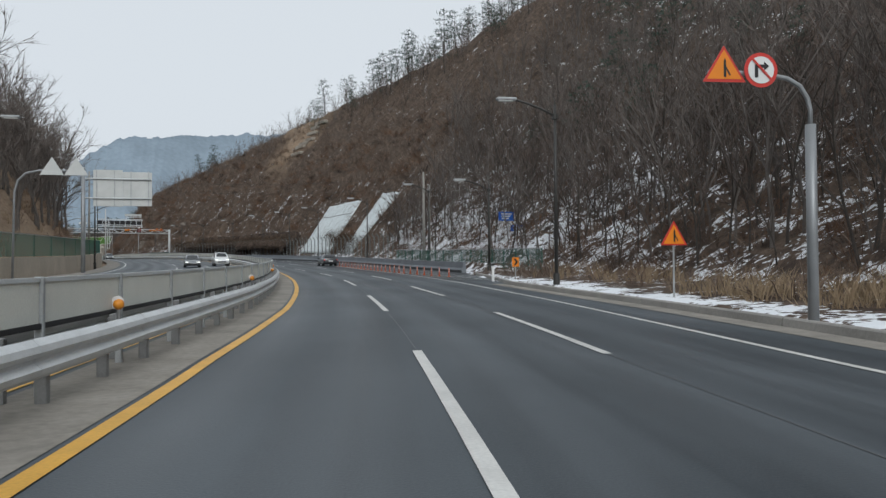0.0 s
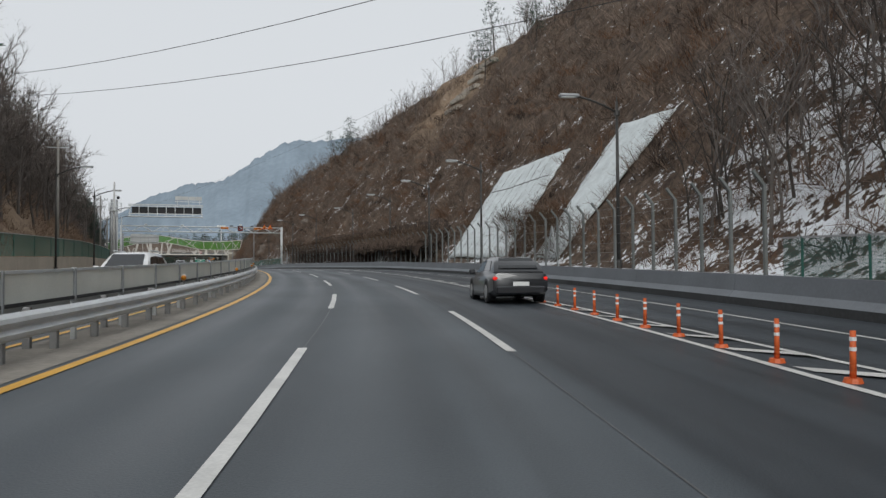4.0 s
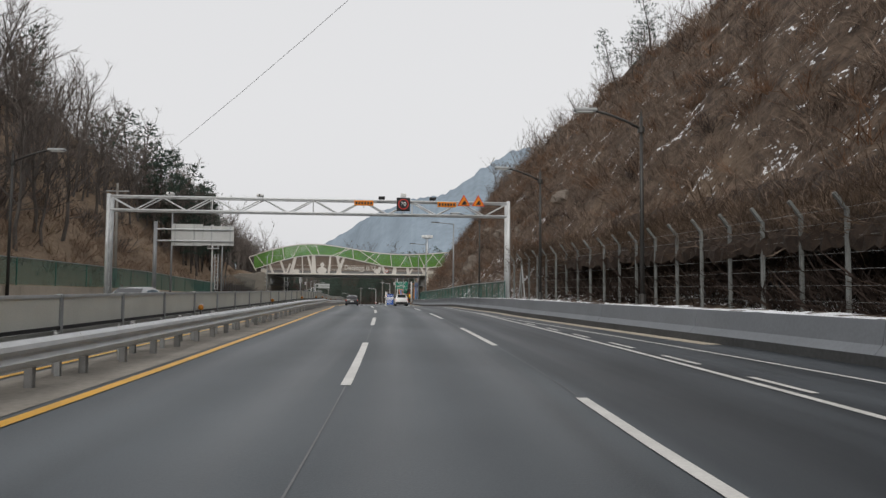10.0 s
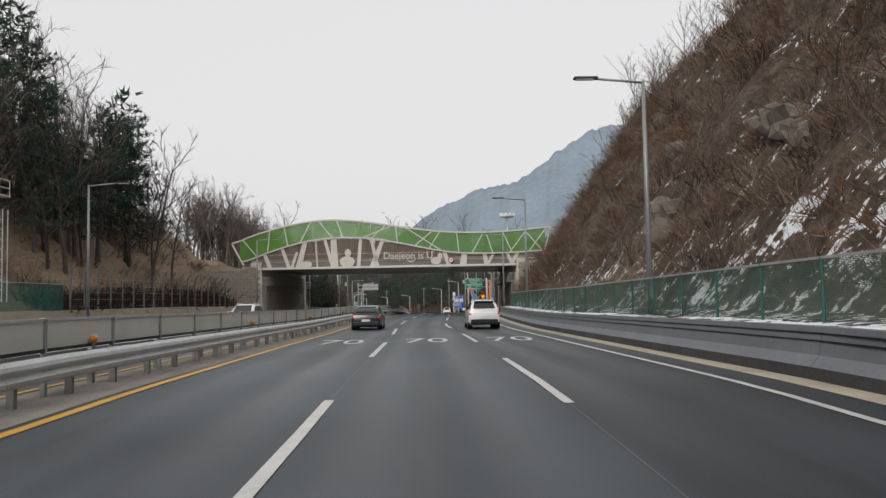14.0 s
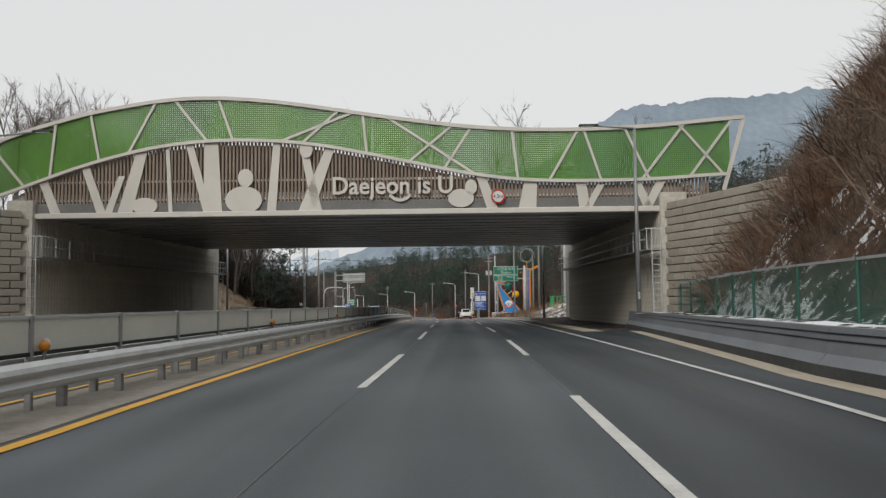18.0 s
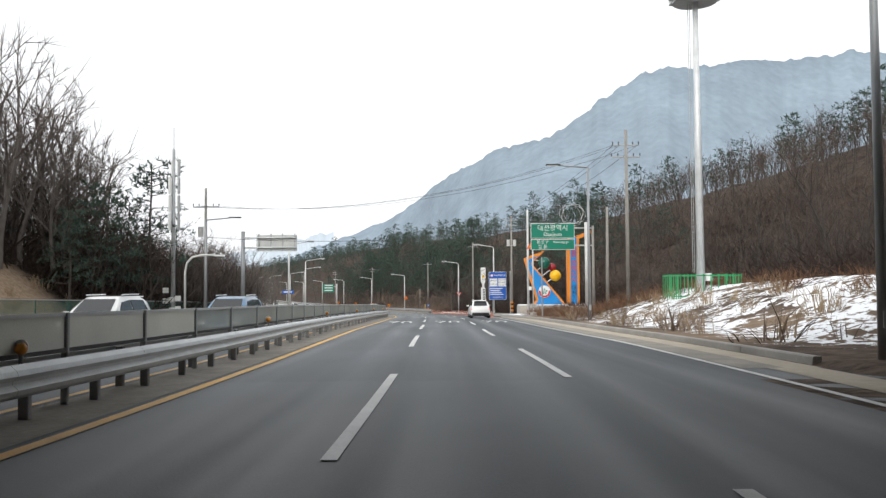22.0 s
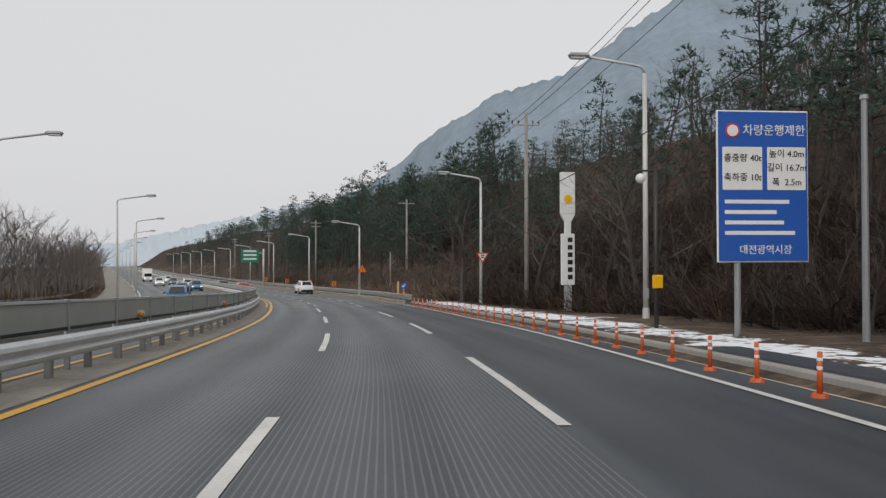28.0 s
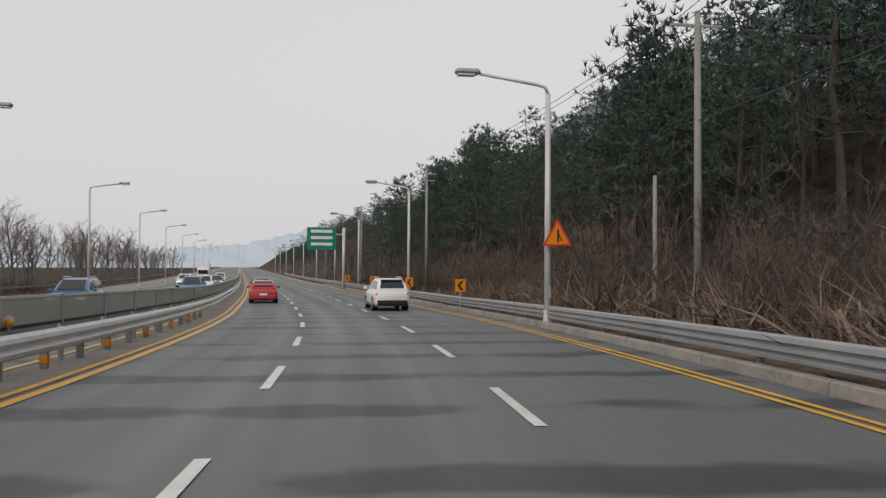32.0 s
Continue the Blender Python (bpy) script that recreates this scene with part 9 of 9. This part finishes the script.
# single large trees near the road
for k, (s, e, h) in enumerate(((519.5, 9.8, 11.0), (504.5, 15.2, 11.0), (497, 14.0, 9.5), (511.0, 13.0, 10.5), (157, 13.0, 5.5), (205, 12.0, 5.0), (186, 13.2, 4.8), (228, 10.6, 5.5), (452, 20.5, 7.0), (441, 19, 6.0))):
    (wv, wf), (fv, ff) = bare_tree(200 + k, h, 11, 14, 0.75, 0.22)
    t = thing("bare_tree", Matrix.Translation(land_point(s, e)), "bare winter tree with spreading limbs beside the road", "tree", "roadside trees")
    for nm, v, f, m_ in (("trunk", wv * (1.5, 1.5, 1) if h > 7 else wv, wf, BARK), ("twig_crown", fv * (1.5, 1.5, 1) if h > 7 else fv, ff, TWIGS)):
        me = bpy.data.meshes.new(nm)
        fill_mesh(me, v, f)
        mesh_part(nm, me, m_, t)
for k in range(26):
    s, e = 440 + k * 8.5, -23.6 - (k % 3) * 1.3
    (wv, wf), (fv, ff) = bare_tree(240 + k % 5, 7.5 + (k % 4) * 0.6, 12, 16, 0.6, 0.3)
    t = thing("bare_tree", Matrix.Translation(land_point(s, e)), "bare street tree with fine upright twigs beyond the oncoming lanes", "tree", "street trees")
    for nm, v, f, m_ in (("trunk", wv, wf, GREY_BARK), ("twig_crown", fv, ff, GREY_TWIGS)):
        me = bpy.data.meshes.new(nm)
        fill_mesh(me, v, f)
        mesh_part(nm, me, m_, t)
ribbon("far_fence", 470, 760, [(-24.3, 0.55), (-24.3, 0.75), (-24.25, 0.75), (-24.25, 0.55)], UTILITY, SETTING, "low rail along the far verge", step=4)
t = thing("arched_pole", at(420, -17.6), "white arched pole with a small lamp beside the oncoming lanes", "street lamp")
part("pole", pipe(B(), [(0, 0, -0.1), (0, 0, 3.6), (0.12, 0, 4.2), (0.5, 0, 4.6), (1.1, 0, 4.72), (2.0, 0, 4.72)], 0.075, 8), WHITE_POLE, t, smooth=True)
part("lamp_head", box(B(), (2.3, 0, 4.68), (0.7, 0.25, 0.12), bevel=0.04), SIGN_WHITE, t)
t = thing("grey_post", at(476, 11.1), "slim grey steel post in front of the thicket", "post")
part("shaft", tube(B(), (0, 0, 0), (0, 0, 5.9), 0.09, 0.07, n=8), GREY_POLE, t)
part("cap", tube(B(), (0, 0, 5.9), (0, 0, 6.0), 0.1, 0.09, n=8), GALV_DULL, t)
